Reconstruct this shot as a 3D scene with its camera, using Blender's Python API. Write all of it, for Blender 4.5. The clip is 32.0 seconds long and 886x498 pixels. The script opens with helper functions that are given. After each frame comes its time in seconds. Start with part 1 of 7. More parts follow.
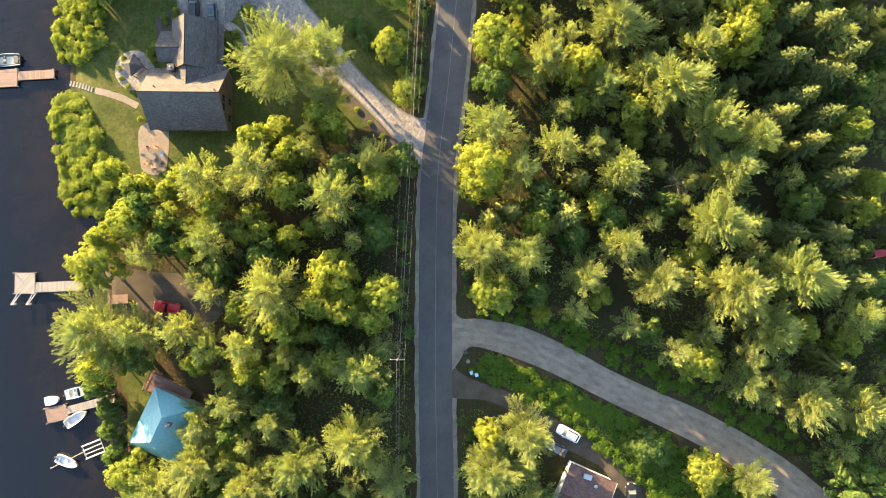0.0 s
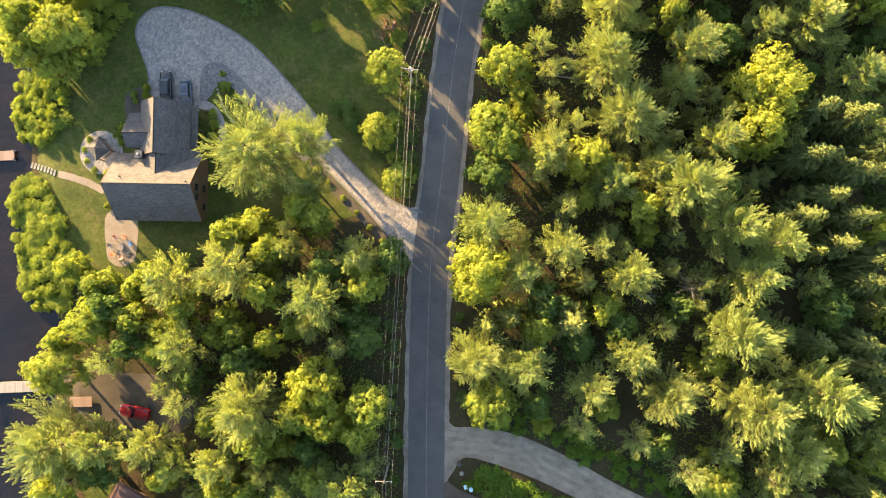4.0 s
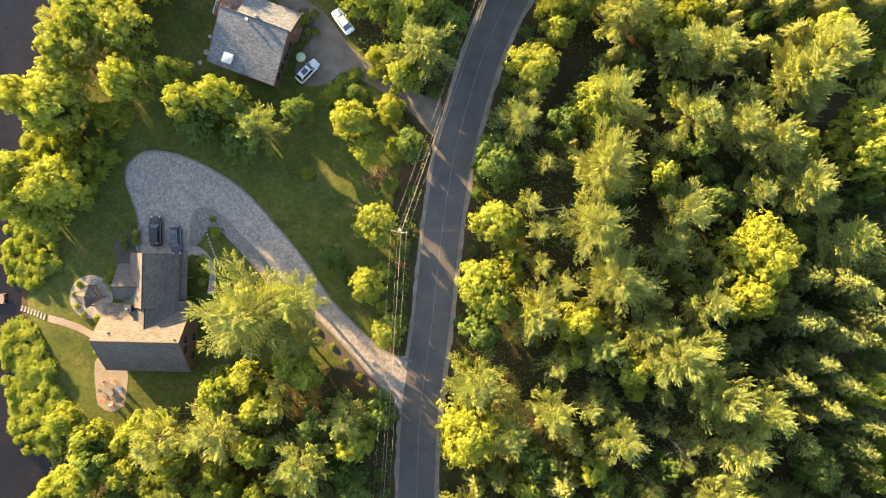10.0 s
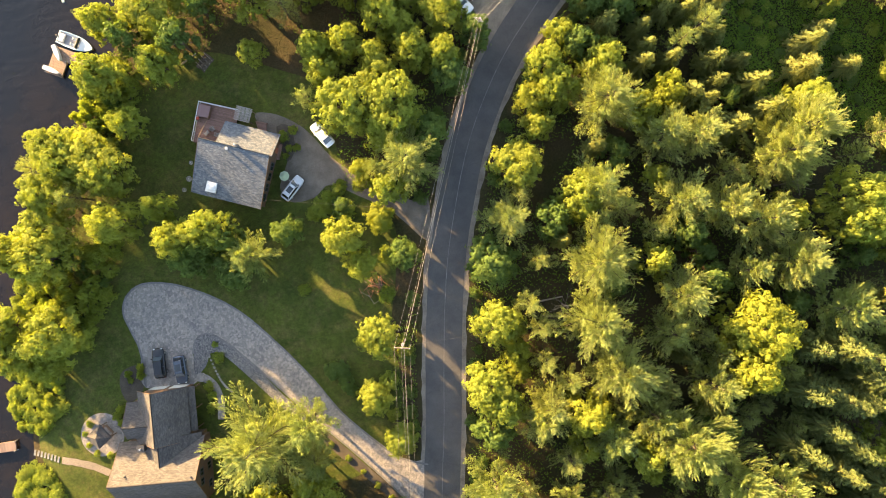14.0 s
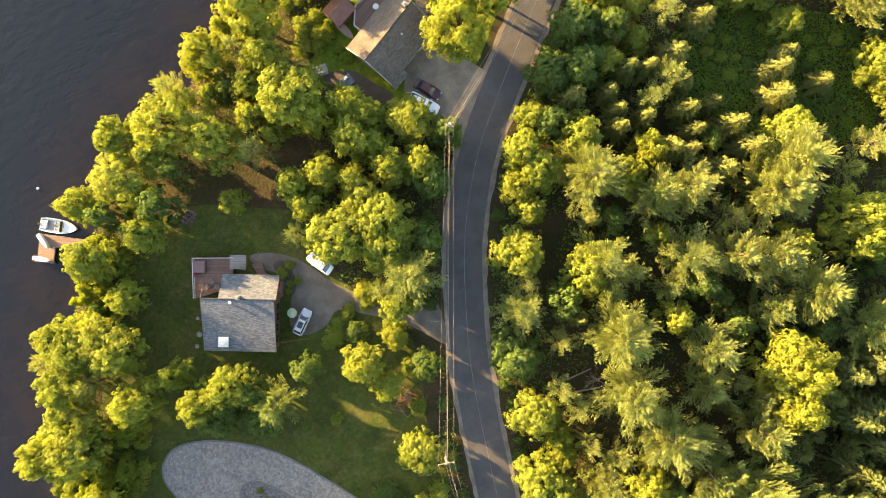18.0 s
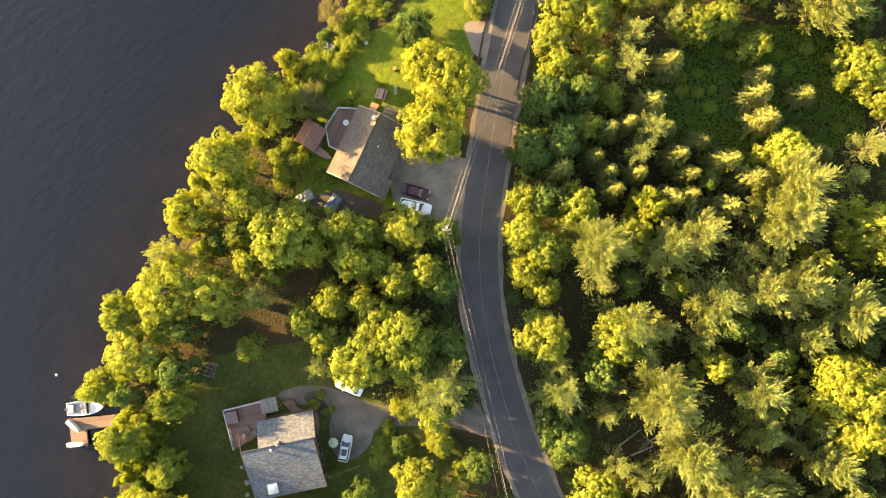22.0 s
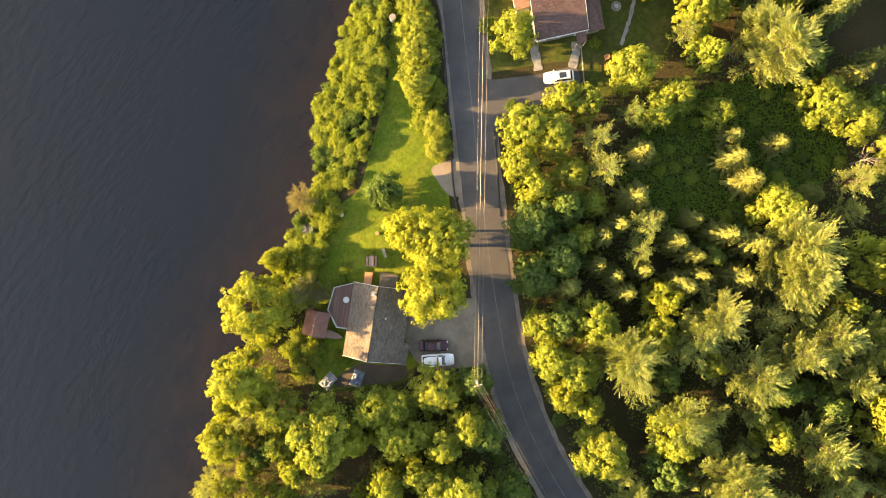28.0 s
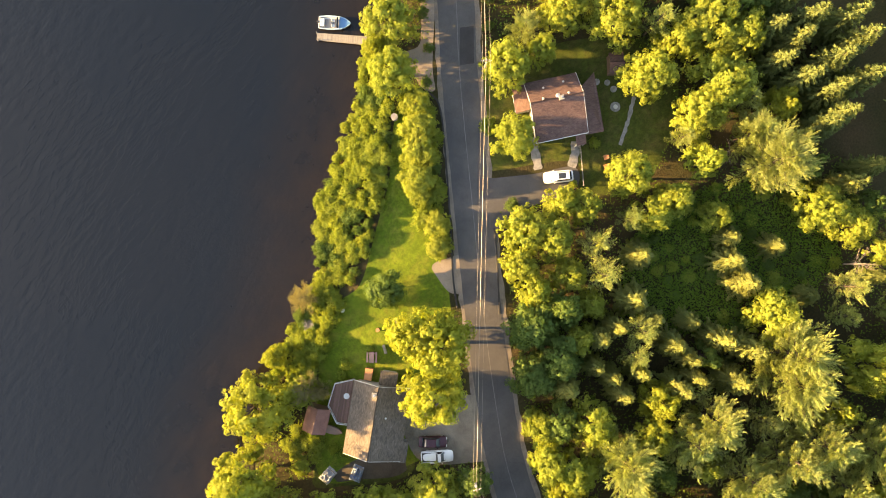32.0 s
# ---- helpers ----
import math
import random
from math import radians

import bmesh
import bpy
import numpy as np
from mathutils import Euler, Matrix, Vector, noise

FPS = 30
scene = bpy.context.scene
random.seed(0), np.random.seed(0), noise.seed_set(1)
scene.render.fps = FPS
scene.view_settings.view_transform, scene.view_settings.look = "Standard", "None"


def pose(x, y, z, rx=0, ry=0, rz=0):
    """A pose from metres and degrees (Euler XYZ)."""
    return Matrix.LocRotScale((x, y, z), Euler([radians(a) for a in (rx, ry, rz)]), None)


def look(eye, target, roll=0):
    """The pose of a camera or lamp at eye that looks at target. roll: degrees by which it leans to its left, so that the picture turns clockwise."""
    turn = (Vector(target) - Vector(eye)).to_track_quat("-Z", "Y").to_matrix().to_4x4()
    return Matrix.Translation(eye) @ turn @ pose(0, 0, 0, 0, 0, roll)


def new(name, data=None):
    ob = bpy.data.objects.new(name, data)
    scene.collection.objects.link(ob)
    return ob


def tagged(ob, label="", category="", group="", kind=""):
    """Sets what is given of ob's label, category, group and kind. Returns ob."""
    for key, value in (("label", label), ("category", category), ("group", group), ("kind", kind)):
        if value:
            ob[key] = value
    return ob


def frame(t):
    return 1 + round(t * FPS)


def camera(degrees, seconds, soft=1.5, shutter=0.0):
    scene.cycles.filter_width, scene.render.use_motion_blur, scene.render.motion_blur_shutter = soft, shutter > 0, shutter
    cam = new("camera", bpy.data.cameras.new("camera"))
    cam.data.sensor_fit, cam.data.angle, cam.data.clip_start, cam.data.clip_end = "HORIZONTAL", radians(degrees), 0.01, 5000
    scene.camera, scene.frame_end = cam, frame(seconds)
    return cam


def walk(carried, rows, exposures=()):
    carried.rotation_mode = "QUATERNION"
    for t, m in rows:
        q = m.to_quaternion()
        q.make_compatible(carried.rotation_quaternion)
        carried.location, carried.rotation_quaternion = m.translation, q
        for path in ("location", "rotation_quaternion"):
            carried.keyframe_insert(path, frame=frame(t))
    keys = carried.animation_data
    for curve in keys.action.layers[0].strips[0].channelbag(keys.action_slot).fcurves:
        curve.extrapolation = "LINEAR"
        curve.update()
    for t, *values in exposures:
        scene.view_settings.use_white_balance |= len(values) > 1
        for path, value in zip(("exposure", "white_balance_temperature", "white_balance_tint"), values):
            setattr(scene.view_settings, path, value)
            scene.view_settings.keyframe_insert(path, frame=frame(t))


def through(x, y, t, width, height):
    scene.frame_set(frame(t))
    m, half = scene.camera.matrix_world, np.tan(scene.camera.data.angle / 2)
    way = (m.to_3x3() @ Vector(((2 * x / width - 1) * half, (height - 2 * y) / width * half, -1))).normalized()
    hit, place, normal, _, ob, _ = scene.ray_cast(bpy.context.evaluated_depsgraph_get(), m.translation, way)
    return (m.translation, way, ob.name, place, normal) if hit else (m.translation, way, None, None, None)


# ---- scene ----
from mathutils.geometry import delaunay_2d_cdt
cam = camera(70.0, 32.0, 0.95)
ROWS = [
    (0.0, -0.00, -0.00, 116.31, 0.598, 0.102, 0.000),
    (0.5, 0.08, 2.10, 115.00, 0.629, 0.072, 0.035),
    (1.0, 0.16, 4.20, 113.69, 0.659, 0.046, 0.065),
    (1.5, 0.26, 6.32, 112.37, 0.690, 0.018, 0.150),
    (2.0, 0.37, 8.45, 111.07, 0.715, -0.005, 0.205),
    (2.5, 0.49, 10.60, 109.80, 0.740, -0.018, 0.295),
    (3.0, 0.64, 12.75, 108.59, 0.757, -0.028, 0.296),
    (3.5, 0.78, 14.87, 107.45, 0.758, -0.026, 0.371),
    (5.5, 2.23, 23.84, 106.60, 0.364, 0.508, 0.418),
    (6.0, 2.35, 26.04, 106.60, 0.298, 0.500, 0.462),
    (6.5, 2.47, 28.23, 106.61, 0.233, 0.488, 0.387),
    (7.0, 2.55, 30.41, 106.62, 0.174, 0.470, 0.342),
    (7.5, 2.61, 32.61, 106.62, 0.127, 0.441, 0.363),
    (8.0, 2.66, 34.81, 106.62, 0.087, 0.401, 0.397),
    (8.5, 2.69, 37.02, 106.64, 0.051, 0.351, 0.489),
    (9.0, 2.72, 39.24, 106.69, 0.016, 0.295, 0.574),
    (9.5, 2.74, 41.49, 106.76, -0.024, 0.242, 0.601),
    (10.0, 2.76, 43.74, 106.84, -0.075, 0.191, 0.744),
    (10.5, 2.79, 46.00, 106.91, -0.143, 0.143, 0.801),
    (11.0, 2.82, 48.28, 106.98, -0.223, 0.106, 0.817),
    (11.5, 2.87, 50.56, 107.04, -0.315, 0.073, 0.527),
    (12.0, 2.96, 52.90, 107.05, -0.399, 0.035, -1.717),
    (12.5, 3.04, 55.23, 107.03, -0.490, 0.002, -2.422),
    (13.0, 3.12, 57.56, 106.97, -0.583, -0.029, -2.699),
    (13.5, 3.22, 59.90, 106.88, -0.671, -0.069, -4.204),
    (14.0, 3.33, 62.17, 106.82, -0.776, -0.107, -5.533),
    (14.5, 3.47, 64.44, 106.77, -0.875, -0.148, -7.098),
    (16.5, 4.52, 73.04, 106.68, -0.924, -0.135, -13.362),
    (17.0, 4.90, 74.90, 106.53, -0.789, -0.079, -14.999),
    (17.5, 5.32, 76.74, 106.38, -0.654, -0.029, -16.633),
    (18.0, 5.76, 78.57, 106.24, -0.530, 0.026, -18.220),
    (18.5, 6.22, 80.38, 106.11, -0.421, 0.090, -19.865),
    (19.0, 6.74, 82.16, 105.98, -0.338, 0.153, -21.520),
    (19.5, 7.35, 83.95, 105.86, -0.269, 0.212, -23.166),
    (20.0, 8.01, 85.77, 105.73, -0.211, 0.278, -24.787),
    (20.5, 8.71, 87.59, 105.57, -0.163, 0.342, -26.437),
    (21.0, 9.46, 89.40, 105.40, -0.132, 0.403, -27.982),
    (21.5, 10.26, 91.19, 105.24, -0.108, 0.454, -29.637),
    (22.0, 11.09, 92.96, 105.08, -0.091, 0.492, -31.314),
    (22.5, 11.96, 94.71, 104.94, -0.079, 0.515, -32.934),
    (23.0, 12.86, 96.47, 104.80, -0.062, 0.521, -34.712),
    (23.5, 13.83, 98.24, 104.66, -0.031, 0.501, -36.646),
    (24.0, 14.81, 100.01, 104.53, 0.002, 0.469, -38.468),
    (24.5, 15.81, 101.76, 104.41, 0.033, 0.425, -40.263),
    (25.0, 16.85, 103.47, 104.29, 0.056, 0.368, -42.029),
    (25.5, 17.91, 105.18, 104.19, 0.082, 0.308, -43.713),
    (27.5, 23.14, 111.68, 104.34, -0.147, 0.117, -48.263),
    (28.0, 24.46, 113.11, 104.44, -0.128, 0.111, -48.314),
    (28.5, 25.81, 114.51, 104.56, -0.102, 0.093, -48.245),
    (29.0, 27.17, 115.88, 104.72, -0.073, 0.066, -48.142),
    (29.5, 28.56, 117.23, 104.88, -0.033, 0.030, -48.051),
    (30.0, 29.97, 118.57, 105.03, 0.014, -0.010, -48.069),
    (30.5, 31.38, 119.90, 105.15, 0.064, -0.048, -48.024),
    (31.0, 32.79, 121.22, 105.25, 0.116, -0.089, -47.912),
    (31.5, 34.20, 122.52, 105.36, 0.165, -0.133, -47.926),
    (32.0, 35.61, 123.83, 105.47, 0.214, -0.174, -47.951),
]
walk(cam, [(t, pose(x, y, z, rx, ry, rz)) for t, x, y, z, rx, ry, rz in ROWS],
     [(0.0, 3.26, 6600, 12.5), (6.0, 3.26, 7100, 14.5), (16.0, 3.24, 7700, 16), (25.0, 3.20, 8250, 16.5), (32.0, 3.13, 8350, 17.5)])

# ---- light: low evening sun from the north-west, clear sky ----
SUN_DIR = Vector((-0.67, 0.74, 0)).normalized()
SUN_ELEV = radians(12.0)
world = bpy.data.worlds.new("world")
scene.world = world
world.use_nodes = True
wt = world.node_tree
sky = wt.nodes.new("ShaderNodeTexSky")
sky.sky_type = 'NISHITA'
sky.sun_disc = False
sky.sun_elevation = SUN_ELEV
sky.sun_rotation = math.atan2(SUN_DIR.x, SUN_DIR.y)
wt.links.new(sky.outputs[0], wt.nodes["Background"].inputs[0])
wt.nodes["Background"].inputs[1].default_value = 0.112
sun_data = bpy.data.lights.new("sun", 'SUN')
sun_data.energy = 4.7
sun_data.angle = radians(0.6)
sun_data.color = (1.0, 0.72, 0.35)
sun = new("sun", sun_data)
to_sun = SUN_DIR * math.cos(SUN_ELEV) + Vector((0, 0, math.sin(SUN_ELEV)))
sun.matrix_world = look(to_sun * 200, (0, 0, 0))


# ---- materials ----
class Mat:
    """A small node-tree builder round one Principled surface."""
    def __init__(self, name, rough=0.7, metal=0.0, spec=0.5):
        self.m = bpy.data.materials.new(name)
        self.m.use_nodes = True
        self.t = self.m.node_tree
        self.p = self.t.nodes["Principled BSDF"]
        self.p.inputs["Roughness"].default_value = rough
        self.p.inputs["Metallic"].default_value = metal
        self.p.inputs["Specular IOR Level"].default_value = spec
        self.co = self.t.nodes.new("ShaderNodeTexCoord").outputs["Object"]

    def node(self, kind, **kw):
        n = self.t.nodes.new(kind)
        for k, v in kw.items():
            n.inputs[k].default_value = v
        return n

    def link(self, a, b):
        self.t.links.new(a, b)

    def noise(self, scale, detail=4.0, rough=0.6, vec=None, stretch=None):
        n = self.node("ShaderNodeTexNoise", Scale=scale, Detail=detail, Roughness=rough)
        v = vec or self.co
        if stretch:
            mp = self.t.nodes.new("ShaderNodeMapping")
            mp.inputs["Scale"].default_value = stretch
            self.link(v, mp.inputs["Vector"])
            v = mp.outputs[0]
        self.link(v, n.inputs["Vector"])
        return n.outputs["Fac"]

    def ramp(self, fac, stops):
        r = self.t.nodes.new("ShaderNodeValToRGB")
        el = r.color_ramp.elements
        while len(el) < len(stops):
            el.new(0.5)
        for e, (pos, col) in zip(el, stops):
            e.position = pos
            e.color = (*col, 1) if len(col) == 3 else col
        self.link(fac, r.inputs[0])
        return r.outputs[0]

    def mix(self, fac, a, b, mode='MIX'):
        n = self.t.nodes.new("ShaderNodeMix")
        n.data_type = 'RGBA'
        n.blend_type = mode
        for s, v in ((n.inputs[0], fac), (n.inputs[6], a), (n.inputs[7], b)):
            if hasattr(v, "is_linked"):
                self.link(v, s)
            elif isinstance(v, (int, float)):
                s.default_value = v
            else:
                s.default_value = (*v, 1)
        return n.outputs[2]

    def math(self, op, a, b=0.0):
        n = self.t.nodes.new("ShaderNodeMath")
        n.operation = op
        for s, v in ((n.inputs[0], a), (n.inputs[1], b)):
            if hasattr(v, "is_linked"):
                self.link(v, s)
            else:
                s.default_value = v
        return n.outputs[0]

    def color(self, c):
        if hasattr(c, "is_linked"):
            self.link(c, self.p.inputs["Base Color"])
        else:
            self.p.inputs["Base Color"].default_value = (*c, 1)
        return self

    def rough(self, fac):
        self.link(fac, self.p.inputs["Roughness"])
        return self

    def bump(self, fac, dist, strength=1.0):
        b = self.node("ShaderNodeBump", Distance=dist, Strength=strength)
        self.link(fac, b.inputs["Height"])
        self.link(b.outputs[0], self.p.inputs["Normal"])
        return self


def surface(name, dark, light, scale, rough=0.8, fine=None, bump=0.01, spec=0.3, metal=0.0):
    """A two-scale mottled surface: broad stains and fine grain."""
    a = Mat(name, rough, metal, spec)
    broad = a.noise(scale, 5)
    grain = a.noise(fine or scale * 12, 3)
    c = a.ramp(broad, [(0.3, dark), (0.7, light)])
    g = a.ramp(grain, [(0.3, (0.75, 0.75, 0.75)), (0.7, (1.15, 1.15, 1.15))])
    a.color(a.mix(1.0, c, g, 'MULTIPLY'))
    a.bump(grain, bump)
    return a.m


def leaf_material(name, dark, light, hue_far, through=0.35):
    """Leaves: colour varies leaf by leaf and tree by tree, with some light passing through."""
    a = Mat(name, 0.65, 0.0, 0.12)
    geo = a.t.nodes.new("ShaderNodeNewGeometry")
    oi = a.t.nodes.new("ShaderNodeObjectInfo")
    per_leaf = a.ramp(geo.outputs["Random Per Island"], [(0.0, dark), (1.0, light)])
    clump = a.noise(0.55, 3)
    c = a.mix(a.ramp(clump, [(0.35, (0, 0, 0)), (0.7, (0.7, 0.7, 0.7))]), per_leaf, light)
    c = a.mix(a.math('MULTIPLY', oi.outputs["Random"], 0.55), c, hue_far)
    a.color(c)
    tr = a.t.nodes.new("ShaderNodeBsdfTranslucent")
    a.link(a.mix(1.0, c, (1.38, 1.38, 0.7), 'MULTIPLY'), tr.inputs["Color"])
    mx = a.t.nodes.new("ShaderNodeMixShader")
    mx.inputs[0].default_value = through
    out = a.t.nodes["Material Output"]
    a.link(a.p.outputs[0], mx.inputs[1])
    a.link(tr.outputs[0], mx.inputs[2])
    a.link(mx.outputs[0], out.inputs["Surface"])
    return a.m


def forest_floor():
    a = Mat("forest_floor", 0.95, 0, 0.1)
    c = a.ramp(a.noise(0.12, 6), [(0.3, (0.026, 0.030, 0.011)), (0.5, (0.044, 0.038, 0.018)), (0.72, (0.064, 0.044, 0.024))])
    g = a.ramp(a.noise(3.0, 5, 0.7), [(0.3, (0.55, 0.55, 0.55)), (0.75, (1.3, 1.3, 1.2))])
    return a.color(a.mix(1.0, c, g, 'MULTIPLY')).bump(a.noise(2.2, 6, 0.7), 0.3).m


def lawn_material(name, dark, light, dry):
    a = Mat(name, 0.9, 0, 0.15)
    c = a.ramp(a.noise(0.16, 5), [(0.3, dark), (0.65, light)])
    c = a.mix(a.ramp(a.noise(0.35, 7, 0.75), [(0.47, (0, 0, 0)), (0.7, (0.9, 0.9, 0.9))]), c, dry)
    c = a.mix(1.0, c, a.ramp(a.noise(1.3, 5, 0.75), [(0.3, (0.62, 0.64, 0.62)), (0.7, (1.32, 1.3, 1.2))]), 'MULTIPLY')
    g = a.ramp(a.noise(6.0, 5, 0.8), [(0.3, (0.55, 0.57, 0.55)), (0.7, (1.4, 1.4, 1.3))])
    return a.color(a.mix(1.0, c, g, 'MULTIPLY')).bump(a.noise(9.0, 4, 0.8), 0.10).m


def asphalt():
    a = Mat("asphalt", 0.8, 0, 0.3)
    c = a.ramp(a.noise(0.22, 6, 0.65), [(0.3, (0.048, 0.046, 0.047)), (0.7, (0.078, 0.074, 0.071))])
    g = a.ramp(a.noise(9, 4, 0.7), [(0.3, (0.8, 0.8, 0.8)), (0.7, (1.15, 1.15, 1.15))])
    c = a.mix(1.0, c, g, 'MULTIPLY')
    v = a.node("ShaderNodeTexVoronoi", Scale=0.16)
    v.feature = 'DISTANCE_TO_EDGE'
    wob = a.node("ShaderNodeTexNoise", Scale=0.9, Detail=3.0)
    a.link(a.co, wob.inputs["Vector"])
    add = a.t.nodes.new("ShaderNodeVectorMath")
    add.operation = 'ADD'
    a.link(a.co, add.inputs[0])
    a.link(wob.outputs["Color"], add.inputs[1])
    a.link(add.outputs[0], v.inputs["Vector"])
    crack = a.ramp(v.outputs["Distance"], [(0.0, (0.86, 0.86, 0.86)), (0.010, (1, 1, 1))])
    return a.color(a.mix(1.0, c, crack, 'MULTIPLY')).bump(a.noise(30, 2), 0.004).m


def shingles(name, dark, light, course=0.16):
    a = Mat(name, 0.85, 0, 0.25)
    br = a.node("ShaderNodeTexBrick", Scale=1.0)
    br.inputs["Brick Width"].default_value = 0.42
    br.inputs["Row Height"].default_value = course
    br.inputs["Mortar Size"].default_value = 0.008
    br.inputs["Color1"].default_value = (*dark, 1)
    br.inputs["Color2"].default_value = (*light, 1)
    br.inputs["Mortar"].default_value = (*[d * 0.5 for d in dark], 1)
    uv = a.t.nodes.new("ShaderNodeUVMap")
    a.link(uv.outputs[0], br.inputs["Vector"])
    st = a.ramp(a.noise(0.5, 5), [(0.3, (0.8, 0.8, 0.8)), (0.7, (1.15, 1.15, 1.15))])
    g = a.ramp(a.noise(6, 4, 0.8), [(0.3, (0.72, 0.72, 0.72)), (0.7, (1.25, 1.25, 1.25))])
    c = a.mix(1.0, a.mix(1.0, br.outputs["Color"], st, 'MULTIPLY'), g, 'MULTIPLY')
    return a.color(c).bump(br.outputs["Fac"], -0.01).m


def pavers():
    a = Mat("pavers", 0.8, 0, 0.3)
    v = a.node("ShaderNodeTexVoronoi", Scale=2.6)
    a.link(a.co, v.inputs["Vector"])
    hue = a.ramp(v.outputs["Color"], [(0.1, (0.135, 0.127, 0.122)), (0.5, (0.195, 0.180, 0.169)), (0.9, (0.255, 0.230, 0.208))])
    st = a.ramp(a.noise(0.25, 5), [(0.3, (0.85, 0.85, 0.86)), (0.7, (1.12, 1.08, 1.02))])
    e = a.node("ShaderNodeTexVoronoi", Scale=2.6)
    e.feature = 'DISTANCE_TO_EDGE'
    a.link(a.co, e.inputs["Vector"])
    j = a.ramp(e.outputs["Distance"], [(0.0, (0.6, 0.6, 0.6)), (0.06, (1, 1, 1))])
    c = a.mix(1.0, a.mix(1.0, hue, st, 'MULTIPLY'), j, 'MULTIPLY')
    return a.color(c).bump(e.outputs["Distance"], 0.02).m


def water():
    """Dark lake water: brown and faintly mottled over the shallows, slate further out."""
    a = Mat("lake_water", 0.07, 0, 0.5)
    at = a.t.nodes.new("ShaderNodeAttribute")
    at.attribute_name = "shallow"
    deep = a.ramp(a.noise(0.02, 3), [(0.3, (0.0040, 0.0062, 0.0105)), (0.7, (0.0055, 0.0070, 0.0100))])
    bed = a.ramp(a.noise(0.16, 5, 0.6), [(0.35, (0.0068, 0.0058, 0.0056)), (0.8, (0.0160, 0.0108, 0.0074))])
    a.color(a.mix(at.outputs["Fac"], deep, bed))
    a.p.inputs["IOR"].default_value = 1.33
    w = a.math('ADD', a.noise(0.35, 4, 0.55, None, (1.0, 2.2, 1.0)), a.math('MULTIPLY', a.noise(2.4, 3), 0.25))
    return a.bump(w, 0.25, 0.35).m


def planks(name, dark, light, rough=0.75):
    a = Mat(name, rough, 0, 0.3)
    oi = a.t.nodes.new("ShaderNodeObjectInfo")
    grain = a.noise(2.0, 5, 0.7, None, (1.0, 14.0, 1.0))
    c = a.mix(grain, dark, light)
    c = a.mix(1.0, c, a.ramp(oi.outputs["Random"], [(0, (0.8, 0.8, 0.8)), (1, (1.15, 1.15, 1.15))]), 'MULTIPLY')
    return a.color(c).bump(grain, 0.004).m


def paint(name, col, rough=0.35, metal=0.0, wear=0.08):
    a = Mat(name, rough, metal, 0.5)
    n = a.ramp(a.noise(1.5, 5), [(0.3, tuple(c * (1 - wear) for c in col)), (0.7, tuple(min(1, c * (1 + wear)) for c in col))])
    return a.color(n).m


def glass(name, tint=(0.02, 0.025, 0.03)):
    a = Mat(name, 0.05, 0, 0.6)
    return a.color(a.ramp(a.noise(0.8, 2), [(0.3, tint), (0.7, tuple(c * 1.4 for c in tint))])).m


M_FLOOR = forest_floor()
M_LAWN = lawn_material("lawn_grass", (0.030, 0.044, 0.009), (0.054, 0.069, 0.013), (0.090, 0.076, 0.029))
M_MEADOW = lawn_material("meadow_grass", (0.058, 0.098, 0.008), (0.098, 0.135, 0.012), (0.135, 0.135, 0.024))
M_ASPHALT = asphalt()
M_SHOULDER = surface("sandy_shoulder", (0.11, 0.092, 0.074), (0.20, 0.172, 0.142), 0.5, 0.95, 8, 0.03, 0.1)
# Side-drive gravel: the shade lying over the drive is mixed into this colour.
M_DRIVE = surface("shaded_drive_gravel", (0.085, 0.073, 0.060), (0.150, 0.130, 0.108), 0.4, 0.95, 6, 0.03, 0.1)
M_TRACK = surface("packed_wheel_tracks", (0.135, 0.114, 0.088), (0.235, 0.200, 0.157), 0.35, 0.95, 7, 0.02, 0.1)
M_GRAVEL = surface("gravel", (0.125, 0.105, 0.081), (0.215, 0.183, 0.144), 0.45, 0.95, 6, 0.03, 0.1)
M_SANDY = surface("sandy_gravel", (0.145, 0.118, 0.090), (0.235, 0.195, 0.155), 0.3, 0.95, 6, 0.03, 0.1)
M_DIRT = surface("bare_dirt", (0.048, 0.041, 0.032), (0.086, 0.071, 0.055), 0.35, 0.95, 5, 0.04, 0.1)
M_LINE = surface("worn_line_paint", (0.070, 0.068, 0.066), (0.16, 0.155, 0.145), 0.6, 0.8, 8, 0.002)
M_PAVERS = pavers()
M_EDGING = surface("paver_edging", (0.085, 0.083, 0.082), (0.145, 0.140, 0.134), 0.8, 0.85, 6, 0.01)
M_STONE = surface("grey_stone", (0.12, 0.115, 0.105), (0.27, 0.26, 0.24), 0.9, 0.85, 8, 0.03)
M_WATER = water()


def river_stones():
    a = Mat("river_stones", 0.8, 0, 0.3)
    v = a.node("ShaderNodeTexVoronoi", Scale=7.0)
    a.link(a.co, v.inputs["Vector"])
    hue = a.ramp(v.outputs["Color"], [(0.1, (0.050, 0.052, 0.056)), (0.5, (0.098, 0.098, 0.100)), (0.9, (0.190, 0.184, 0.176))])
    st = a.ramp(a.noise(0.7, 4), [(0.3, (0.8, 0.8, 0.82)), (0.7, (1.15, 1.12, 1.08))])
    return a.color(a.mix(1.0, hue, st, 'MULTIPLY')).bump(v.outputs["Distance"], -0.06).m


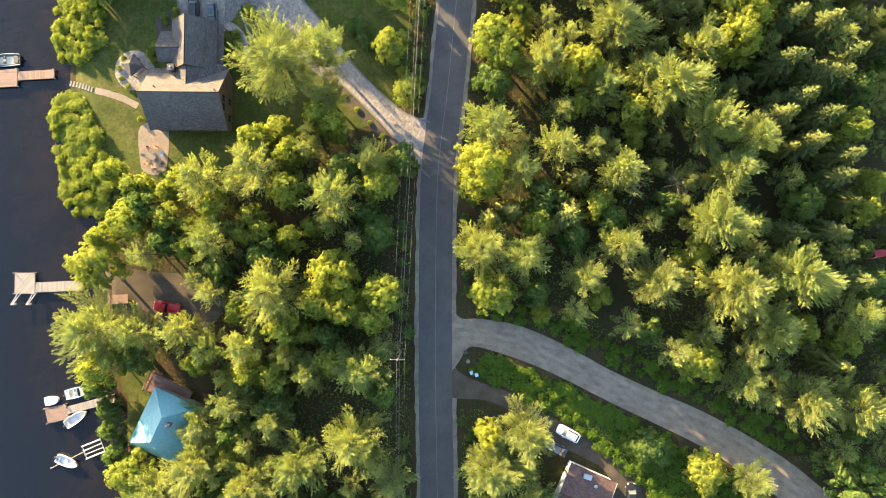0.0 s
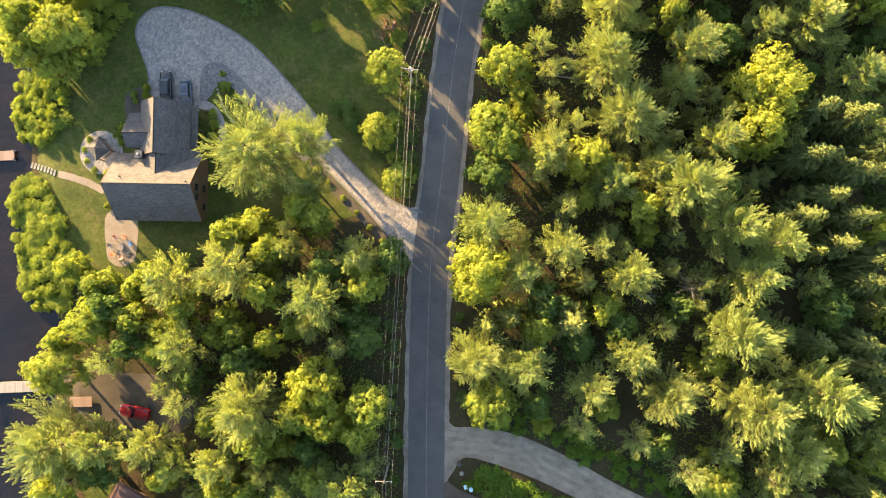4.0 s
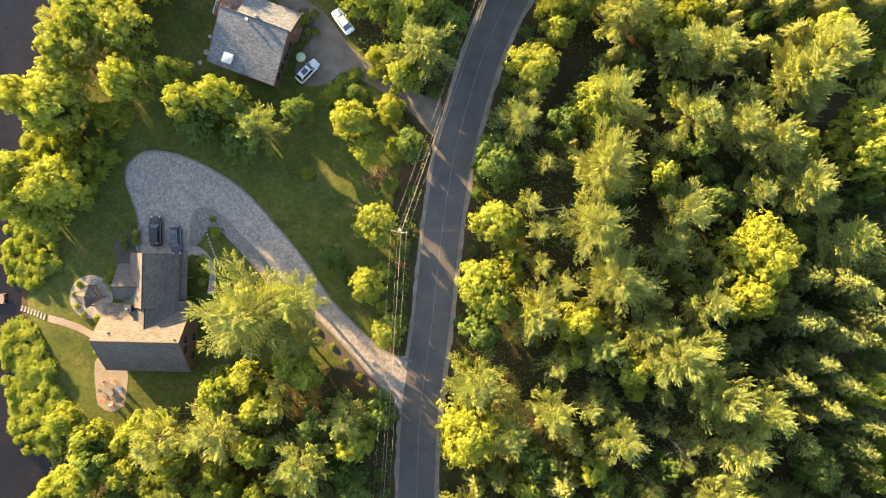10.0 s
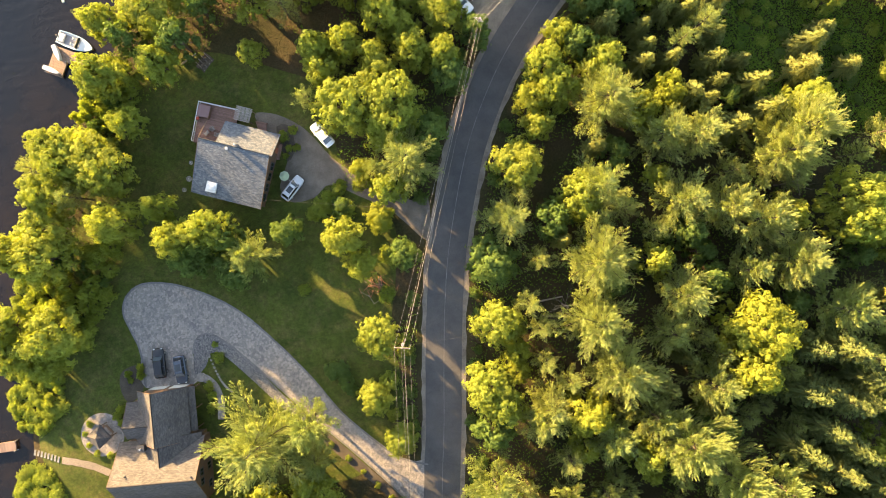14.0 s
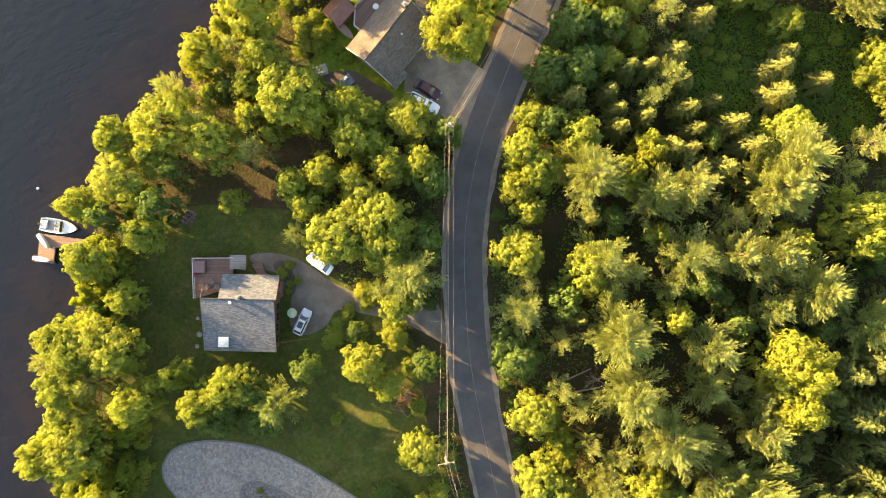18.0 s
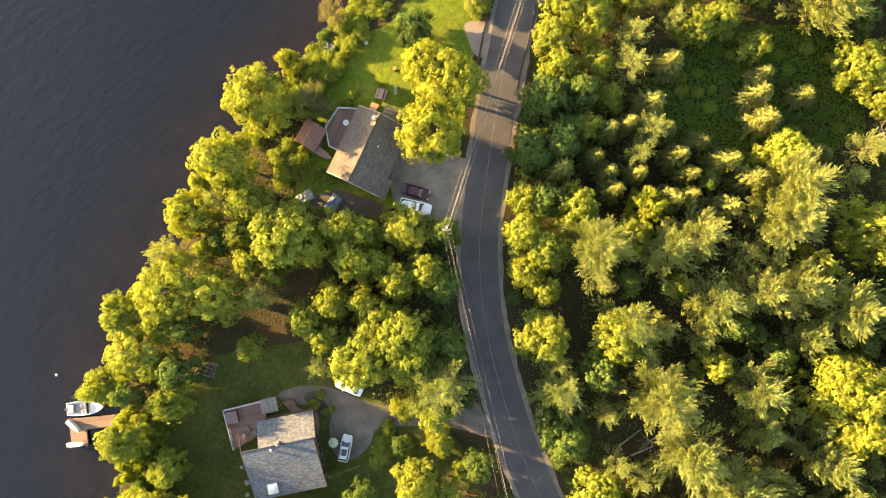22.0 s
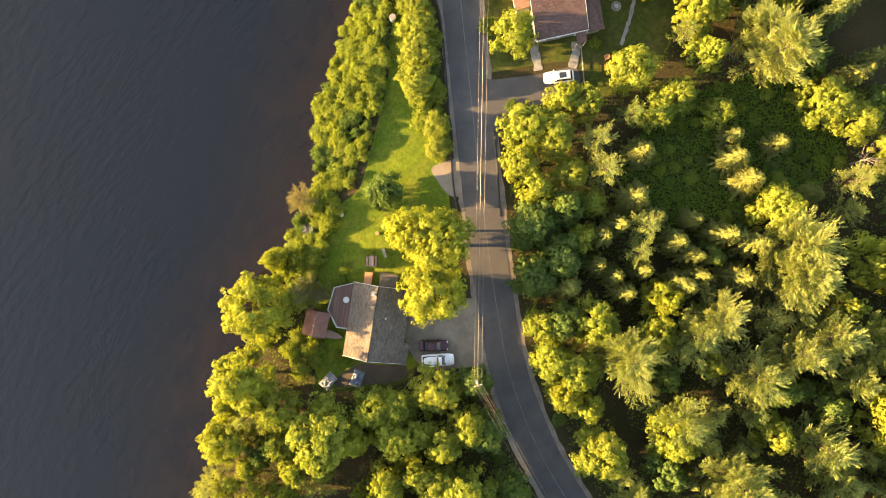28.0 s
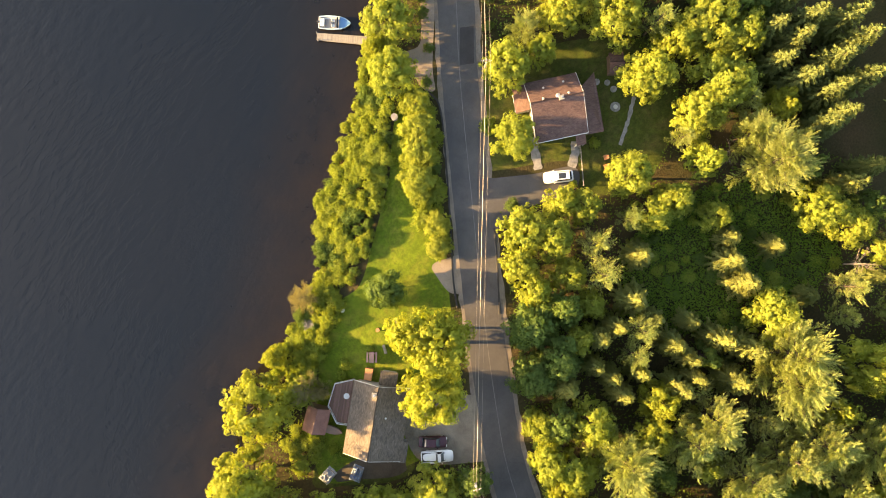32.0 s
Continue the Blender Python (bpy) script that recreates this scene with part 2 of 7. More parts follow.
M_PEBBLES = river_stones()
M_BARK = surface("bark", (0.05, 0.038, 0.028), (0.13, 0.10, 0.075), 1.2, 0.95, 10, 0.03, 0.1)
M_PALE_BARK = surface("pale_dead_wood", (0.16, 0.13, 0.105), (0.30, 0.255, 0.21), 1.0, 0.95, 10, 0.03, 0.1)
M_PINE = leaf_material("pine_needles", (0.102, 0.162, 0.059), (0.321, 0.338, 0.121), (0.182, 0.247, 0.082), 0.40)
# Tall spruces: shade from neighbouring trees is put into the needle colour.
M_SHADED_SPRUCE = leaf_material("shaded_spruce_needles", (0.036, 0.066, 0.026), (0.165, 0.185, 0.055), (0.080, 0.112, 0.038), 0.28)
# Young spruces: lighter green, with the clearing's sunlight also in the colour.
M_YOUNG_SPRUCE = leaf_material("young_spruce_needles", (0.079, 0.115, 0.041), (0.236, 0.240, 0.065), (0.126, 0.160, 0.050), 0.32)
M_MAPLE = leaf_material("broad_leaves", (0.126, 0.180, 0.030), (0.255, 0.274, 0.048), (0.164, 0.216, 0.037), 0.45)
M_POPLAR = leaf_material("yellow_green_leaves", (0.151, 0.192, 0.028), (0.249, 0.265, 0.041), (0.191, 0.225, 0.030), 0.45)
M_ALDER = leaf_material("dark_green_leaves", (0.045, 0.095, 0.027), (0.120, 0.170, 0.039), (0.076, 0.125, 0.034), 0.42)
M_BUSH = leaf_material("bush_leaves", (0.114, 0.175, 0.028), (0.250, 0.280, 0.049), (0.162, 0.222, 0.038), 0.45)
M_FERN = leaf_material("undergrowth_leaves", (0.048, 0.105, 0.015), (0.129, 0.200, 0.025), (0.082, 0.150, 0.021), 0.42)

# ---- small builders ----
def thing(name, label, category, loc=(0, 0, 0), rz=0.0, group="", kind=""):
    ob = new(name)
    ob.empty_display_size = 0.3
    ob.location = loc
    ob.rotation_euler = (0, 0, rz)
    return tagged(ob, label, category, group, kind)


def part(name, bm, material, parent, label=""):
    me = bpy.data.meshes.new(name)
    bm.to_mesh(me)
    bm.free()
    me.materials.append(material)
    ob = new(name, me)
    ob.parent = parent
    return tagged(ob, label)


def arrays(name, verts, faces, material, parent=None, smooth=False):
    me = bpy.data.meshes.new(name)
    me.from_pydata(verts, [], faces)
    me.materials.append(material)
    if smooth:
        me.polygons.foreach_set("use_smooth", [True] * len(me.polygons))
    ob = new(name, me)
    ob.parent = parent
    return ob


def add_box(bm, c, s, rz=0.0, taper=1.0, bevel=0.0, tilt=None):
    """A box with centre c and size s; taper scales its top."""
    m = Matrix.Translation(c) @ Matrix.Rotation(rz, 4, 'Z')
    if tilt:
        m = m @ Euler(tilt).to_matrix().to_4x4()
    r = bmesh.ops.create_cube(bm, size=1.0)
    vs = r["verts"]
    for v in vs:
        k = taper if v.co.z > 0 else 1.0
        v.co = Vector((v.co.x * s[0] * k, v.co.y * s[1] * k, v.co.z * s[2]))
    if bevel > 0:
        es = list({e for v in vs for e in v.link_edges})
        out = bmesh.ops.bevel(bm, geom=es, offset=bevel, segments=2, profile=0.6, affect='EDGES')
        vs = list({v for v in out["verts"]} | {v for f in out["faces"] for v in f.verts})
        seen, todo = set(vs), list(vs)
        while todo:
            v = todo.pop()
            for e in v.link_edges:
                o = e.other_vert(v)
                if o not in seen:
                    seen.add(o)
                    todo.append(o)
        vs = list(seen)
    bmesh.ops.transform(bm, matrix=m, verts=vs)
    return vs


def box_part(name, c, s, material, parent, rz=0.0, taper=1.0, bevel=0.0, label="", tilt=None):
    bm = bmesh.new()
    add_box(bm, c, s, rz, taper, bevel, tilt)
    return part(name, bm, material, parent, label)


def tube(bm, a, b, r0, r1=None, seg=8):
    """A tapered rod from a to b."""
    a, b = Vector(a), Vector(b)
    r1 = r0 if r1 is None else r1
    d = b - a
    m = Matrix.Translation((a + b) / 2) @ d.to_track_quat('Z', 'Y').to_matrix().to_4x4()
    bmesh.ops.create_cone(bm, cap_ends=True, segments=seg, radius1=r0, radius2=r1, depth=d.length, matrix=m)


def rod(name, a, b, r, material, parent, label="", seg=8):
    bm = bmesh.new()
    tube(bm, a, b, r, seg=seg)
    return part(name, bm, material, parent, label)


def smooth_line(pts, step=1.0, closed=False):
    """A Catmull-Rom curve through pts, sampled about every step metres."""
    p = [Vector((*q, 0)) if len(q) == 2 else Vector(q) for q in pts]
    n = len(p)
    out = []
    for i in range(n if closed else n - 1):
        if closed:
            a, b, c, d = p[i - 1], p[i], p[(i + 1) % n], p[(i + 2) % n]
        else:
            a, b, c, d = p[max(i - 1, 0)], p[i], p[i + 1], p[min(i + 2, n - 1)]
        k = max(1, int((c - b).length / step))
        for j in range(k):
            t = j / k
            out.append(0.5 * (2 * b + (c - a) * t + (2 * a - 5 * b + 4 * c - d) * t * t + (3 * b - a - 3 * c + d) * t ** 3))
    if not closed:
        out.append(p[-1])
    return out


# ---- the lie of the land ----
SHORE = smooth_line([(-60, -400), (-61, -120), (-60, -60), (-60, -44), (-61, -36), (-61, -28), (-66, -23), (-69, -15), (-67.5, -7),
                     (-67.5, -2), (-65.5, 3.5), (-70, 11), (-71.5, 26), (-72, 33), (-71.5, 48), (-70, 60), (-67, 75), (-63, 84),
                     (-54, 95), (-48.5, 106), (-41, 112), (-30, 118), (-14, 127.5), (-4, 132), (1.5, 131.5), (8, 133.5), (19, 137),
                     (29.5, 145.2), (43.5, 150.4), (52.5, 155.2), (58, 160), (75, 176), (120, 220), (300, 420)], 6.0)
SH = np.array([(v.x, v.y) for v in SHORE])
WATER_Z = -2.3
ROAD = smooth_line([(-0.8, -300), (-1.0, -90), (-1.3, -44), (-1.6, -25), (-1.6, -5), (-1.3, 12.8), (-0.5, 22), (0.6, 30.5), (1.6, 41), (2.6, 50),
                    (3.9, 58.5), (5.8, 66.5), (8.6, 76), (12.0, 84), (16.7, 92.2), (22.6, 99.8), (28.6, 107), (37.6, 117.2), (46.5, 127),
                    (55.2, 136.6), (61.8, 143.6), (68.5, 150.2), (90, 172), (140, 222), (300, 380)], 1.5)
RD = np.array([(p.x, p.y) for p in ROAD])


def shore_distance(x, y):
    """Metres from the waterline, positive on land."""
    x, y = np.atleast_1d(np.asarray(x, float)), np.atleast_1d(np.asarray(y, float))
    best, sign = np.full(x.shape, 1e9), np.ones(x.shape)
    for (ax, ay), (bx, by) in zip(SH[:-1], SH[1:]):
        dx, dy = bx - ax, by - ay
        t = np.clip(((x - ax) * dx + (y - ay) * dy) / (dx * dx + dy * dy), 0, 1)
        d = np.hypot(x - ax - t * dx, y - ay - t * dy)
        s = np.where(dx * (y - ay) - dy * (x - ax) > 0, -1.0, 1.0)
        near = d < best - 1e-9
        best, sign = np.where(near, d, best), np.where(near, s, sign)
    return best * sign


def road_distance(x, y):
    """Metres to the left of the road's middle (nought on its right)."""
    best, sign = np.full(x.shape, 1e9), np.ones(x.shape)
    for (ax, ay), (bx, by) in zip(RD[:-1:4], RD[4::4]):
        dx, dy = bx - ax, by - ay
        t = np.clip(((x - ax) * dx + (y - ay) * dy) / (dx * dx + dy * dy), 0, 1)
        d = np.hypot(x - ax - t * dx, y - ay - t * dy)
        near = d < best
        best = np.where(near, d, best)
        sign = np.where(near, np.where(dx * (y - ay) - dy * (x - ax) > 0, 1.0, 0.0), sign)
    return best * sign


def land_z(x, y):
    """The land falls gently from the road to the lake and drops at the waterline."""
    x, y = np.atleast_1d(np.asarray(x, float)), np.atleast_1d(np.asarray(y, float))
    w = np.clip((road_distance(x, y) - 8.0) / 34.0, 0, 1)
    base = -1.45 * w * w * (3 - 2 * w)
    d = shore_distance(x, y)
    u = np.clip((d + 1.0) / 8.0, 0, 1)
    u = u * u * (3 - 2 * u)
    z = base * u - 2.65 * (1 - u)
    return np.where(d < -1.0, np.maximum(-8.0, -2.65 + (d + 1.0) * 0.28), z)


def gz(x, y):
    return float(land_z(x, y)[0])


def low(pts):
    """Places on the lower ground by the lake."""
    z = land_z(np.array([p[0] for p in pts]), np.array([p[1] for p in pts]))
    return [(3.1 + (p[0] - 3.1) * (1 - float(c) / 107), 57.5 + (p[1] - 57.5) * (1 - float(c) / 107)) for p, c in zip(pts, z)]


def inside(poly, x, y):
    x, y = np.asarray(x, float), np.asarray(y, float)
    r = np.zeros(x.shape, bool)
    n = len(poly)
    for i in range(n):
        (ax, ay), (bx, by) = poly[i][:2], poly[(i + 1) % n][:2]
        if ay == by:
            continue
        c = ((ay > y) != (by > y)) & (x < (bx - ax) * (y - ay) / (by - ay) + ax)
        r ^= c
    return r


gx = np.concatenate([[-3000, -1200, -500, -250], np.arange(-120, 132, 3.0), [200, 350, 700, 1500, 3000]])
gy = np.concatenate([[-3000, -1200, -500, -200, -110], np.arange(-70, 212, 3.0), [260, 400, 800, 1600, 3000]])
GX, GY = np.meshgrid(gx, gy)
GZ = land_z(GX.ravel(), GY.ravel())
nx, ny = len(gx), len(gy)
ground = arrays("ground", [(float(a), float(b), float(c)) for a, b, c in zip(GX.ravel(), GY.ravel(), GZ)],
                [(j * nx + i, j * nx + i + 1, (j + 1) * nx + i + 1, (j + 1) * nx + i) for j in range(ny - 1) for i in range(nx - 1)], M_FLOOR, None, True)
tagged(ground, "dark forest floor with moss, needles and undergrowth", "ground", "", "structure")
wx_ = np.concatenate([[-3000, -900, -300, -160], np.arange(-120, 96, 4.0), [160, 400, 3000]])
wy_ = np.concatenate([[-3000, -900, -250, -110], np.arange(-70, 212, 4.0), [260, 400, 900, 3000]])
WX, WY = np.meshgrid(wx_, wy_)
nw, mw = len(wx_), len(wy_)
lake = arrays("water", [(float(a), float(b), WATER_Z) for a, b in zip(WX.ravel(), WY.ravel())],
              [(j * nw + i, j * nw + i + 1, (j + 1) * nw + i + 1, (j + 1) * nw + i) for j in range(mw - 1) for i in range(nw - 1)], M_WATER)
depth = lake.data.attributes.new("shallow", 'FLOAT', 'POINT')
depth.data.foreach_set("value", np.clip(1 + shore_distance(WX.ravel(), WY.ravel()) / 15.0, 0, 1).astype(np.float32))
tagged(lake, "calm dark brown lake water along the wooded shore", "water", "", "structure")


def patch(name, outline, material, lift, label, category="ground", step=1.6, kind="structure", sharp=False):
    """A thin skin over the land inside a smooth outline, with a turned-down rim."""
    edge = [Vector((*q, 0)) for q in outline] if sharp else smooth_line(outline, 0.7, True)
    ex = [(v.x, v.y) for v in edge]
    xs, ys = [p[0] for p in ex], [p[1] for p in ex]
    ax, ay = np.meshgrid(np.arange(min(xs), max(xs), step), np.arange(min(ys), max(ys), step))
    ax, ay = ax.ravel(), ay.ravel()
    ok = inside(ex, ax, ay)
    e = np.array(ex)
    keep = [(float(a), float(b)) for a, b in zip(ax[ok], ay[ok]) if np.min((e[:, 0] - a) ** 2 + (e[:, 1] - b) ** 2) > (step * 0.35) ** 2]
    pts = [Vector(p) for p in ex + keep]
    n = len(ex)
    vs, _, fs, *_ = delaunay_2d_cdt(pts, [], [list(range(n))], 1, 1e-5)
    z = land_z(np.array([v.x for v in vs]), np.array([v.y for v in vs]))
    verts = [(v.x, v.y, float(c) + lift) for v, c in zip(vs, z)]
    base = len(verts)
    faces = [tuple(f) for f in fs]
    rim = [(x, y, float(c) - 0.05) for (x, y), c in zip(ex, land_z(np.array(xs), np.array(ys)))]
    verts += rim
    faces += [(i, (i + 1) % n, base + (i + 1) % n, base + i) for i in range(n)]
    ob = arrays(name, verts, faces, material)
    return tagged(ob, label, category, "", kind)


def ribbon(name, line, left, right, material, lift, label, category, wob=0.0, kind="structure", seed=1):
    """A strip along a line, from left to right of it, lying on the land."""
    rnd = random.Random(seed)
    verts, faces = [], []
    line = list(line)
    for i, p in enumerate(line):
        d = (line[min(i + 1, len(line) - 1)] - line[max(i - 1, 0)]).normalized()
        nrm = Vector((-d.y, d.x, 0))
        for s in (left + rnd.uniform(-wob, wob), (left + right) / 2, right + rnd.uniform(-wob, wob)):
            q = p + nrm * s
            verts.append((q.x, q.y))
        if i:
            a = 3 * (i - 1)
            faces += [(a + 1, a, a + 3, a + 4), (a + 2, a + 1, a + 4, a + 5)]
    z = land_z(np.array([v[0] for v in verts]), np.array([v[1] for v in verts]))
    ob = arrays(name, [(a, b, float(c) + lift) for (a, b), c in zip(verts, z)], faces, material)
    return tagged(ob, label, category, "", kind) if kind else ob


NEAR_ROAD = [p for p in ROAD if -80 < p.y < 190]
ribbon("road_shoulder", NEAR_ROAD, 3.75, -3.85, M_SHOULDER, 0.02, "pale sandy gravel shoulder along the asphalt road", "road shoulder", 0.18)
road = ribbon("road", ROAD, 3.05, -3.05, M_ASPHALT, 0.05, "worn dark grey two-lane asphalt road with faint cracks", "road", 0.06)
centre_line = ribbon("centre_line", NEAR_ROAD, 0.02, -0.09, M_LINE, 0.056, "", "", 0.01, "")
centre_line.parent = road

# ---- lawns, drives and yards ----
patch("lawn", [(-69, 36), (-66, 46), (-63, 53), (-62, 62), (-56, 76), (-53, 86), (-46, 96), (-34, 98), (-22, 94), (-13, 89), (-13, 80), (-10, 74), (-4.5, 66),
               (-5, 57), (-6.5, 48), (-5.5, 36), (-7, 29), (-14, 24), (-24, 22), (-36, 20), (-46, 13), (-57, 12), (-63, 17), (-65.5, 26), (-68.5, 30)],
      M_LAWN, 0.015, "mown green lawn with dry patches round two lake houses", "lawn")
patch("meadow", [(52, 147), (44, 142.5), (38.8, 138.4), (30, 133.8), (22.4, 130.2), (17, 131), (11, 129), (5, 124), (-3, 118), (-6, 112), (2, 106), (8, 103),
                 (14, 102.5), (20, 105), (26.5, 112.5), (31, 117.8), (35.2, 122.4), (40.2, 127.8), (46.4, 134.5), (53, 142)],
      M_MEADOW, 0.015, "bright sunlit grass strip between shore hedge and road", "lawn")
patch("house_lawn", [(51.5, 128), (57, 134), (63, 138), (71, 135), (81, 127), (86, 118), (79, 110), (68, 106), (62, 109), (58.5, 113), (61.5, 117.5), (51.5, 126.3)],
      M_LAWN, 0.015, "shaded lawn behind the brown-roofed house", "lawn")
patch("roadside_grass", [(4.5, -21.5), (9, -18.6), (16, -21.3), (24, -25), (32, -29.5), (42, -34.5), (52, -40), (60, -47), (46, -52), (36, -42), (30, -35.5),
                         (22, -30.4), (12, -24.6)], M_LAWN, 0.015, "green weedy strip between the gravel road and drive", "grass strip")
patch("gravel_road", [(0.5, -9.5), (3, -11.5), (6.6, -11.6), (13.9, -12.9), (22.2, -16.5), (30.5, -21), (38.7, -24.8), (47, -28.4), (55.3, -32.8), (63.5, -38), (74, -46), (100, -62),
                      (94, -68), (66, -49), (61.4, -44.6), (55.2, -40.1), (47, -34.9), (38.7, -30.8), (30.5, -26.9), (22.2, -22.7), (16, -19.9), (8.7, -17.4),
                      (4.6, -16.8), (2.6, -19.6), (0.5, -21)], M_GRAVEL, 0.03, "pale grey packed gravel side road", "gravel road")
GRAVEL_LINE = [(1.5, -14.6), (4, -14.4), (8, -14.5), (14.5, -16.2), (22.2, -19.6), (30.5, -24), (38.7, -27.8), (47, -31.6), (55.2, -36.4), (62.5, -41.3), (72, -48.5)]
for l_, r_, sd_ in ((2.0, 1.25, 3), (0.45, -0.35, 4), (-1.1, -1.75, 5)):
    ribbon("wheel_track", smooth_line(GRAVEL_LINE, 0.8), l_, r_, M_TRACK, 0.036, "paler packed wheel track along the gravel road", "wheel track", 0.03, seed=sd_)
patch("dirt_drive", [(0.5, -20.2), (3.5, -21.8), (6.6, -23.2), (12, -25.1), (18, -28.9), (24, -31.7), (30, -35.8), (35, -40), (37, -50), (31, -51), (30, -40.5), (25.5, -37),
                     (19, -33.8), (13.9, -29.4), (7.7, -26.6), (0.5, -25.6)], M_DIRT, 0.026, "worn dirt drive beside the gravel road", "drive")
patch("dirt_yard", [(-64, -2), (-55, -3), (-46, -4), (-41, -9), (-45, -14), (-54, -14), (-61, -10)], M_DIRT, 0.02, "bare shaded dirt yard under trees", "yard")
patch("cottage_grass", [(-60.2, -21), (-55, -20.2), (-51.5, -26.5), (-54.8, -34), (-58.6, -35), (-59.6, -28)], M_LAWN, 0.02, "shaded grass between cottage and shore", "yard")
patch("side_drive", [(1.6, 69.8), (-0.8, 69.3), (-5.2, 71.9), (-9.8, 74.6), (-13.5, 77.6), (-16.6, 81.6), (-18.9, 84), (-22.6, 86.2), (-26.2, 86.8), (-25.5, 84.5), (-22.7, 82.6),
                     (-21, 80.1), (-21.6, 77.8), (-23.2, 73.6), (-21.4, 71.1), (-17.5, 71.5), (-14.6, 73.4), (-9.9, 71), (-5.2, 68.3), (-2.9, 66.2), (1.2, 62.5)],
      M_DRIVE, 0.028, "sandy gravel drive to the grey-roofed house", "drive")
patch("parking_pad", [(12, 113), (16.5, 109), (21.6, 103.6), (22.2, 100.6), (17.0, 94.2), (12.8, 96.6), (7.6, 102.4), (8.6, 107.5)],
      M_GRAVEL, 0.028, "grey gravel parking pad beside the road", "parking pad")
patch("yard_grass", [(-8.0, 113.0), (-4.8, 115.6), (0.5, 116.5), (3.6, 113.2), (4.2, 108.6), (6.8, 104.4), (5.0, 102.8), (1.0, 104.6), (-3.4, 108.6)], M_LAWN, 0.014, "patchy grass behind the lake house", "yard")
patch("junk_yard", [(-4.6, 112.2), (0.4, 110.9), (2.8, 108.2), (5.6, 104.8), (4.8, 103.7), (2.2, 104.6), (-1.8, 108.3), (-4.8, 110.9)], M_DIRT, 0.024, "bare littered earth behind the lake house", "yard")
patch("asphalt_drive", [(49.0, 126.2), (50.8, 125.2), (55.7, 120.9), (60.9, 116.9), (59.2, 114.3), (55.1, 115.4), (50.7, 118.0), (47.2, 119.0), (44.6, 119.2), (43.0, 117.8), (43.5, 121)],
      M_ASPHALT, 0.044, "dark asphalt drive of the brown-roofed house", "drive")
patch("drive_apron", [(32.9, 123.4), (35.6, 122.2), (37.8, 120.2), (34.6, 116.2), (31.6, 117.8), (32.0, 121.5)], M_SANDY, 0.03, "pale sandy apron at the road edge", "apron")

DRIVE_OUT = [(-2.6, 24.6), (-5.0, 25.3), (-7.8, 26.6), (-11.9, 30.2), (-16.5, 35.0), (-21.0, 41.4), (-26.4, 47.9), (-31.8, 53.4), (-37.4, 57.0), (-43.0, 59.2), (-47.8, 59.6),
             (-50.6, 57.8), (-51.4, 55.0), (-50.3, 51.6), (-49.2, 48.3), (-48.9, 42.2)]
DRIVE_IN = [(-40.3, 42.2), (-40.4, 47.1), (-39.7, 49.4), (-37.7, 50.3), (-35.0, 48.8), (-30.4, 44.3), (-25.6, 39.0), (-20.6, 33.7), (-15.0, 28.0), (-10.6, 23.3), (-6.9, 19.0), (-4.2, 15.9), (-2.6, 14.4)]
drive = patch("paver_drive", low(DRIVE_OUT + DRIVE_IN), M_PAVERS, 0.035, "curved driveway of mottled grey and buff pavers", "driveway", 1.0)
for ln in (low(DRIVE_OUT), low(DRIVE_IN[1:])):
    e = ribbon("edging", smooth_line(ln, 0.8), 0.16, -0.16, M_EDGING, 0.06, "", "", 0.02, "")
    e.parent = drive
patch("mulch_bed", low([(-21.6, 33.6), (-20.7, 33.3), (-15.1, 27.6), (-10.7, 22.9), (-7.4, 19.0), (-8.6, 18.6), (-12.4, 22.4), (-16.6, 26.6), (-21.0, 31.4)]), M_DIRT, 0.03, "mulched strip with low plants beside the driveway", "planting bed", 0.9)
bed = patch("stone_bed", low([(-40.3, 43.5), (-40.3, 47), (-39.6, 49.3), (-37.7, 50.2), (-35.0, 48.7), (-30.4, 44.2), (-25.9, 38.7), (-21.6, 33.9), (-22.6, 33.2), (-27.0, 37.4), (-31.4, 42.3), (-35.2, 46.2),
                          (-37.4, 46.9), (-38.4, 44.8)]), M_PEBBLES, 0.045, "grey river-stone bed along the curved driveway", "stone bed")
patch("gazebo_terrace", low([(-57 + 3.7 * math.cos(a * 0.628), 34.9 + 3.7 * math.sin(a * 0.628)) for a in range(10)]), M_PAVERS, 0.04, "round paver terrace under the gazebo", "terrace", 1.0)
patch("patio", low([(-55.9, 24.5), (-51.0, 24.5), (-50.9, 17.6), (-51.6, 16.3), (-53.4, 15.5), (-55.2, 16.3), (-55.9, 17.9)]), M_SANDY, 0.04, "pale buff stone patio beside the house", "patio", 1.0)
patch("side_walk", low([(-40.2, 44.0), (-38.2, 43.2), (-36.6, 41.4), (-35.9, 38.5), (-36.3, 35.5), (-37.3, 35.6), (-37.0, 38.6), (-37.7, 40.8), (-39.0, 42.1), (-40.2, 42.4)]),
      M_PAVERS, 0.04, "narrow curved paver walk beside the garage", "walk", 0.8)
patch("planting_bed", low([(-52.6, 45.2), (-49.3, 46.0), (-49.2, 42.4), (-50.5, 40.5), (-52.2, 40.0), (-53.2, 42.5)]), M_DIRT, 0.03, "mulched planting bed beside the garage", "planting bed", 0.9)
ribbon("garden_path", smooth_line(low([(-56.4, 28.3), (-58.9, 29.6), (-61.8, 30.6), (-64.3, 31.2)]), 0.6), 0.6, -0.6, M_SANDY, 0.04, "pale stone garden path across the lawn", "path", 0.05)
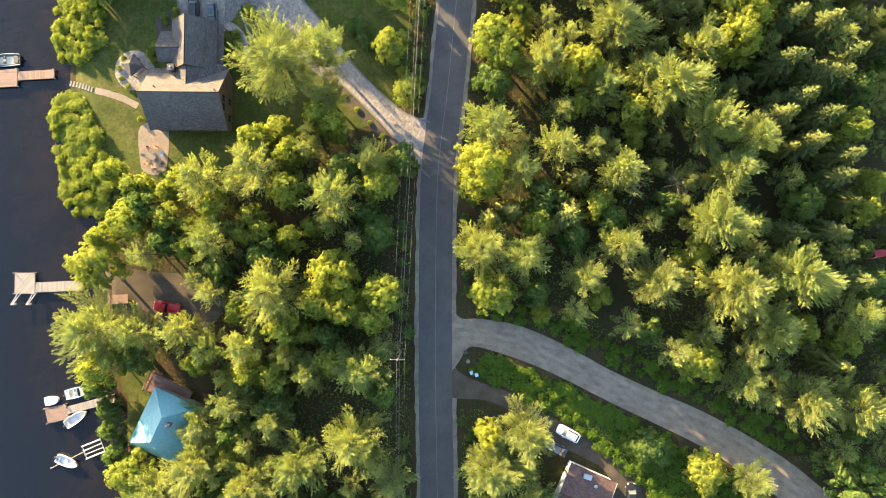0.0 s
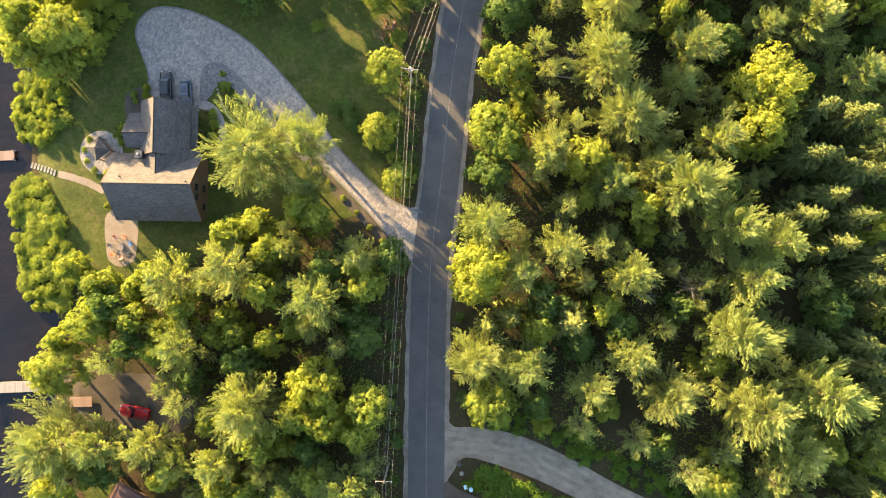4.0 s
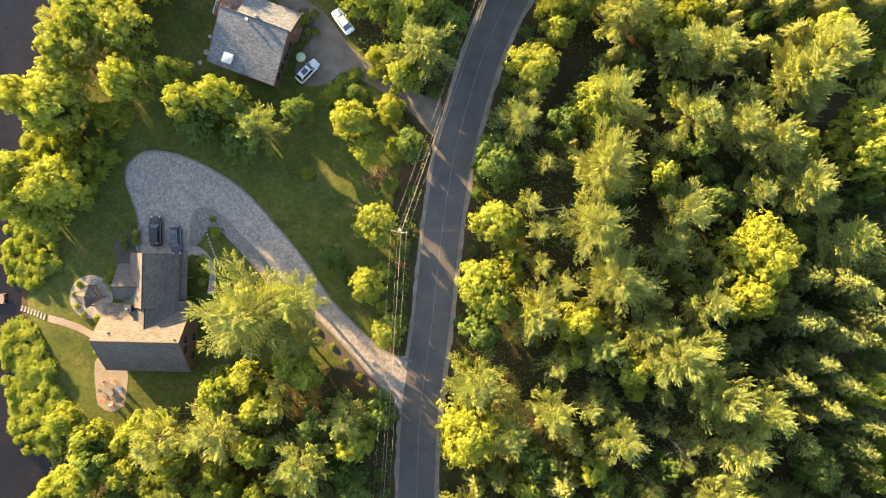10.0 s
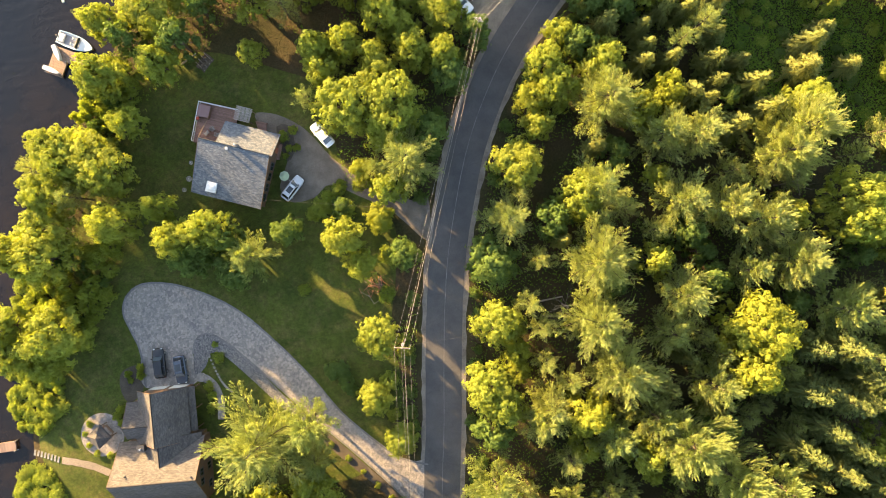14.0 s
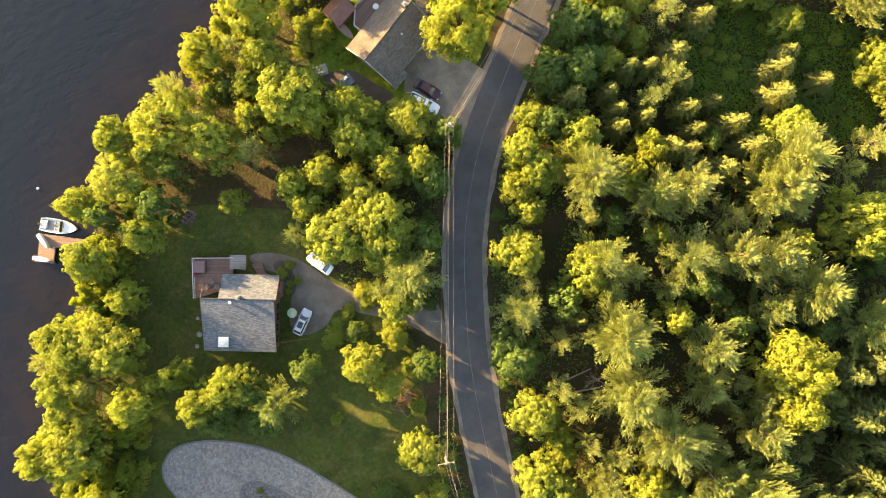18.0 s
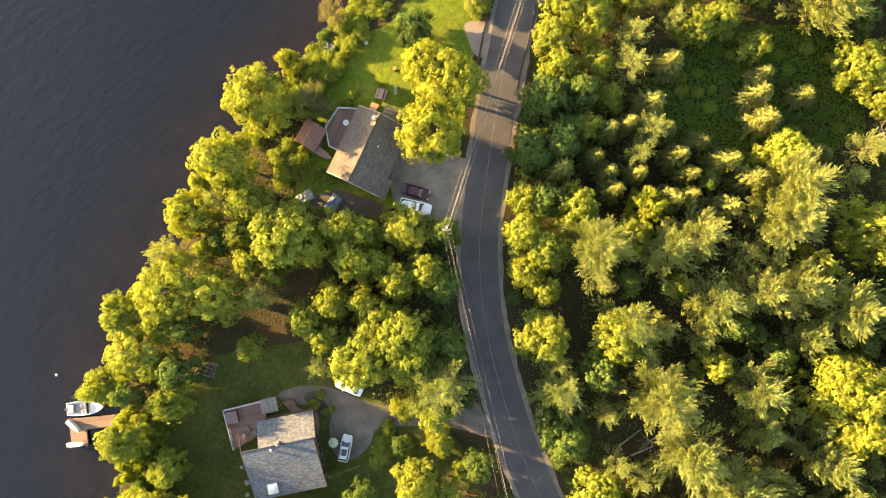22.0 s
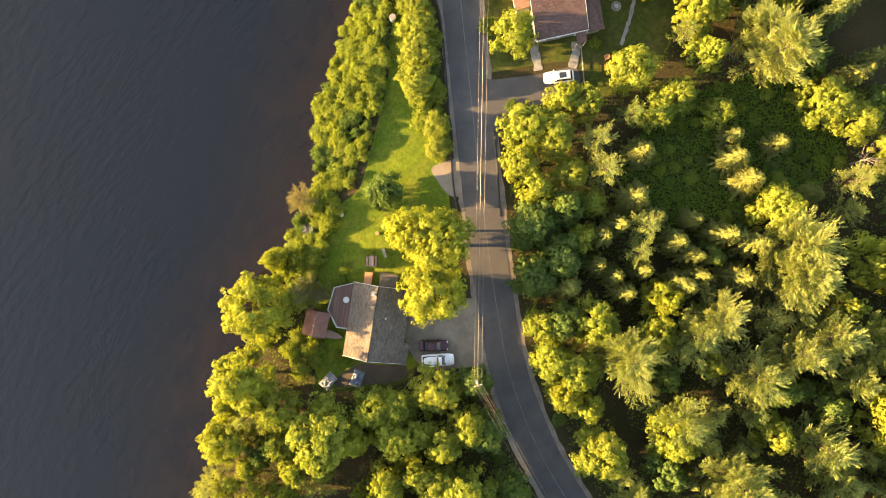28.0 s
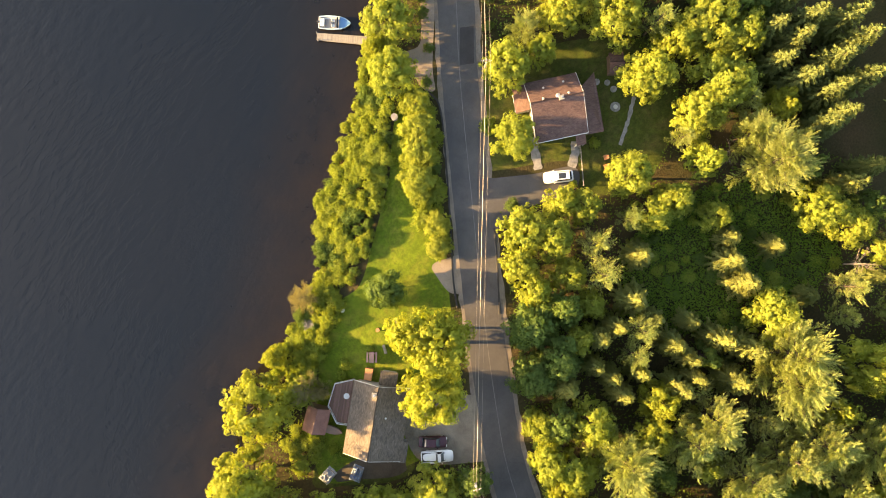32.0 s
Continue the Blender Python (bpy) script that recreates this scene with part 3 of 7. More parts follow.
for k in range(14):
    f = k / 13
    x, y = -64.9 - 7.4 * f, 31.4 + 2.3 * f + 0.25 * math.sin(3 * f)
    (x, y), = low([(x, y)])
    bm = bmesh.new()
    add_box(bm, (0, 0, 0.03), (0.36, 1.05, 0.10), 0, 0.93, 0.02)
    st = part("stepping_stone", bm, M_STONE, None)
    st.location, st.rotation_euler = (x, y, gz(x, y) + 0.02), (0, 0, -0.28 + 0.05 * math.sin(9 * k))
    tagged(st, "flat pale stepping stone set in the lawn", "stepping stone", "stepping stones to the dock")
for nm, ln in (("stone_walk", [(59.9, 125.2), (58.2, 123.0), (56.6, 120.9)]), ("stone_walk", [(64.2, 119.6), (62.8, 118.2), (60.6, 117.1)])):
    ribbon(nm, smooth_line(ln, 0.5), 0.7, -0.7, M_STONE, 0.05, "grey fieldstone walk from drive to house", "walk", 0.12)
ribbon("stone_border", smooth_line([(76.4, 117.2), (72.8, 115.3), (68.8, 113.5)], 0.5), 0.3, -0.3, M_STONE, 0.05, "low line of pale border stones in grass", "stone border", 0.12)
PINES_A = [(-50.0, -40.6, 4.8, 12.0), (-9.3, -39.5, 3.9, 9.0), (53.7, -39.5, 3.9, 9.0), (-33.3, -39.0, 5.6, 14.0), (7.9, -36.2, 6.1, 14.0), (-42.5, -35.6, 5.5, 13.0), (-24.9, -35.3, 5.6, 14.0), (-15.4, -31.3, 5.6, 15.0), (13.6, -29.8, 5.4, 15.0), (69.6, -25.9, 5.2, 14.0), (61.4, -24.6, 5.4, 14.0), (52.0, -21.9, 3.7, 11.0), (-23.7, -20.5, 3.7, 10.0), (-14.1, -19.6, 4.9, 14.0), (-27.6, -17.5, 3.0, 9.0), (-41.3, -16.3, 3.5, 11.0), (-34.0, -15.4, 4.0, 13.0), (-53.2, -13.0, 4.5, 12.0), (-45.5, -13.0, 3.8, 12.0), (-60.0, -12.8, 7.2, 13.0), (54.4, -11.9, 5.7, 16.0), (69.7, -10.1, 4.7, 14.0), (-29.0, -6.0, 6.1, 17.0), (48.3, -5.6, 6.5, 18.0)]
PINES_B = [(36.1, -4.3, 5.2, 14.0), (24.5, -3.7, 4.1, 12.0), (57.8, -3.0, 6.5, 18.0), (13.9, 0.0, 4.3, 14.0), (6.3, 1.3, 5.2, 14.0), (30.3, 1.9, 4.3, 14.0), (-40.4, 2.5, 4.5, 13.0), (45.3, 5.6, 5.9, 17.0), (-20.1, 6.1, 2.7, 11.0), (-19.0, 10.6, 5.1, 15.0), (-41.9, 13.2, 4.6, 14.0), (47.9, 14.3, 5.0, 17.0), (30.3, 14.4, 4.5, 14.0), (13.1, 14.8, 4.4, 12.0), (-32.3, 15.4, 5.1, 15.0), (-12.7, 16.6, 3.8, 12.0), (-23.6, 18.3, 2.5, 12.0), (19.5, 18.7, 4.0, 15.0), (51.4, 19.5, 4.5, 17.0), (44.1, 22.0, 5.2, 18.0), (8.1, 22.4, 4.9, 13.0), (37.6, 28.0, 6.2, 18.0), (27.4, 28.8, 4.3, 13.0), (34.2, 31.3, 4.3, 14.0)]
PINES_C = [(16.6, 32.4, 3.8, 13.0), (-28.2, 33.2, 8.2, 15.0), (-20.4, 35.4, 4.4, 14.5), (-20.6, 28.2, 3.4, 8.0), (18.0, 34.4, 4.1, 13.0), (43.4, 35.7, 4.0, 15.0), (29.2, 39.2, 6.2, 15.0), (38.0, 44.1, 3.9, 12.0), (64.7, 45.5, 5.0, 14.0), (25.9, 47.5, 5.9, 16.0), (39.9, 50.2, 5.0, 14.0), (50.5, 53.0, 3.5, 13.0), (57.3, 53.9, 5.5, 15.0), (27.0, 56.7, 6.3, 16.0), (52.7, 60.8, 5.0, 15.0), (-27.7, 62.5, 3.9, 11.0), (47.8, 63.0, 4.7, 15.0), (14.3, 64.4, 4.4, 9.0), (41.4, 64.8, 5.0, 14.0), (28.7, 68.2, 5.0, 13.0), (56.6, 70.6, 6.1, 16.0), (59.6, 74.1, 5.9, 17.0), (44.2, 75.1, 5.0, 14.0), (-0.9, 75.4, 5.0, 12.5), (39.5, 75.3, 4.9, 13.0)]
PINES_D = [(30.6, 81.4, 5.9, 15.0), (79.9, 95.2, 6.2, 16.0), (82.0, 99.9, 3.9, 12.0), (70.8, 137.8, 3.2, 8.0)]
PINES = PINES_A + PINES_B + PINES_C + PINES_D + [(-42.2, -29.4, 4.6, 10.0), (-36.8, -25.4, 4.2, 11.0), (-30.2, -28.6, 4.0, 10.0)]
MAPLES_A = [(-54.9, -38.9, 4.4, 9.0), (45.9, -38.3, 4.0, 7.0), (-38.3, -34.0, 3.4, 9.0), (45.1, -17.6, 4.6, 11.0), (-11.3, -6.7, 4.1, 12.0), (9.3, -5.8, 4.6, 11.0), (-61.6, -2.4, 5.1, 10.0), (-27.0, 3.2, 2.8, 9.0), (-32.2, 4.1, 2.6, 9.0), (-55.6, 5.9, 4.2, 10.0), (-49.1, 6.9, 3.2, 10.0), (-26.6, 17.5, 3.2, 12.0), (70.1, 22.9, 3.7, 12.0), (-6.7, 30.3, 3.0, 5.0), (9.9, 35.3, 4.2, 12.0), (-9.4, 37.3, 3.3, 7.0), (9.1, 38.3, 4.4, 12.0), (-8.1, 47.8, 3.8, 8.0), (11.6, 48.1, 4.3, 10.0), (-60.4, 53.6, 5.6, 11.0), (67.5, 59.5, 4.7, 17.0), (-10.1, 60.0, 2.9, 8.0), (66.9, 62.7, 4.3, 17.5), (-12.2, 64.7, 3.7, 10.0)]
MAPLES_B = [(-59.9, 65.3, 5.0, 14.0), (26.1, 66.5, 4.3, 12.0), (-38.4, 66.7, 3.7, 12.0), (-64.2, 66.9, 3.9, 14.0), (-33.1, 67.2, 4.0, 12.0), (-48.6, 69.5, 3.9, 13.0), (-60.6, 70.1, 4.9, 10.0), (-42.0, 72.0, 2.7, 9.0), (16.6, 72.7, 4.6, 10.0), (63.3, 73.8, 3.7, 9.0), (-60.1, 76.0, 4.3, 10.0), (83.1, 78.0, 4.0, 9.0), (-50.3, 78.6, 4.9, 11.0), (63.2, 78.6, 4.4, 12.0), (-2.9, 80.8, 4.3, 12.0), (-55.2, 80.8, 4.9, 11.0), (-51.9, 81.0, 4.6, 10.0), (-57.7, 83.3, 4.0, 10.0), (-10.5, 85.2, 5.5, 12.0), (81.5, 84.3, 4.4, 10.0), (-1.7, 84.9, 5.2, 13.0), (24.2, 85.1, 3.9, 11.0), (-45.8, 85.9, 3.1, 9.0), (31.6, 87.3, 4.2, 11.0)]
MAPLES_C = [(-4.5, 88.9, 4.2, 10.0), (22.4, 89.2, 3.5, 11.0), (6.4, 91.2, 3.5, 11.0), (1.7, 92.6, 3.5, 11.0), (25.3, 93.4, 2.7, 9.0), (-49.1, 94.1, 4.2, 10.0), (69.2, 94.9, 2.7, 8.0), (-9.0, 94.9, 3.4, 10.0), (-39.9, 95.3, 3.4, 9.0), (-24.6, 95.9, 2.4, 6.0), (-3.3, 98.7, 3.9, 12.0), (6.5, 98.9, 4.4, 9.0), (45.3, 100.4, 2.7, 7.0), (-40.0, 101.0, 3.1, 8.0), (66.9, 101.9, 3.5, 9.0), (0.6, 102.2, 3.6, 9.0), (-47.8, 103.2, 3.4, 9.0), (-40.9, 104.2, 5.7, 8.0), (-1.3, 104.5, 3.9, 10.0), (-24.2, 105.0, 4.8, 12.0), (46.4, 105.8, 3.2, 8.0), (-10.5, 107.8, 6.0, 14.0), (79.3, 108.3, 4.3, 12.0), (84.5, 108.9, 5.6, 13.0)]
MAPLES_D = [(64.9, 109.3, 4.2, 10.0), (-29.0, 110.0, 6.4, 14.0), (92.3, 110.8, 4.3, 12.0), (-39.3, 111.3, 3.6, 9.0), (55.9, 111.6, 3.2, 9.0), (49.2, 111.7, 3.9, 10.0), (42.5, 113.4, 3.3, 9.0), (-12.7, 115.6, 3.9, 11.0), (90.4, 116.5, 5.2, 13.0), (47.0, 116.7, 4.2, 10.0), (77.3, 118.2, 4.4, 13.0), (36.0, 124.4, 2.4, 3.0), (3.6, 125.8, 3.4, 5.0), (38.0, 127.5, 2.6, 4.0), (81.5, 128.0, 5.2, 12.0), (57.1, 128.0, 4.0, 9.0), (69.9, 133.6, 2.8, 9.0), (41.9, 134.6, 3.3, 5.0), (76.5, 134.9, 4.2, 11.0), (63.9, 135.5, 4.3, 11.0), (45.9, 137.6, 3.1, 5.0), (48.6, 140.0, 3.1, 5.0), (50.8, 143.3, 2.7, 4.0)]
MAPLES_E = [(52.0, 149.5, 4.4, 9.0), (52.8, 154.0, 2.3, 6.0), (57.5, 154.4, 4.9, 9.0)]
MAPLES = MAPLES_A + MAPLES_B + MAPLES_C + MAPLES_D + MAPLES_E
ALDERS_A = [(37.5, -34.8, 4.0, 5.0), (-30.1, -27.3, 4.1, 8.0), (-20.5, -14.6, 3.3, 8.0), (-49.4, 2.2, 3.3, 9.0), (-12.2, 4.2, 3.8, 8.0), (28.8, 6.2, 3.2, 10.0), (63.1, 9.1, 3.9, 10.0), (-7.2, 16.9, 3.3, 8.0), (8.4, 30.9, 3.7, 9.0), (-15.6, 41.6, 2.1, 2.0), (11.6, 58.0, 4.7, 9.0), (-3.4, 60.6, 2.9, 7.0), (-21.8, 66.4, 2.9, 6.0), (-13.0, 69.4, 1.9, 3.0), (32.4, 73.4, 2.9, 8.0), (3.0, 79.3, 3.6, 9.0), (7.4, 88.9, 3.6, 9.0), (28.4, 91.5, 3.5, 9.0), (11.5, 95.3, 3.1, 8.0), (36.2, 98.6, 4.4, 9.0), (31.1, 99.4, 4.0, 8.0), (41.5, 103.3, 3.5, 9.0), (36.6, 104.7, 4.8, 9.0), (24.5, 126.2, 3.4, 6.0)]
ALDERS = ALDERS_A
POPLARS_A = [(7.9, -30.9, 2.7, 12.0), (17.3, -10.2, 2.1, 5.0), (-17.7, -8.5, 4.1, 12.0), (-19.3, -2.9, 4.7, 14.0), (7.0, 14.2, 5.6, 14.0), (24.1, 33.1, 4.5, 13.0), (50.0, 37.4, 5.2, 14.0), (13.8, 39.9, 2.4, 7.0), (13.6, 43.0, 2.6, 8.0), (50.9, 43.6, 7.2, 16.0), (-6.4, 66.4, 2.6, 4.0), (-9.0, 75.5, 2.0, 5.0), (36.9, 79.8, 3.6, 11.0), (41.1, 82.5, 3.4, 11.0), (19.6, 83.7, 3.1, 9.0), (88.8, 99.6, 3.2, 10.0), (-7.4, 103.3, 3.4, 10.0), (18.6, 109.9, 5.5, 15.0), (23.9, 114.2, 5.7, 15.0), (23.2, 118.6, 4.1, 13.0), (-20.8, 118.9, 4.4, 11.0), (-11.5, 122.2, 5.6, 13.0), (-2.8, 129.2, 5.9, 11.0), (4.8, 132.7, 2.2, 6.0)]
ALDERS = ALDERS + [(-30.4, 65.4, 2.6, 9.5), (-35.6, 64.6, 2.4, 9.0), (-55.6, -18.4, 3.4, 6.5), (-62.6, -23.6, 2.6, 5.0), (-60.8, -27.4, 2.3, 4.0), (-60.0, -31.4, 2.4, 4.5), (-58.8, -35.4, 2.6, 5.0), (-38.0, 62.6, 3.4, 8.0), (-31.4, 60.6, 3.6, 7.0), (-16.8, 42.0, 1.6, 2.6), (-14.8, 39.8, 1.5, 2.4), (-14.0, 38.6, 1.2, 2.0)]
POPLARS = POPLARS_A
SPRUCES_A = [(70.1, -4.3, 3.6, 13.0), (68.0, 0.3, 3.4, 12.0), (59.8, 3.7, 3.1, 12.0), (67.1, 3.7, 3.3, 12.0), (21.2, 7.1, 4.1, 10.0), (67.5, 13.6, 3.1, 13.0), (68.8, 17.2, 3.1, 13.0), (63.0, 19.5, 3.1, 13.0), (56.7, 23.7, 3.0, 15.0), (64.2, 23.7, 3.0, 15.0), (60.7, 27.0, 3.2, 14.0), (64.3, 30.6, 3.2, 14.0), (67.2, 30.8, 3.1, 13.0), (62.9, 31.6, 3.1, 13.0), (57.6, 33.1, 3.2, 15.0), (60.3, 33.3, 2.9, 13.0), (68.3, 34.0, 3.2, 15.0), (64.3, 39.3, 3.2, 15.0), (58.5, 40.2, 3.2, 15.0), (70.3, 74.5, 2.2, 4.0), (51.5, 75.8, 3.0, 9.0), (56.6, 77.9, 2.8, 10.0), (47.7, 80.5, 2.1, 8.0), (44.7, 81.5, 2.8, 9.0)]
SPRUCES_B = [(54.7, 82.2, 2.5, 10.0), (49.4, 83.2, 2.1, 8.0), (64.5, 84.3, 3.0, 7.0), (72.4, 84.3, 2.3, 5.0), (54.1, 86.5, 2.0, 6.0), (49.3, 86.7, 2.5, 8.0), (38.1, 87.3, 2.3, 8.0), (42.5, 87.6, 2.1, 8.0), (65.6, 88.4, 2.7, 7.0), (39.0, 90.1, 2.1, 7.0), (68.6, 90.6, 2.2, 5.0), (50.5, 91.2, 2.2, 6.0), (92.7, 92.3, 2.9, 13.0), (90.2, 92.8, 2.9, 12.0), (38.5, 93.3, 2.1, 7.0), (98.9, 93.4, 3.0, 14.0), (32.9, 94.4, 2.5, 8.0), (45.4, 95.0, 2.1, 8.0), (42.3, 95.8, 2.3, 8.0), (50.6, 95.8, 3.0, 7.0), (94.2, 96.0, 3.0, 14.0), (102.7, 98.0, 3.0, 14.0), (98.0, 98.8, 3.0, 14.0), (56.5, 99.9, 2.7, 7.0)]
SPRUCES_C = [(92.7, 100.3, 3.0, 14.0), (104.1, 101.5, 3.0, 14.0), (92.9, 104.5, 2.9, 12.0), (96.7, 105.1, 2.9, 13.0), (100.7, 105.7, 3.1, 13.0), (95.4, 109.0, 2.9, 13.0)]
SPRUCES = SPRUCES_A + SPRUCES_B + SPRUCES_C

# ---- trees ----
def leaf_cards(pos, nrm, length, width, rnd):
    """Pointed leaf cards at pos, facing nrm with a random spin; arrays of n x 3."""
    n = len(pos)
    nrm = nrm / np.maximum(np.linalg.norm(nrm, axis=1, keepdims=True), 1e-6)
    ref = rnd.normal(size=(n, 3))
    u = np.cross(nrm, ref)
    u /= np.maximum(np.linalg.norm(u, axis=1, keepdims=True), 1e-6)
    v = np.cross(nrm, u)
    return spun_cards(pos, u, v, nrm, length, width)


def spun_cards(pos, u, v, nrm, length, width):
    """One slender triangle a leaf or needle spray: base edge and tip."""
    n = len(pos)
    L, Wd = np.broadcast_to(length, n)[:, None], np.broadcast_to(width, n)[:, None]
    a = pos - u * L * 0.45 + v * Wd * 0.5
    b = pos - u * L * 0.35 - v * Wd * 0.5
    c = pos + u * L * 0.6 - nrm * Wd * 0.1
    verts = np.stack([a, b, c], 1).reshape(-1, 3)
    return verts, np.arange(3 * n).reshape(n, 3).tolist()


def crown_mesh(name, verts, faces, material, soft=None, lean=0.28):
    """soft: one direction a leaf, towards which its shading normal leans (leaves of a clump curl together)."""
    me = bpy.data.meshes.new(name)
    me.from_pydata(verts.tolist(), [], faces)
    me.materials.append(material)
    if soft is not None:
        tri = verts.reshape(-1, 3, 3)
        own = np.cross(tri[:, 1] - tri[:, 0], tri[:, 2] - tri[:, 0])
        own /= np.maximum(np.linalg.norm(own, axis=1, keepdims=True), 1e-9)
        soft = soft / np.maximum(np.linalg.norm(soft, axis=1, keepdims=True), 1e-9)
        own *= np.where((own * soft).sum(1, keepdims=True) < 0, -1.0, 1.0)
        nn = own * (1 - lean) + soft * lean
        nn /= np.maximum(np.linalg.norm(nn, axis=1, keepdims=True), 1e-9)
        me.polygons.foreach_set("use_smooth", [True] * len(me.polygons))
        me.normals_split_custom_set_from_vertices(np.repeat(nn, 3, axis=0).tolist())
    return me


def broadleaf(name, seed, lobes, leaves, tall, mat, leaf=1.0):
    """A rounded tree of unit crown radius and height `tall`: trunk, limbs and lobes built of small leaf clumps with gaps."""
    rnd = np.random.default_rng(seed)
    pos, nrm, big, lobe = [], [], [], []
    bm = bmesh.new()
    tube(bm, (0, 0, -0.05), (0.02, 0.01, tall * 0.45), 0.055, 0.04, 7)
    tube(bm, (0.02, 0.01, tall * 0.45), (0, 0.02, tall * 0.8), 0.04, 0.015, 6)
    flat = np.array([1, 1, 0.95 * min(1.4, tall * 0.5)])
    lop = rnd.uniform(-0.12, 0.12, 2)
    for i in range(lobes):
        ring = 0 if i < 2 else (1 if i < 2 + (lobes - 2) // 2 else 2)
        ang = i * 2.399 + rnd.uniform(-0.45, 0.45)
        rr = (0.12, 0.46, 0.68)[ring] * rnd.uniform(0.78, 1.18)
        zz = tall * ((0.80, 0.64, 0.34)[ring] + rnd.uniform(-0.07, 0.08))
        c = np.array([rr * math.cos(ang) + lop[0], rr * math.sin(ang) + lop[1], zz])
        size = (0.40, 0.39, 0.39)[ring] * rnd.uniform(0.62, 1.25) * (18 / max(lobes, 18)) ** 0.33
        n = int(leaves / lobes * (size / 0.35) ** 2)
        m = max(7, int(21 * (size / 0.35) ** 2))
        cd = rnd.normal(size=(m, 3))
        cd /= np.linalg.norm(cd, axis=1, keepdims=True)
        cd[:, 2] = np.where(cd[:, 2] < -0.3, -cd[:, 2], cd[:, 2])
        reach = rnd.uniform(0.60, 1.04, m)
        spread_ = rnd.uniform(0.19, 0.34, m)
        which = rnd.integers(0, m, n)
        d = rnd.normal(size=(n, 3))
        d /= np.linalg.norm(d, axis=1, keepdims=True)
        k = cd[which]
        d = np.where(((d * k).sum(1) < -0.25)[:, None], -d, d)
        inner = rnd.uniform(size=n) < 0.13
        p = c + size * flat * (k * reach[which][:, None] * np.where(inner, 0.6, 1.0)[:, None] + d * (spread_[which] * rnd.uniform(0.78, 1.0, n))[:, None])
        big.append(np.where(inner, 2.6, 1.0))
        pos.append(p)
        nrm.append(d * 1.0 + k * 0.35 + rnd.normal(size=(n, 3)) * 0.35)
        lobe.append(d * 1.1 + k * 0.5 + 0.25 * p / np.maximum(np.linalg.norm(p, axis=1, keepdims=True), 1e-6))
        st = Vector((0, 0, tall * rnd.uniform(0.25, 0.45)))
        tube(bm, st, Vector(c * [0.85, 0.85, 0.97]), 0.022, 0.008, 5)
    pos, nrm = np.concatenate(pos), np.concatenate(nrm)
    ln = rnd.uniform(0.045, 0.085, len(pos)) * np.concatenate(big) * leaf
    v, f = leaf_cards(pos, nrm, ln, ln * 0.85, rnd)
    trunk = bpy.data.meshes.new("trunk")
    bm.to_mesh(trunk)
    bm.free()
    trunk.materials.append(M_BARK)
    return trunk, crown_mesh("crown", v, f, mat, np.concatenate(lobe), 0.6)


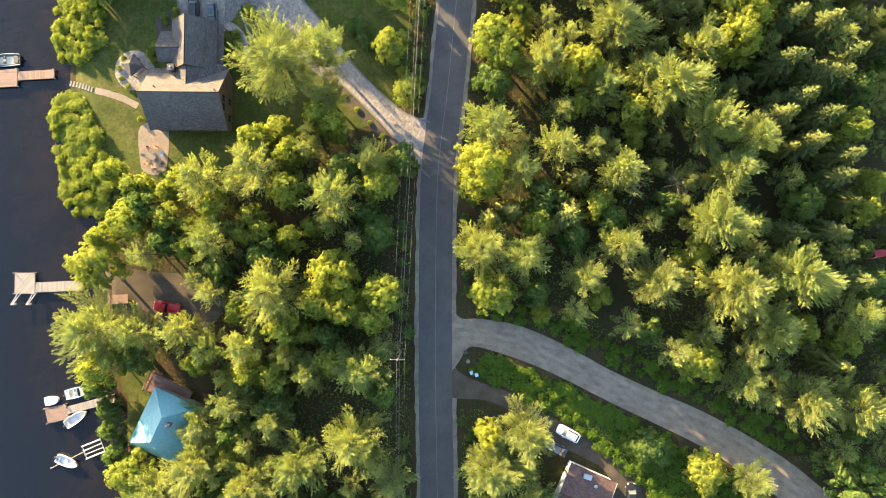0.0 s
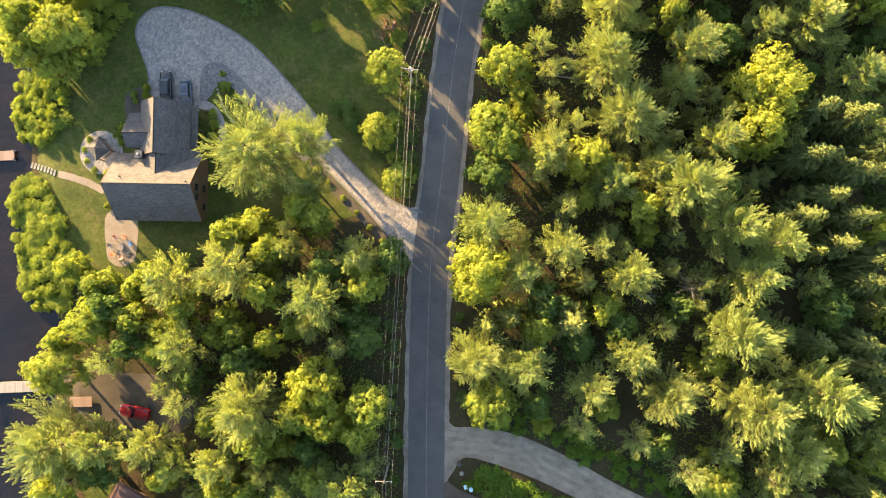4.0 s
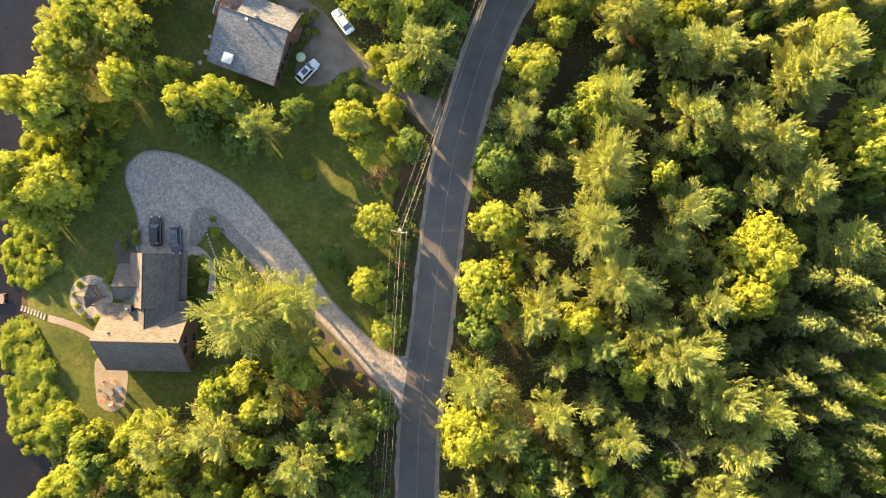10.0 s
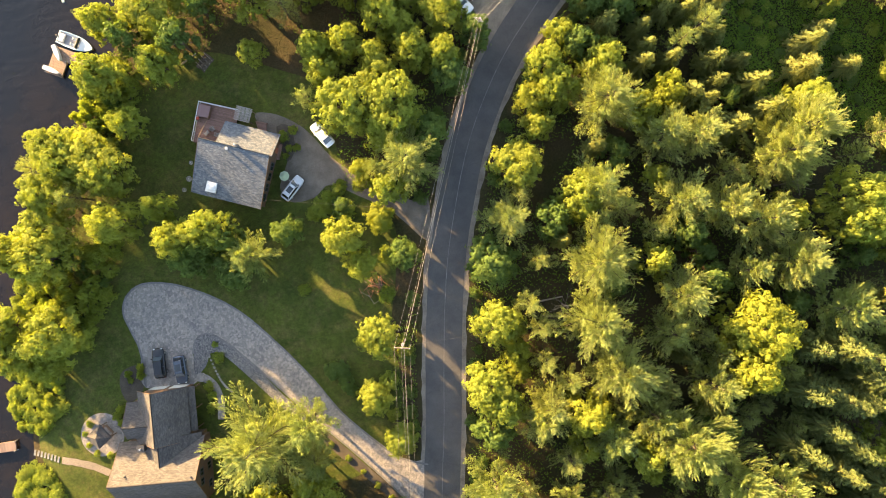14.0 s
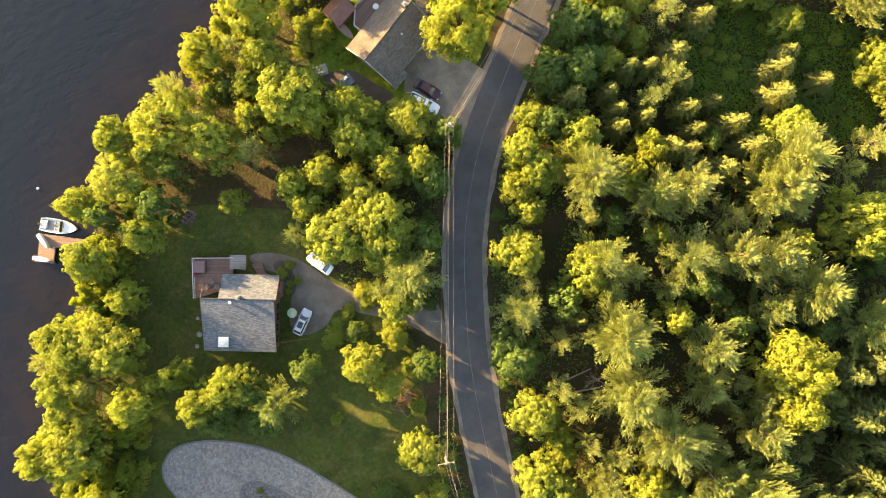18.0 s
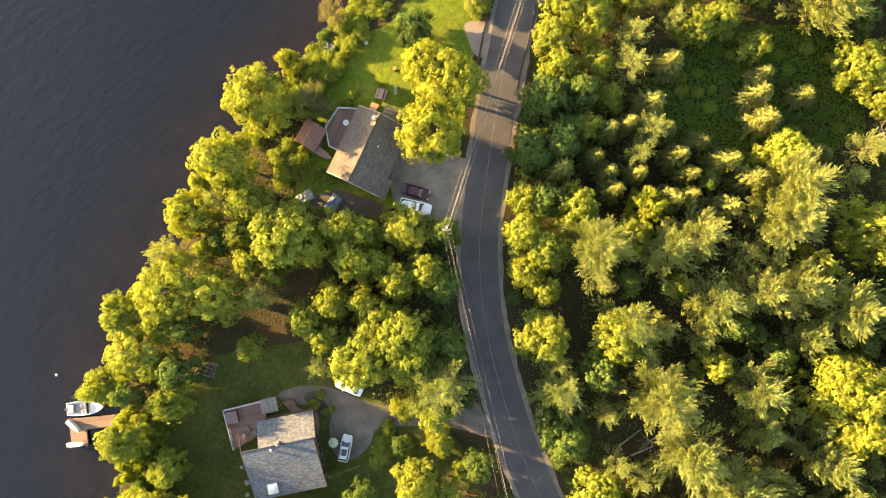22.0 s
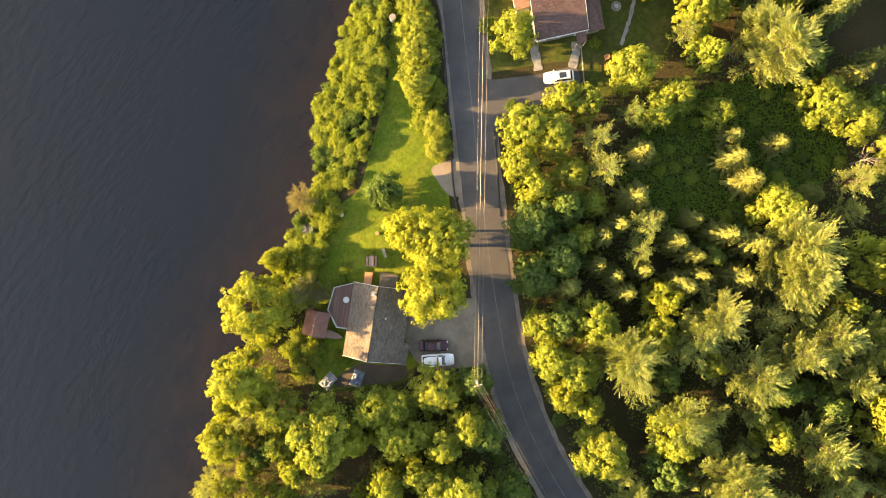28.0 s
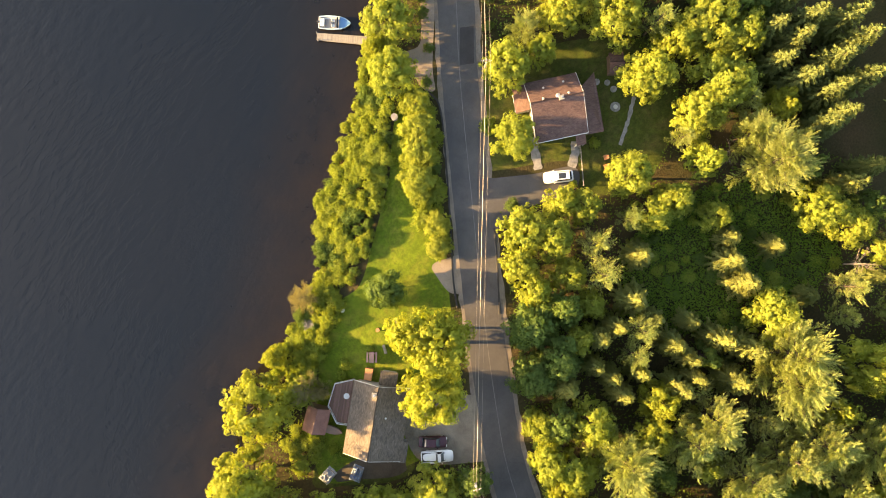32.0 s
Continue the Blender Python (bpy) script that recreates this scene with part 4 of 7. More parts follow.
def pine(name, seed, levels, tall, mat, fine=1.0, needles=30):
    """A white pine of unit crown radius: uneven whorls of upswept limbs, their side shoots soft fingers of fine needles."""
    rnd = np.random.default_rng(seed)
    bm = bmesh.new()
    tube(bm, (0, 0, -0.05), (0, 0, tall * 0.6), 0.05, 0.03, 7)
    tube(bm, (0, 0, tall * 0.6), (0, 0, tall * 0.99), 0.03, 0.006, 6)
    P_, U_, N_, L_, S_ = [], [], [], [], []

    def finger(c, sd, sl, lean_):
        """One shoot: needles all round it, bristling forwards."""
        s1 = np.cross(sd, np.array([0.3, 0.1, 1.0]))
        s1 /= np.linalg.norm(s1)
        s2 = np.cross(sd, s1)
        s2 = s2 if s2[2] > 0 else -s2
        q = (np.arange(needles) + rnd.uniform(0, 1, needles)) / needles
        a = rnd.uniform(-0.7, np.pi + 0.7, needles)
        w = 0.040 * fine ** 0.6 * (1.1 - 0.7 * q)
        nrm = s1 * np.cos(a)[:, None] + s2 * np.sin(a)[:, None]
        dirs = sd * rnd.uniform(0.7, 1.1, (needles, 1)) + nrm * rnd.uniform(0.2, 0.6, (needles, 1))
        dirs /= np.linalg.norm(dirs, axis=1, keepdims=True)
        P_.append(c + sd * (sl * q)[:, None] + nrm * w[:, None])
        U_.append(dirs)
        N_.append(nrm + rnd.normal(size=(needles, 3)) * 0.25)
        L_.append(rnd.uniform(0.042, 0.078, needles) * fine ** 0.7)
        S_.append(nrm * 0.85 + np.array([0, 0, 0.2]) + lean_ * 0.35)

    for i in range(levels):
        s = i / (levels - 1)
        z = tall * (0.26 + 0.70 * s)
        reach = (1 - s ** 1.25) ** 0.75 * 0.92 + 0.12
        count = 5 if s < 0.85 else 4
        turn = i * 1.05 + rnd.uniform(-0.35, 0.35)
        for k in range(count):
            ang = turn + k * 6.283 / count + rnd.uniform(-0.4, 0.4)
            ln = reach * rnd.uniform(0.48, 1.16)
            rise = rnd.uniform(0.02, 0.28) + 0.45 * s
            curl = rnd.uniform(0.12, 0.42)
            out = np.array([math.cos(ang), math.sin(ang), 0.0])
            side = np.array([-out[1], out[0], 0.0])
            z0 = z + rnd.uniform(-0.03, 0.03) * tall
            if ln > 0.35:
                tube(bm, (0, 0, z0), np.array([0, 0, z0]) + (out + np.array([0, 0, rise + curl * ln * 0.5])) * ln * 0.85, 0.008, 0.003, 4)
            m = max(4, int((4 + (11 if fine > 1 else 14) * ln) / fine))
            for j in range(m):
                t = 1.0 if j == 0 else 0.15 + 0.83 * (j / m) ** 0.75
                sgn = 0.0 if j == 0 else (1.0 if j % 2 else -1.0)
                axis = out + np.array([0, 0, rise + 2 * curl * ln * t])
                axis /= np.linalg.norm(axis)
                sd = axis * rnd.uniform(0.7, 1.0) + side * sgn * rnd.uniform(0.3, 0.95) + np.array([0, 0, rnd.uniform(0.05, 0.5)])
                sd /= np.linalg.norm(sd)
                sl = rnd.uniform(0.13, 0.24) * (0.7 + 0.45 * ln) * (0.75 + 0.25 * fine) * (1.15 - 0.35 * t)
                c = np.array([0, 0, z0]) + out * ln * t * 0.86 + np.array([0, 0, ln * t * (rise + curl * ln * t) * 0.86]) + side * sgn * rnd.uniform(0, 0.06)
                finger(c, sd, sl, side * sgn)
    pos, u, nn, l = np.concatenate(P_), np.concatenate(U_), np.concatenate(N_), np.concatenate(L_)
    v = np.cross(nn, u)
    v /= np.maximum(np.linalg.norm(v, axis=1, keepdims=True), 1e-6)
    verts, faces = spun_cards(pos, u, v, np.cross(u, v), l, l * 0.32)
    trunk = bpy.data.meshes.new("trunk")
    bm.to_mesh(trunk)
    bm.free()
    trunk.materials.append(M_BARK)
    return trunk, crown_mesh("crown", verts, faces, mat, np.concatenate(S_), 0.62)


def spruce(name, seed, levels, tall, mat, m=11):
    """A narrow conical spruce of unit crown radius with drooping flat sprays."""
    rnd = np.random.default_rng(seed)
    bm = bmesh.new()
    tube(bm, (0, 0, -0.05), (0, 0, tall * 0.98), 0.06, 0.008, 7)
    P_, U_, N_, L_, S_ = [], [], [], [], []
    for i in range(levels):
        s = i / (levels - 1)
        z = tall * (0.12 + 0.87 * s)
        reach = (1 - s) ** 0.62 * 0.90 + 0.07
        count = max(5, int(10 * (1 - s) + 5))
        turn = rnd.uniform(0, 6.28)
        for k in range(count):
            ang = turn + k * 6.283 / count + rnd.uniform(-0.2, 0.2)
            ln = reach * rnd.uniform(0.62, 1.15)
            out = np.array([math.cos(ang), math.sin(ang), 0.0])
            side = np.array([-out[1], out[0], 0.0])
            tufts = max(2, int(ln * 12))
            for j in range(tufts):
                t = 0.2 + 0.8 * (j + rnd.uniform(0, 0.7)) / tufts
                c = out * ln * t + np.array([0, 0, z + 0.10 * ln * t - 0.16 * ln * t * t])
                dirs = out + side * rnd.uniform(-0.9, 0.9, (m, 1)) + rnd.normal(size=(m, 3)) * 0.3 + np.array([0, 0, 0.12])
                dirs /= np.linalg.norm(dirs, axis=1, keepdims=True)
                l = rnd.uniform(0.08, 0.17, m)
                P_.append(c + dirs * l[:, None] * 0.5)
                U_.append(dirs)
                N_.append(rnd.normal(size=(m, 3)) * 0.35 + np.array([0, 0, 0.7]) + out * 0.9)
                L_.append(l)
                S_.append(np.tile(out * 1.0 + np.array([0, 0, 0.4]), (m, 1)) + dirs * 0.3)
    pos, u, nn, l = np.concatenate(P_), np.concatenate(U_), np.concatenate(N_), np.concatenate(L_)
    v = np.cross(nn, u)
    v /= np.maximum(np.linalg.norm(v, axis=1, keepdims=True), 1e-6)
    verts, faces = spun_cards(pos, u, v, np.cross(u, v), l, l * 0.5)
    trunk = bpy.data.meshes.new("trunk")
    bm.to_mesh(trunk)
    bm.free()
    trunk.materials.append(M_BARK)
    return trunk, crown_mesh("crown", verts, faces, mat, np.concatenate(S_), 0.55)


KINDS = {
    "maple_tree": ([broadleaf("maple", 11 + i, 26 + 2 * i, 17000, 2.2, M_MAPLE, 0.72) for i in range(4)], 2.2, "rounded broadleaf tree in full green leaf", "broadleaf trees by the lake road"),
    "poplar_tree": ([broadleaf("poplar", 31 + i, 28 + 2 * i, 18000, 2.2, M_POPLAR, 0.72) for i in range(3)], 2.2, "bushy broadleaf tree with yellow-green leaves", "yellow-green trees by the lake road"),
    "alder_tree": ([broadleaf("alder", 51 + i, 16 + i, 8000, 1.9, M_ALDER, 0.95) for i in range(3)], 1.9, "low dark green broadleaf tree under taller ones", "dark understorey trees"),
    "pine_tree": ([pine("pine", 71 + i, 12, 2.6, M_PINE) for i in range(4)], 2.6, "tall white pine with spreading needle plumes", "white pines of the wood"),
    "spruce_tree": ([spruce("spruce", 91 + i, 19, 3.6, M_SHADED_SPRUCE) for i in range(3)], 3.6, "slender conical spruce with shade-darkened needles", "spruces of the wood"),
}
KINDS["young_spruce"] = ([spruce("spruce", 95 + i, 16, 2.9, M_YOUNG_SPRUCE, 18) for i in range(4)], 3.0, "young pointed spruce in the clearing", "young spruces in the clearing")
KINDS["great_pine"] = ([pine("pine", 181 + i, 16, 1.9, M_PINE, 0.46, 28) for i in range(2)], 1.9, "broad old white pine with long layered plumes", "old pines")
KINDS["great_poplar"] = ([broadleaf("poplar", 191 + i, 36 + 4 * i, 30000, 2.0, M_POPLAR, 0.55) for i in range(2)], 2.0, "large billowing tree with yellow-green leaves", "large yellow-green trees")
KINDS["great_maple"] = ([broadleaf("maple", 195 + i, 34 + 4 * i, 28000, 2.0, M_MAPLE, 0.56) for i in range(2)], 2.0, "large rounded broadleaf tree in full leaf", "large broadleaf trees")
KINDS["young_maple"] = ([broadleaf("maple", 151 + i, 14 + i, 5000, 2.2, M_MAPLE, 1.15) for i in range(3)], 2.2, "young broadleaf tree filling a gap in the wood", "young trees in the wood")
KINDS["young_alder"] = ([broadleaf("alder", 161 + i, 12 + i, 4500, 1.9, M_ALDER, 1.15) for i in range(2)], 1.9, "young dark green tree in the shade of the wood", "young trees in the wood")
KINDS["young_pine"] = ([pine("pine", 171 + i, 10, 2.6, M_PINE, 1.3, 18) for i in range(3)], 2.6, "young pine filling a gap in the wood", "young trees in the wood")
KINDS["bush"] = ([broadleaf("bush", 131 + i, 22 + 2 * i, 3600, 1.0, M_BUSH, 1.05) for i in range(4)], 1.0, "dense bright green shore bush", "bushes along the shore")
KINDS["green_bush"] = ([broadleaf("bush", 141 + i, 20 + 2 * i, 3200, 1.0, M_ALDER, 1.05) for i in range(2)], 1.0, "dense dark green shrub", "dark green shrubs")
KINDS["hedge_bush"] = (KINDS["bush"][0], 1.0, "dense bright green bush in the shore hedge", "bushes of the shore hedges")
KINDS["weed_bush"] = ([broadleaf("bush", 145 + i, 20 + 2 * i, 3200, 1.0, M_FERN, 1.05) for i in range(3)], 1.0, "thick clump of green weeds beside the gravel road", "weed clumps by the gravel road")
TREE_SPOTS = []
pick = random.Random(5)


def plant(kind, x, y, r, h):
    great = kind.replace("_tree", "")
    if r > 6.2 and "great_" + great in KINDS:
        kind = "great_" + great
    if kind == "spruce_tree" and h < 11:
        kind, h = "young_spruce", h * 1.25
    protos, unit, label, group = KINDS[kind]
    trunk, crown = protos[pick.randrange(len(protos))]
    root = thing(kind.replace("green_bush", "shrub").replace("weed_bush", "weed_clump") if "tree" in kind or "bush" in kind else kind + "_tree", label, "shrub" if kind == "green_bush" else "weeds" if kind == "weed_bush" else "bush" if "bush" in kind else "tree", (x, y, gz(x, y)), pick.uniform(0, 6.28), group)
    root.scale = (r, r, (h - (gz(x, y) if h > 3 else 0.0)) / unit)
    for nm, me in (("trunk", trunk), ("crown", crown)):
        ob = new(nm, me)
        ob.parent = root
    TREE_SPOTS.append((x, y, r))


for kind, spots in (("pine_tree", PINES), ("spruce_tree", SPRUCES), ("maple_tree", MAPLES), ("poplar_tree", POPLARS), ("alder_tree", ALDERS)):
    for x, y, r, h in spots:
        plant(kind, x, y, r * (1.2 if "pine" in kind else 1.0 if h > 11 or "spruce" not in kind else 1.02), h)

# ---- houses ----
M_SH_GREY = shingles("grey_shingles", (0.056, 0.052, 0.051), (0.096, 0.088, 0.083))
M_SH_BLUE = shingles("blue_grey_shingles", (0.066, 0.080, 0.098), (0.150, 0.160, 0.168))
M_SH_BROWN = shingles("brown_shingles", (0.090, 0.052, 0.046), (0.130, 0.080, 0.068))
M_SH_WEATHER = shingles("weathered_shingles", (0.078, 0.064, 0.052), (0.140, 0.115, 0.092))
M_TEAL = paint("teal_metal_roof", (0.125, 0.31, 0.34), 0.4, 0.0, 0.1)
M_WHITE = paint("white_trim", (0.52, 0.52, 0.50), 0.5)
M_SIDING = planks("brown_siding", (0.09, 0.055, 0.035), (0.16, 0.10, 0.065))
M_SIDING_G = planks("grey_siding", (0.20, 0.19, 0.18), (0.32, 0.30, 0.28))
M_GLASS = glass("window_glass")
M_DECK = planks("red_brown_deck", (0.13, 0.07, 0.055), (0.22, 0.13, 0.10))
M_DECK_PALE = planks("weathered_grey_boards", (0.15, 0.135, 0.12), (0.27, 0.25, 0.225))
M_DECK_TAN = planks("tan_boards", (0.13, 0.085, 0.065), (0.23, 0.16, 0.125))
M_METAL = paint("galvanised_metal", (0.45, 0.46, 0.47), 0.4, 0.8)
M_DARK = paint("dark_metal", (0.03, 0.03, 0.032), 0.5)
M_BRICK = surface("chimney_stone", (0.13, 0.11, 0.10), (0.22, 0.19, 0.17), 2.0, 0.9, 14, 0.02)
M_RUST = paint("rusty_red_paint", (0.28, 0.09, 0.05), 0.6, 0.0, 0.25)


def roof_plane(name, pts, material, parent, thick=0.16):
    """One pitched plane of a roof: pts run along the eave, then back along the ridge."""
    p = [Vector(q) for q in pts]
    u = (p[1] - p[0]).normalized()
    nrm = (p[1] - p[0]).cross(p[-1] - p[0]).normalized()
    if nrm.z < 0:
        nrm = -nrm
    v = nrm.cross(u)
    bm = bmesh.new()
    top = [bm.verts.new(q) for q in p]
    low = [bm.verts.new(q - nrm * thick) for q in p]
    n = len(p)
    bm.faces.new(top)
    bm.faces.new(low[::-1])
    for i in range(n):
        bm.faces.new((top[i], low[i], low[(i + 1) % n], top[(i + 1) % n]))
    lay = bm.loops.layers.uv.new("uv")
    for f in bm.faces:
        for l in f.loops:
            d = l.vert.co - p[0]
            l[lay].uv = (d.dot(u), d.dot(v))
    bmesh.ops.recalc_face_normals(bm, faces=bm.faces)
    return part(name, bm, material, parent)


def prism_walls(pts, parent, material, name="wall", label=""):
    """Solid walls from a floor outline of (x, y, top height)."""
    bm = bmesh.new()
    a = [bm.verts.new((x, y, -0.2)) for x, y, z in pts]
    b = [bm.verts.new((x, y, z)) for x, y, z in pts]
    n = len(pts)
    bm.faces.new(a[::-1])
    bm.faces.new(b)
    for i in range(n):
        bm.faces.new((a[i], a[(i + 1) % n], b[(i + 1) % n], b[i]))
    bmesh.ops.recalc_face_normals(bm, faces=bm.faces)
    return part(name, bm, material, parent, label)


def window_part(parent, x, y, z, w, h, rz, frame_mat=None):
    """A framed window whose outer face looks along local -y turned by rz."""
    bm = bmesh.new()
    for cx, cz, sx, sz in ((0, h / 2, w + 0.16, 0.08), (0, -h / 2, w + 0.16, 0.1), (-w / 2, 0, 0.08, h), (w / 2, 0, 0.08, h), (0, 0, 0.05, h)):
        add_box(bm, (cx, 0, cz), (sx, 0.12, sz))
    ob = part("window", bm, frame_mat or M_WHITE, parent)
    ob.location, ob.rotation_euler = (x, y, z), (0, 0, rz)
    box_part("pane", (0, 0.02, 0), (w - 0.06, 0.03, h - 0.06), M_GLASS, ob)
    return ob


def door_part(parent, x, y, rz, material, w=0.95, h=2.05):
    ob = box_part("door", (0, 0, h / 2), (w, 0.1, h), material, parent, 0, 1, 0.01)
    ob.location, ob.rotation_euler = (x, y, 0.05), (0, 0, rz)
    box_part("handle", (w * 0.38, -0.08, 0), (0.04, 0.06, 0.14), M_METAL, ob)
    return ob


def gable(parent, x0, x1, yr, ys, yn, zr, zs, zn, roof, wall, over=0.45, x0n=None, x1n=None, walls=True, trim=True):
    """A gable block with its ridge along local x at y=yr: south eave at ys, north eave at yn."""
    x0n, x1n = x0 if x0n is None else x0n, x1 if x1n is None else x1n
    roof_plane("roof", [(x0, ys, zs), (x1, ys, zs), (x1, yr, zr), (x0, yr, zr)], roof, parent)
    roof_plane("roof", [(x1n, yn, zn), (x0n, yn, zn), (x0n, yr, zr), (x1n, yr, zr)], roof, parent)
    bm = bmesh.new()
    tube(bm, (x0, yr, zr + 0.0), (x1, yr, zr + 0.0), 0.10, seg=6)
    part("ridge_cap", bm, roof, parent)
    if walls:
        o, d = over, 0.24
        ss, sn = (zr - zs) / abs(yr - ys), (zr - zn) / abs(yn - yr)
        prof = [(ys + o, zs + ss * o - d), (yr, zr - d), (yn - o, zn + sn * o - d)]
        bm = bmesh.new()
        xa, xb = max(x0, x0n) + o, min(x1, x1n) - o
        ring = []
        for x in (xa, xb):
            ring.append([bm.verts.new((x, ys + o, -0.3)), bm.verts.new((x, *prof[0])), bm.verts.new((x, *prof[1])), bm.verts.new((x, *prof[2])), bm.verts.new((x, yn - o, -0.3))])
        bm.faces.new(ring[0])
        bm.faces.new(ring[1][::-1])
        for i in range(5):
            j = (i + 1) % 5
            bm.faces.new((ring[0][i], ring[0][j], ring[1][j], ring[1][i]))
        bmesh.ops.recalc_face_normals(bm, faces=bm.faces)
        part("wall", bm, wall, parent)
    if trim:
        for x in (x0, x1):
            for (ya, za), (yb, zb) in (((ys, zs), (yr, zr)), ((yn, zn), (yr, zr))):
                bm = bmesh.new()
                a, b = Vector((x, ya, za - 0.09)), Vector((x, yb, zb - 0.09))
                m = (a + b) / 2
                add_box(bm, m, (0.05, (b - a).length, 0.2), 0, 1, 0, (math.atan2(b.z - a.z, b.y - a.y) if yb > ya else math.pi + math.atan2(b.z - a.z, b.y - a.y), 0, 0))
                part("fascia", bm, M_WHITE if wall is not M_SIDING else wall, parent)


def railing(parent, pts, z, material, h=0.95, closed=False):
    """Posts, a top rail and balusters along pts."""
    p = [Vector((*q, z)) for q in pts]
    for a, b in zip(p, p[1:]):
        d = b - a
        rail = bmesh.new()
        ang = math.atan2(d.y, d.x)
        add_box(rail, (a + b) / 2 + Vector((0, 0, h)), (d.length, 0.1, 0.05), ang)
        add_box(rail, (a + b) / 2 + Vector((0, 0, 0.12)), (d.length, 0.05, 0.05), ang)
        part("rail", rail, material, parent)
        k = max(1, round(d.length / 1.6))
        for i in range(k + 1):
            box_part("post", a + d * i / k + Vector((0, 0, h / 2)), (0.1, 0.1, h), material, parent, ang)
        bal = bmesh.new()
        m = int(d.length / 0.16)
        for i in range(m):
            add_box(bal, a + d * (i + 0.5) / m + Vector((0, 0, h / 2)), (0.035, 0.035, h - 0.1), ang)
        part("balusters", bal, material, parent)


def deck(name, label, pts, z, rz_board, material, rail_pts=None, rail_mat=None):
    """A board deck: outline in plan, boards along rz_board, with a rim and posts."""
    root = thing(name, label, "deck")
    if z > 0:
        z += gz(sum(p[0] for p in pts) / len(pts), sum(p[1] for p in pts) / len(pts))
    c, s = math.cos(rz_board), math.sin(rz_board)
    loc = [(x * c + y * s, -x * s + y * c) for x, y in pts]
    ys = [q[1] for q in loc]
    y, step = min(ys) + 0.075, 0.15
    n = len(loc)
    while y < max(ys):
        xs = []
        for i in range(n):
            (ax, ay), (bx, by) = loc[i], loc[(i + 1) % n]
            if (ay > y) != (by > y):
                xs.append(ax + (bx - ax) * (y - ay) / (by - ay))
        xs.sort()
        for a, b in zip(xs[::2], xs[1::2]):
            if b - a > 0.2:
                m = (a + b) / 2
                box_part("board", (m * c - y * s, m * s + y * c, z), (b - a, 0.138, 0.04), material, root, rz_board)
        y += step
    for (ax, ay), (bx, by) in zip(pts, pts[1:] + pts[:1]):
        d = math.hypot(bx - ax, by - ay)
        box_part("rim", ((ax + bx) / 2, (ay + by) / 2, z - 0.14), (d, 0.05, 0.22), material, root, math.atan2(by - ay, bx - ax))
        g = min(gz(ax, ay), z - 0.3)
        box_part("post", (ax * 0.98 + 0.02 * sum(p[0] for p in pts) / n, ay * 0.98 + 0.02 * sum(p[1] for p in pts) / n, (z - 0.06 + g) / 2), (0.14, 0.14, z - g + 0.1), material, root)
    if rail_pts:
        railing(root, rail_pts, z, rail_mat or material)
    return root


def roof_vent(parent, x, y, z, s=0.3, mat=None):
    bm = bmesh.new()
    tube(bm, (x, y, z - 0.3), (x, y, z + 0.25), s * 0.3)
    tube(bm, (x, y, z + 0.25), (x, y, z + 0.34), s * 0.55, s * 0.35)
    part("roof_vent", bm, mat or M_METAL, parent)


def chimney(parent, x, y, z0, z1, w, mat):
    ob = box_part("chimney", (x, y, (z0 + z1) / 2), (w, w, z1 - z0), mat, parent, 0, 1, 0.02)
    box_part("chimney_cap", (x, y, z1 + 0.05), (w + 0.16, w + 0.16, 0.1), M_DARK if mat is M_DARK else M_STONE, ob)
    bm = bmesh.new()
    tube(bm, (x, y, z1 + 0.1), (x, y, z1 + 0.45), 0.16, 0.14, 10)
    part("flue", bm, M_METAL, ob, "bright metal flue")


# grey steep-roofed house with garage wing
h1 = thing("house", "large brown-walled house with steep grey shingle roof", "house", (-46.1, 28.3, gz(-46, 28)), radians(-0.6))
gable(h1, -7.05, 7.05, 0, -5.6, 5.6, 8.9, 3.5, 3.5, M_SH_GREY, M_SIDING)
link_roof = new("link_wing")
link_roof.parent, link_roof.location, link_roof.rotation_euler = h1, (0.75, 0, 0), (0, 0, radians(90))
gable(link_roof, 1.6, 6.2, 0, -5.9, 5.0, 7.1, 3.60, 3.60, M_SH_GREY, M_SIDING, 0.5, trim=False)
garage = new("garage_wing")
garage.parent, garage.location, garage.rotation_euler = h1, (0.65, 0, 0), (0, 0, radians(90))
gable(garage, 5.2, 14.0, 0, -4.4, 3.6, 7.85, 4.15, 4.6, M_SH_GREY, M_SIDING)
west_gable = new("west_gable")
west_gable.parent, west_gable.location = h1, (0, 8.5, 0)
gable(west_gable, -5.1, 0.8, 0, -2.2, 3.7, 6.5, 4.9, 4.0, M_SH_GREY, M_SIDING, 0.3)
chimney(h1, -2.3, 5.0, 3.2, 6.4, 1.0, M_DARK)
for vx, vy, vz in ((-4.5, 1.2, 7.9), (6.3, 0.5, 8.5), (2.6, 8.0, 6.3)):
    roof_vent(h1, vx, vy, vz, 0.3, M_DARK)
for wx in (-4.5, -1.5, 1.5, 4.5):
    window_part(h1, wx, -5.18, 1.7, 1.4, 1.3, 0, M_DARK)
for wy, wz in ((-3, 1.7), (0, 1.7), (0, 5.0), (-1.6, 5.0)):
    window_part(h1, 6.63, wy, wz, 1.2, 1.3, math.pi / 2, M_DARK)
for wy in (-2.4, 1.6):
    window_part(h1, -6.63, wy, 1.7, 1.5, 1.4, -math.pi / 2, M_DARK)
door_part(h1, -6.65, -0.2, -math.pi / 2, M_WHITE)
for gx_ in (-0.9, 2.6):
    gd = box_part("garage_door", (gx_, 13.58, 1.2), (2.7, 0.1, 2.3), M_WHITE, h1, 0, 1, 0.02)
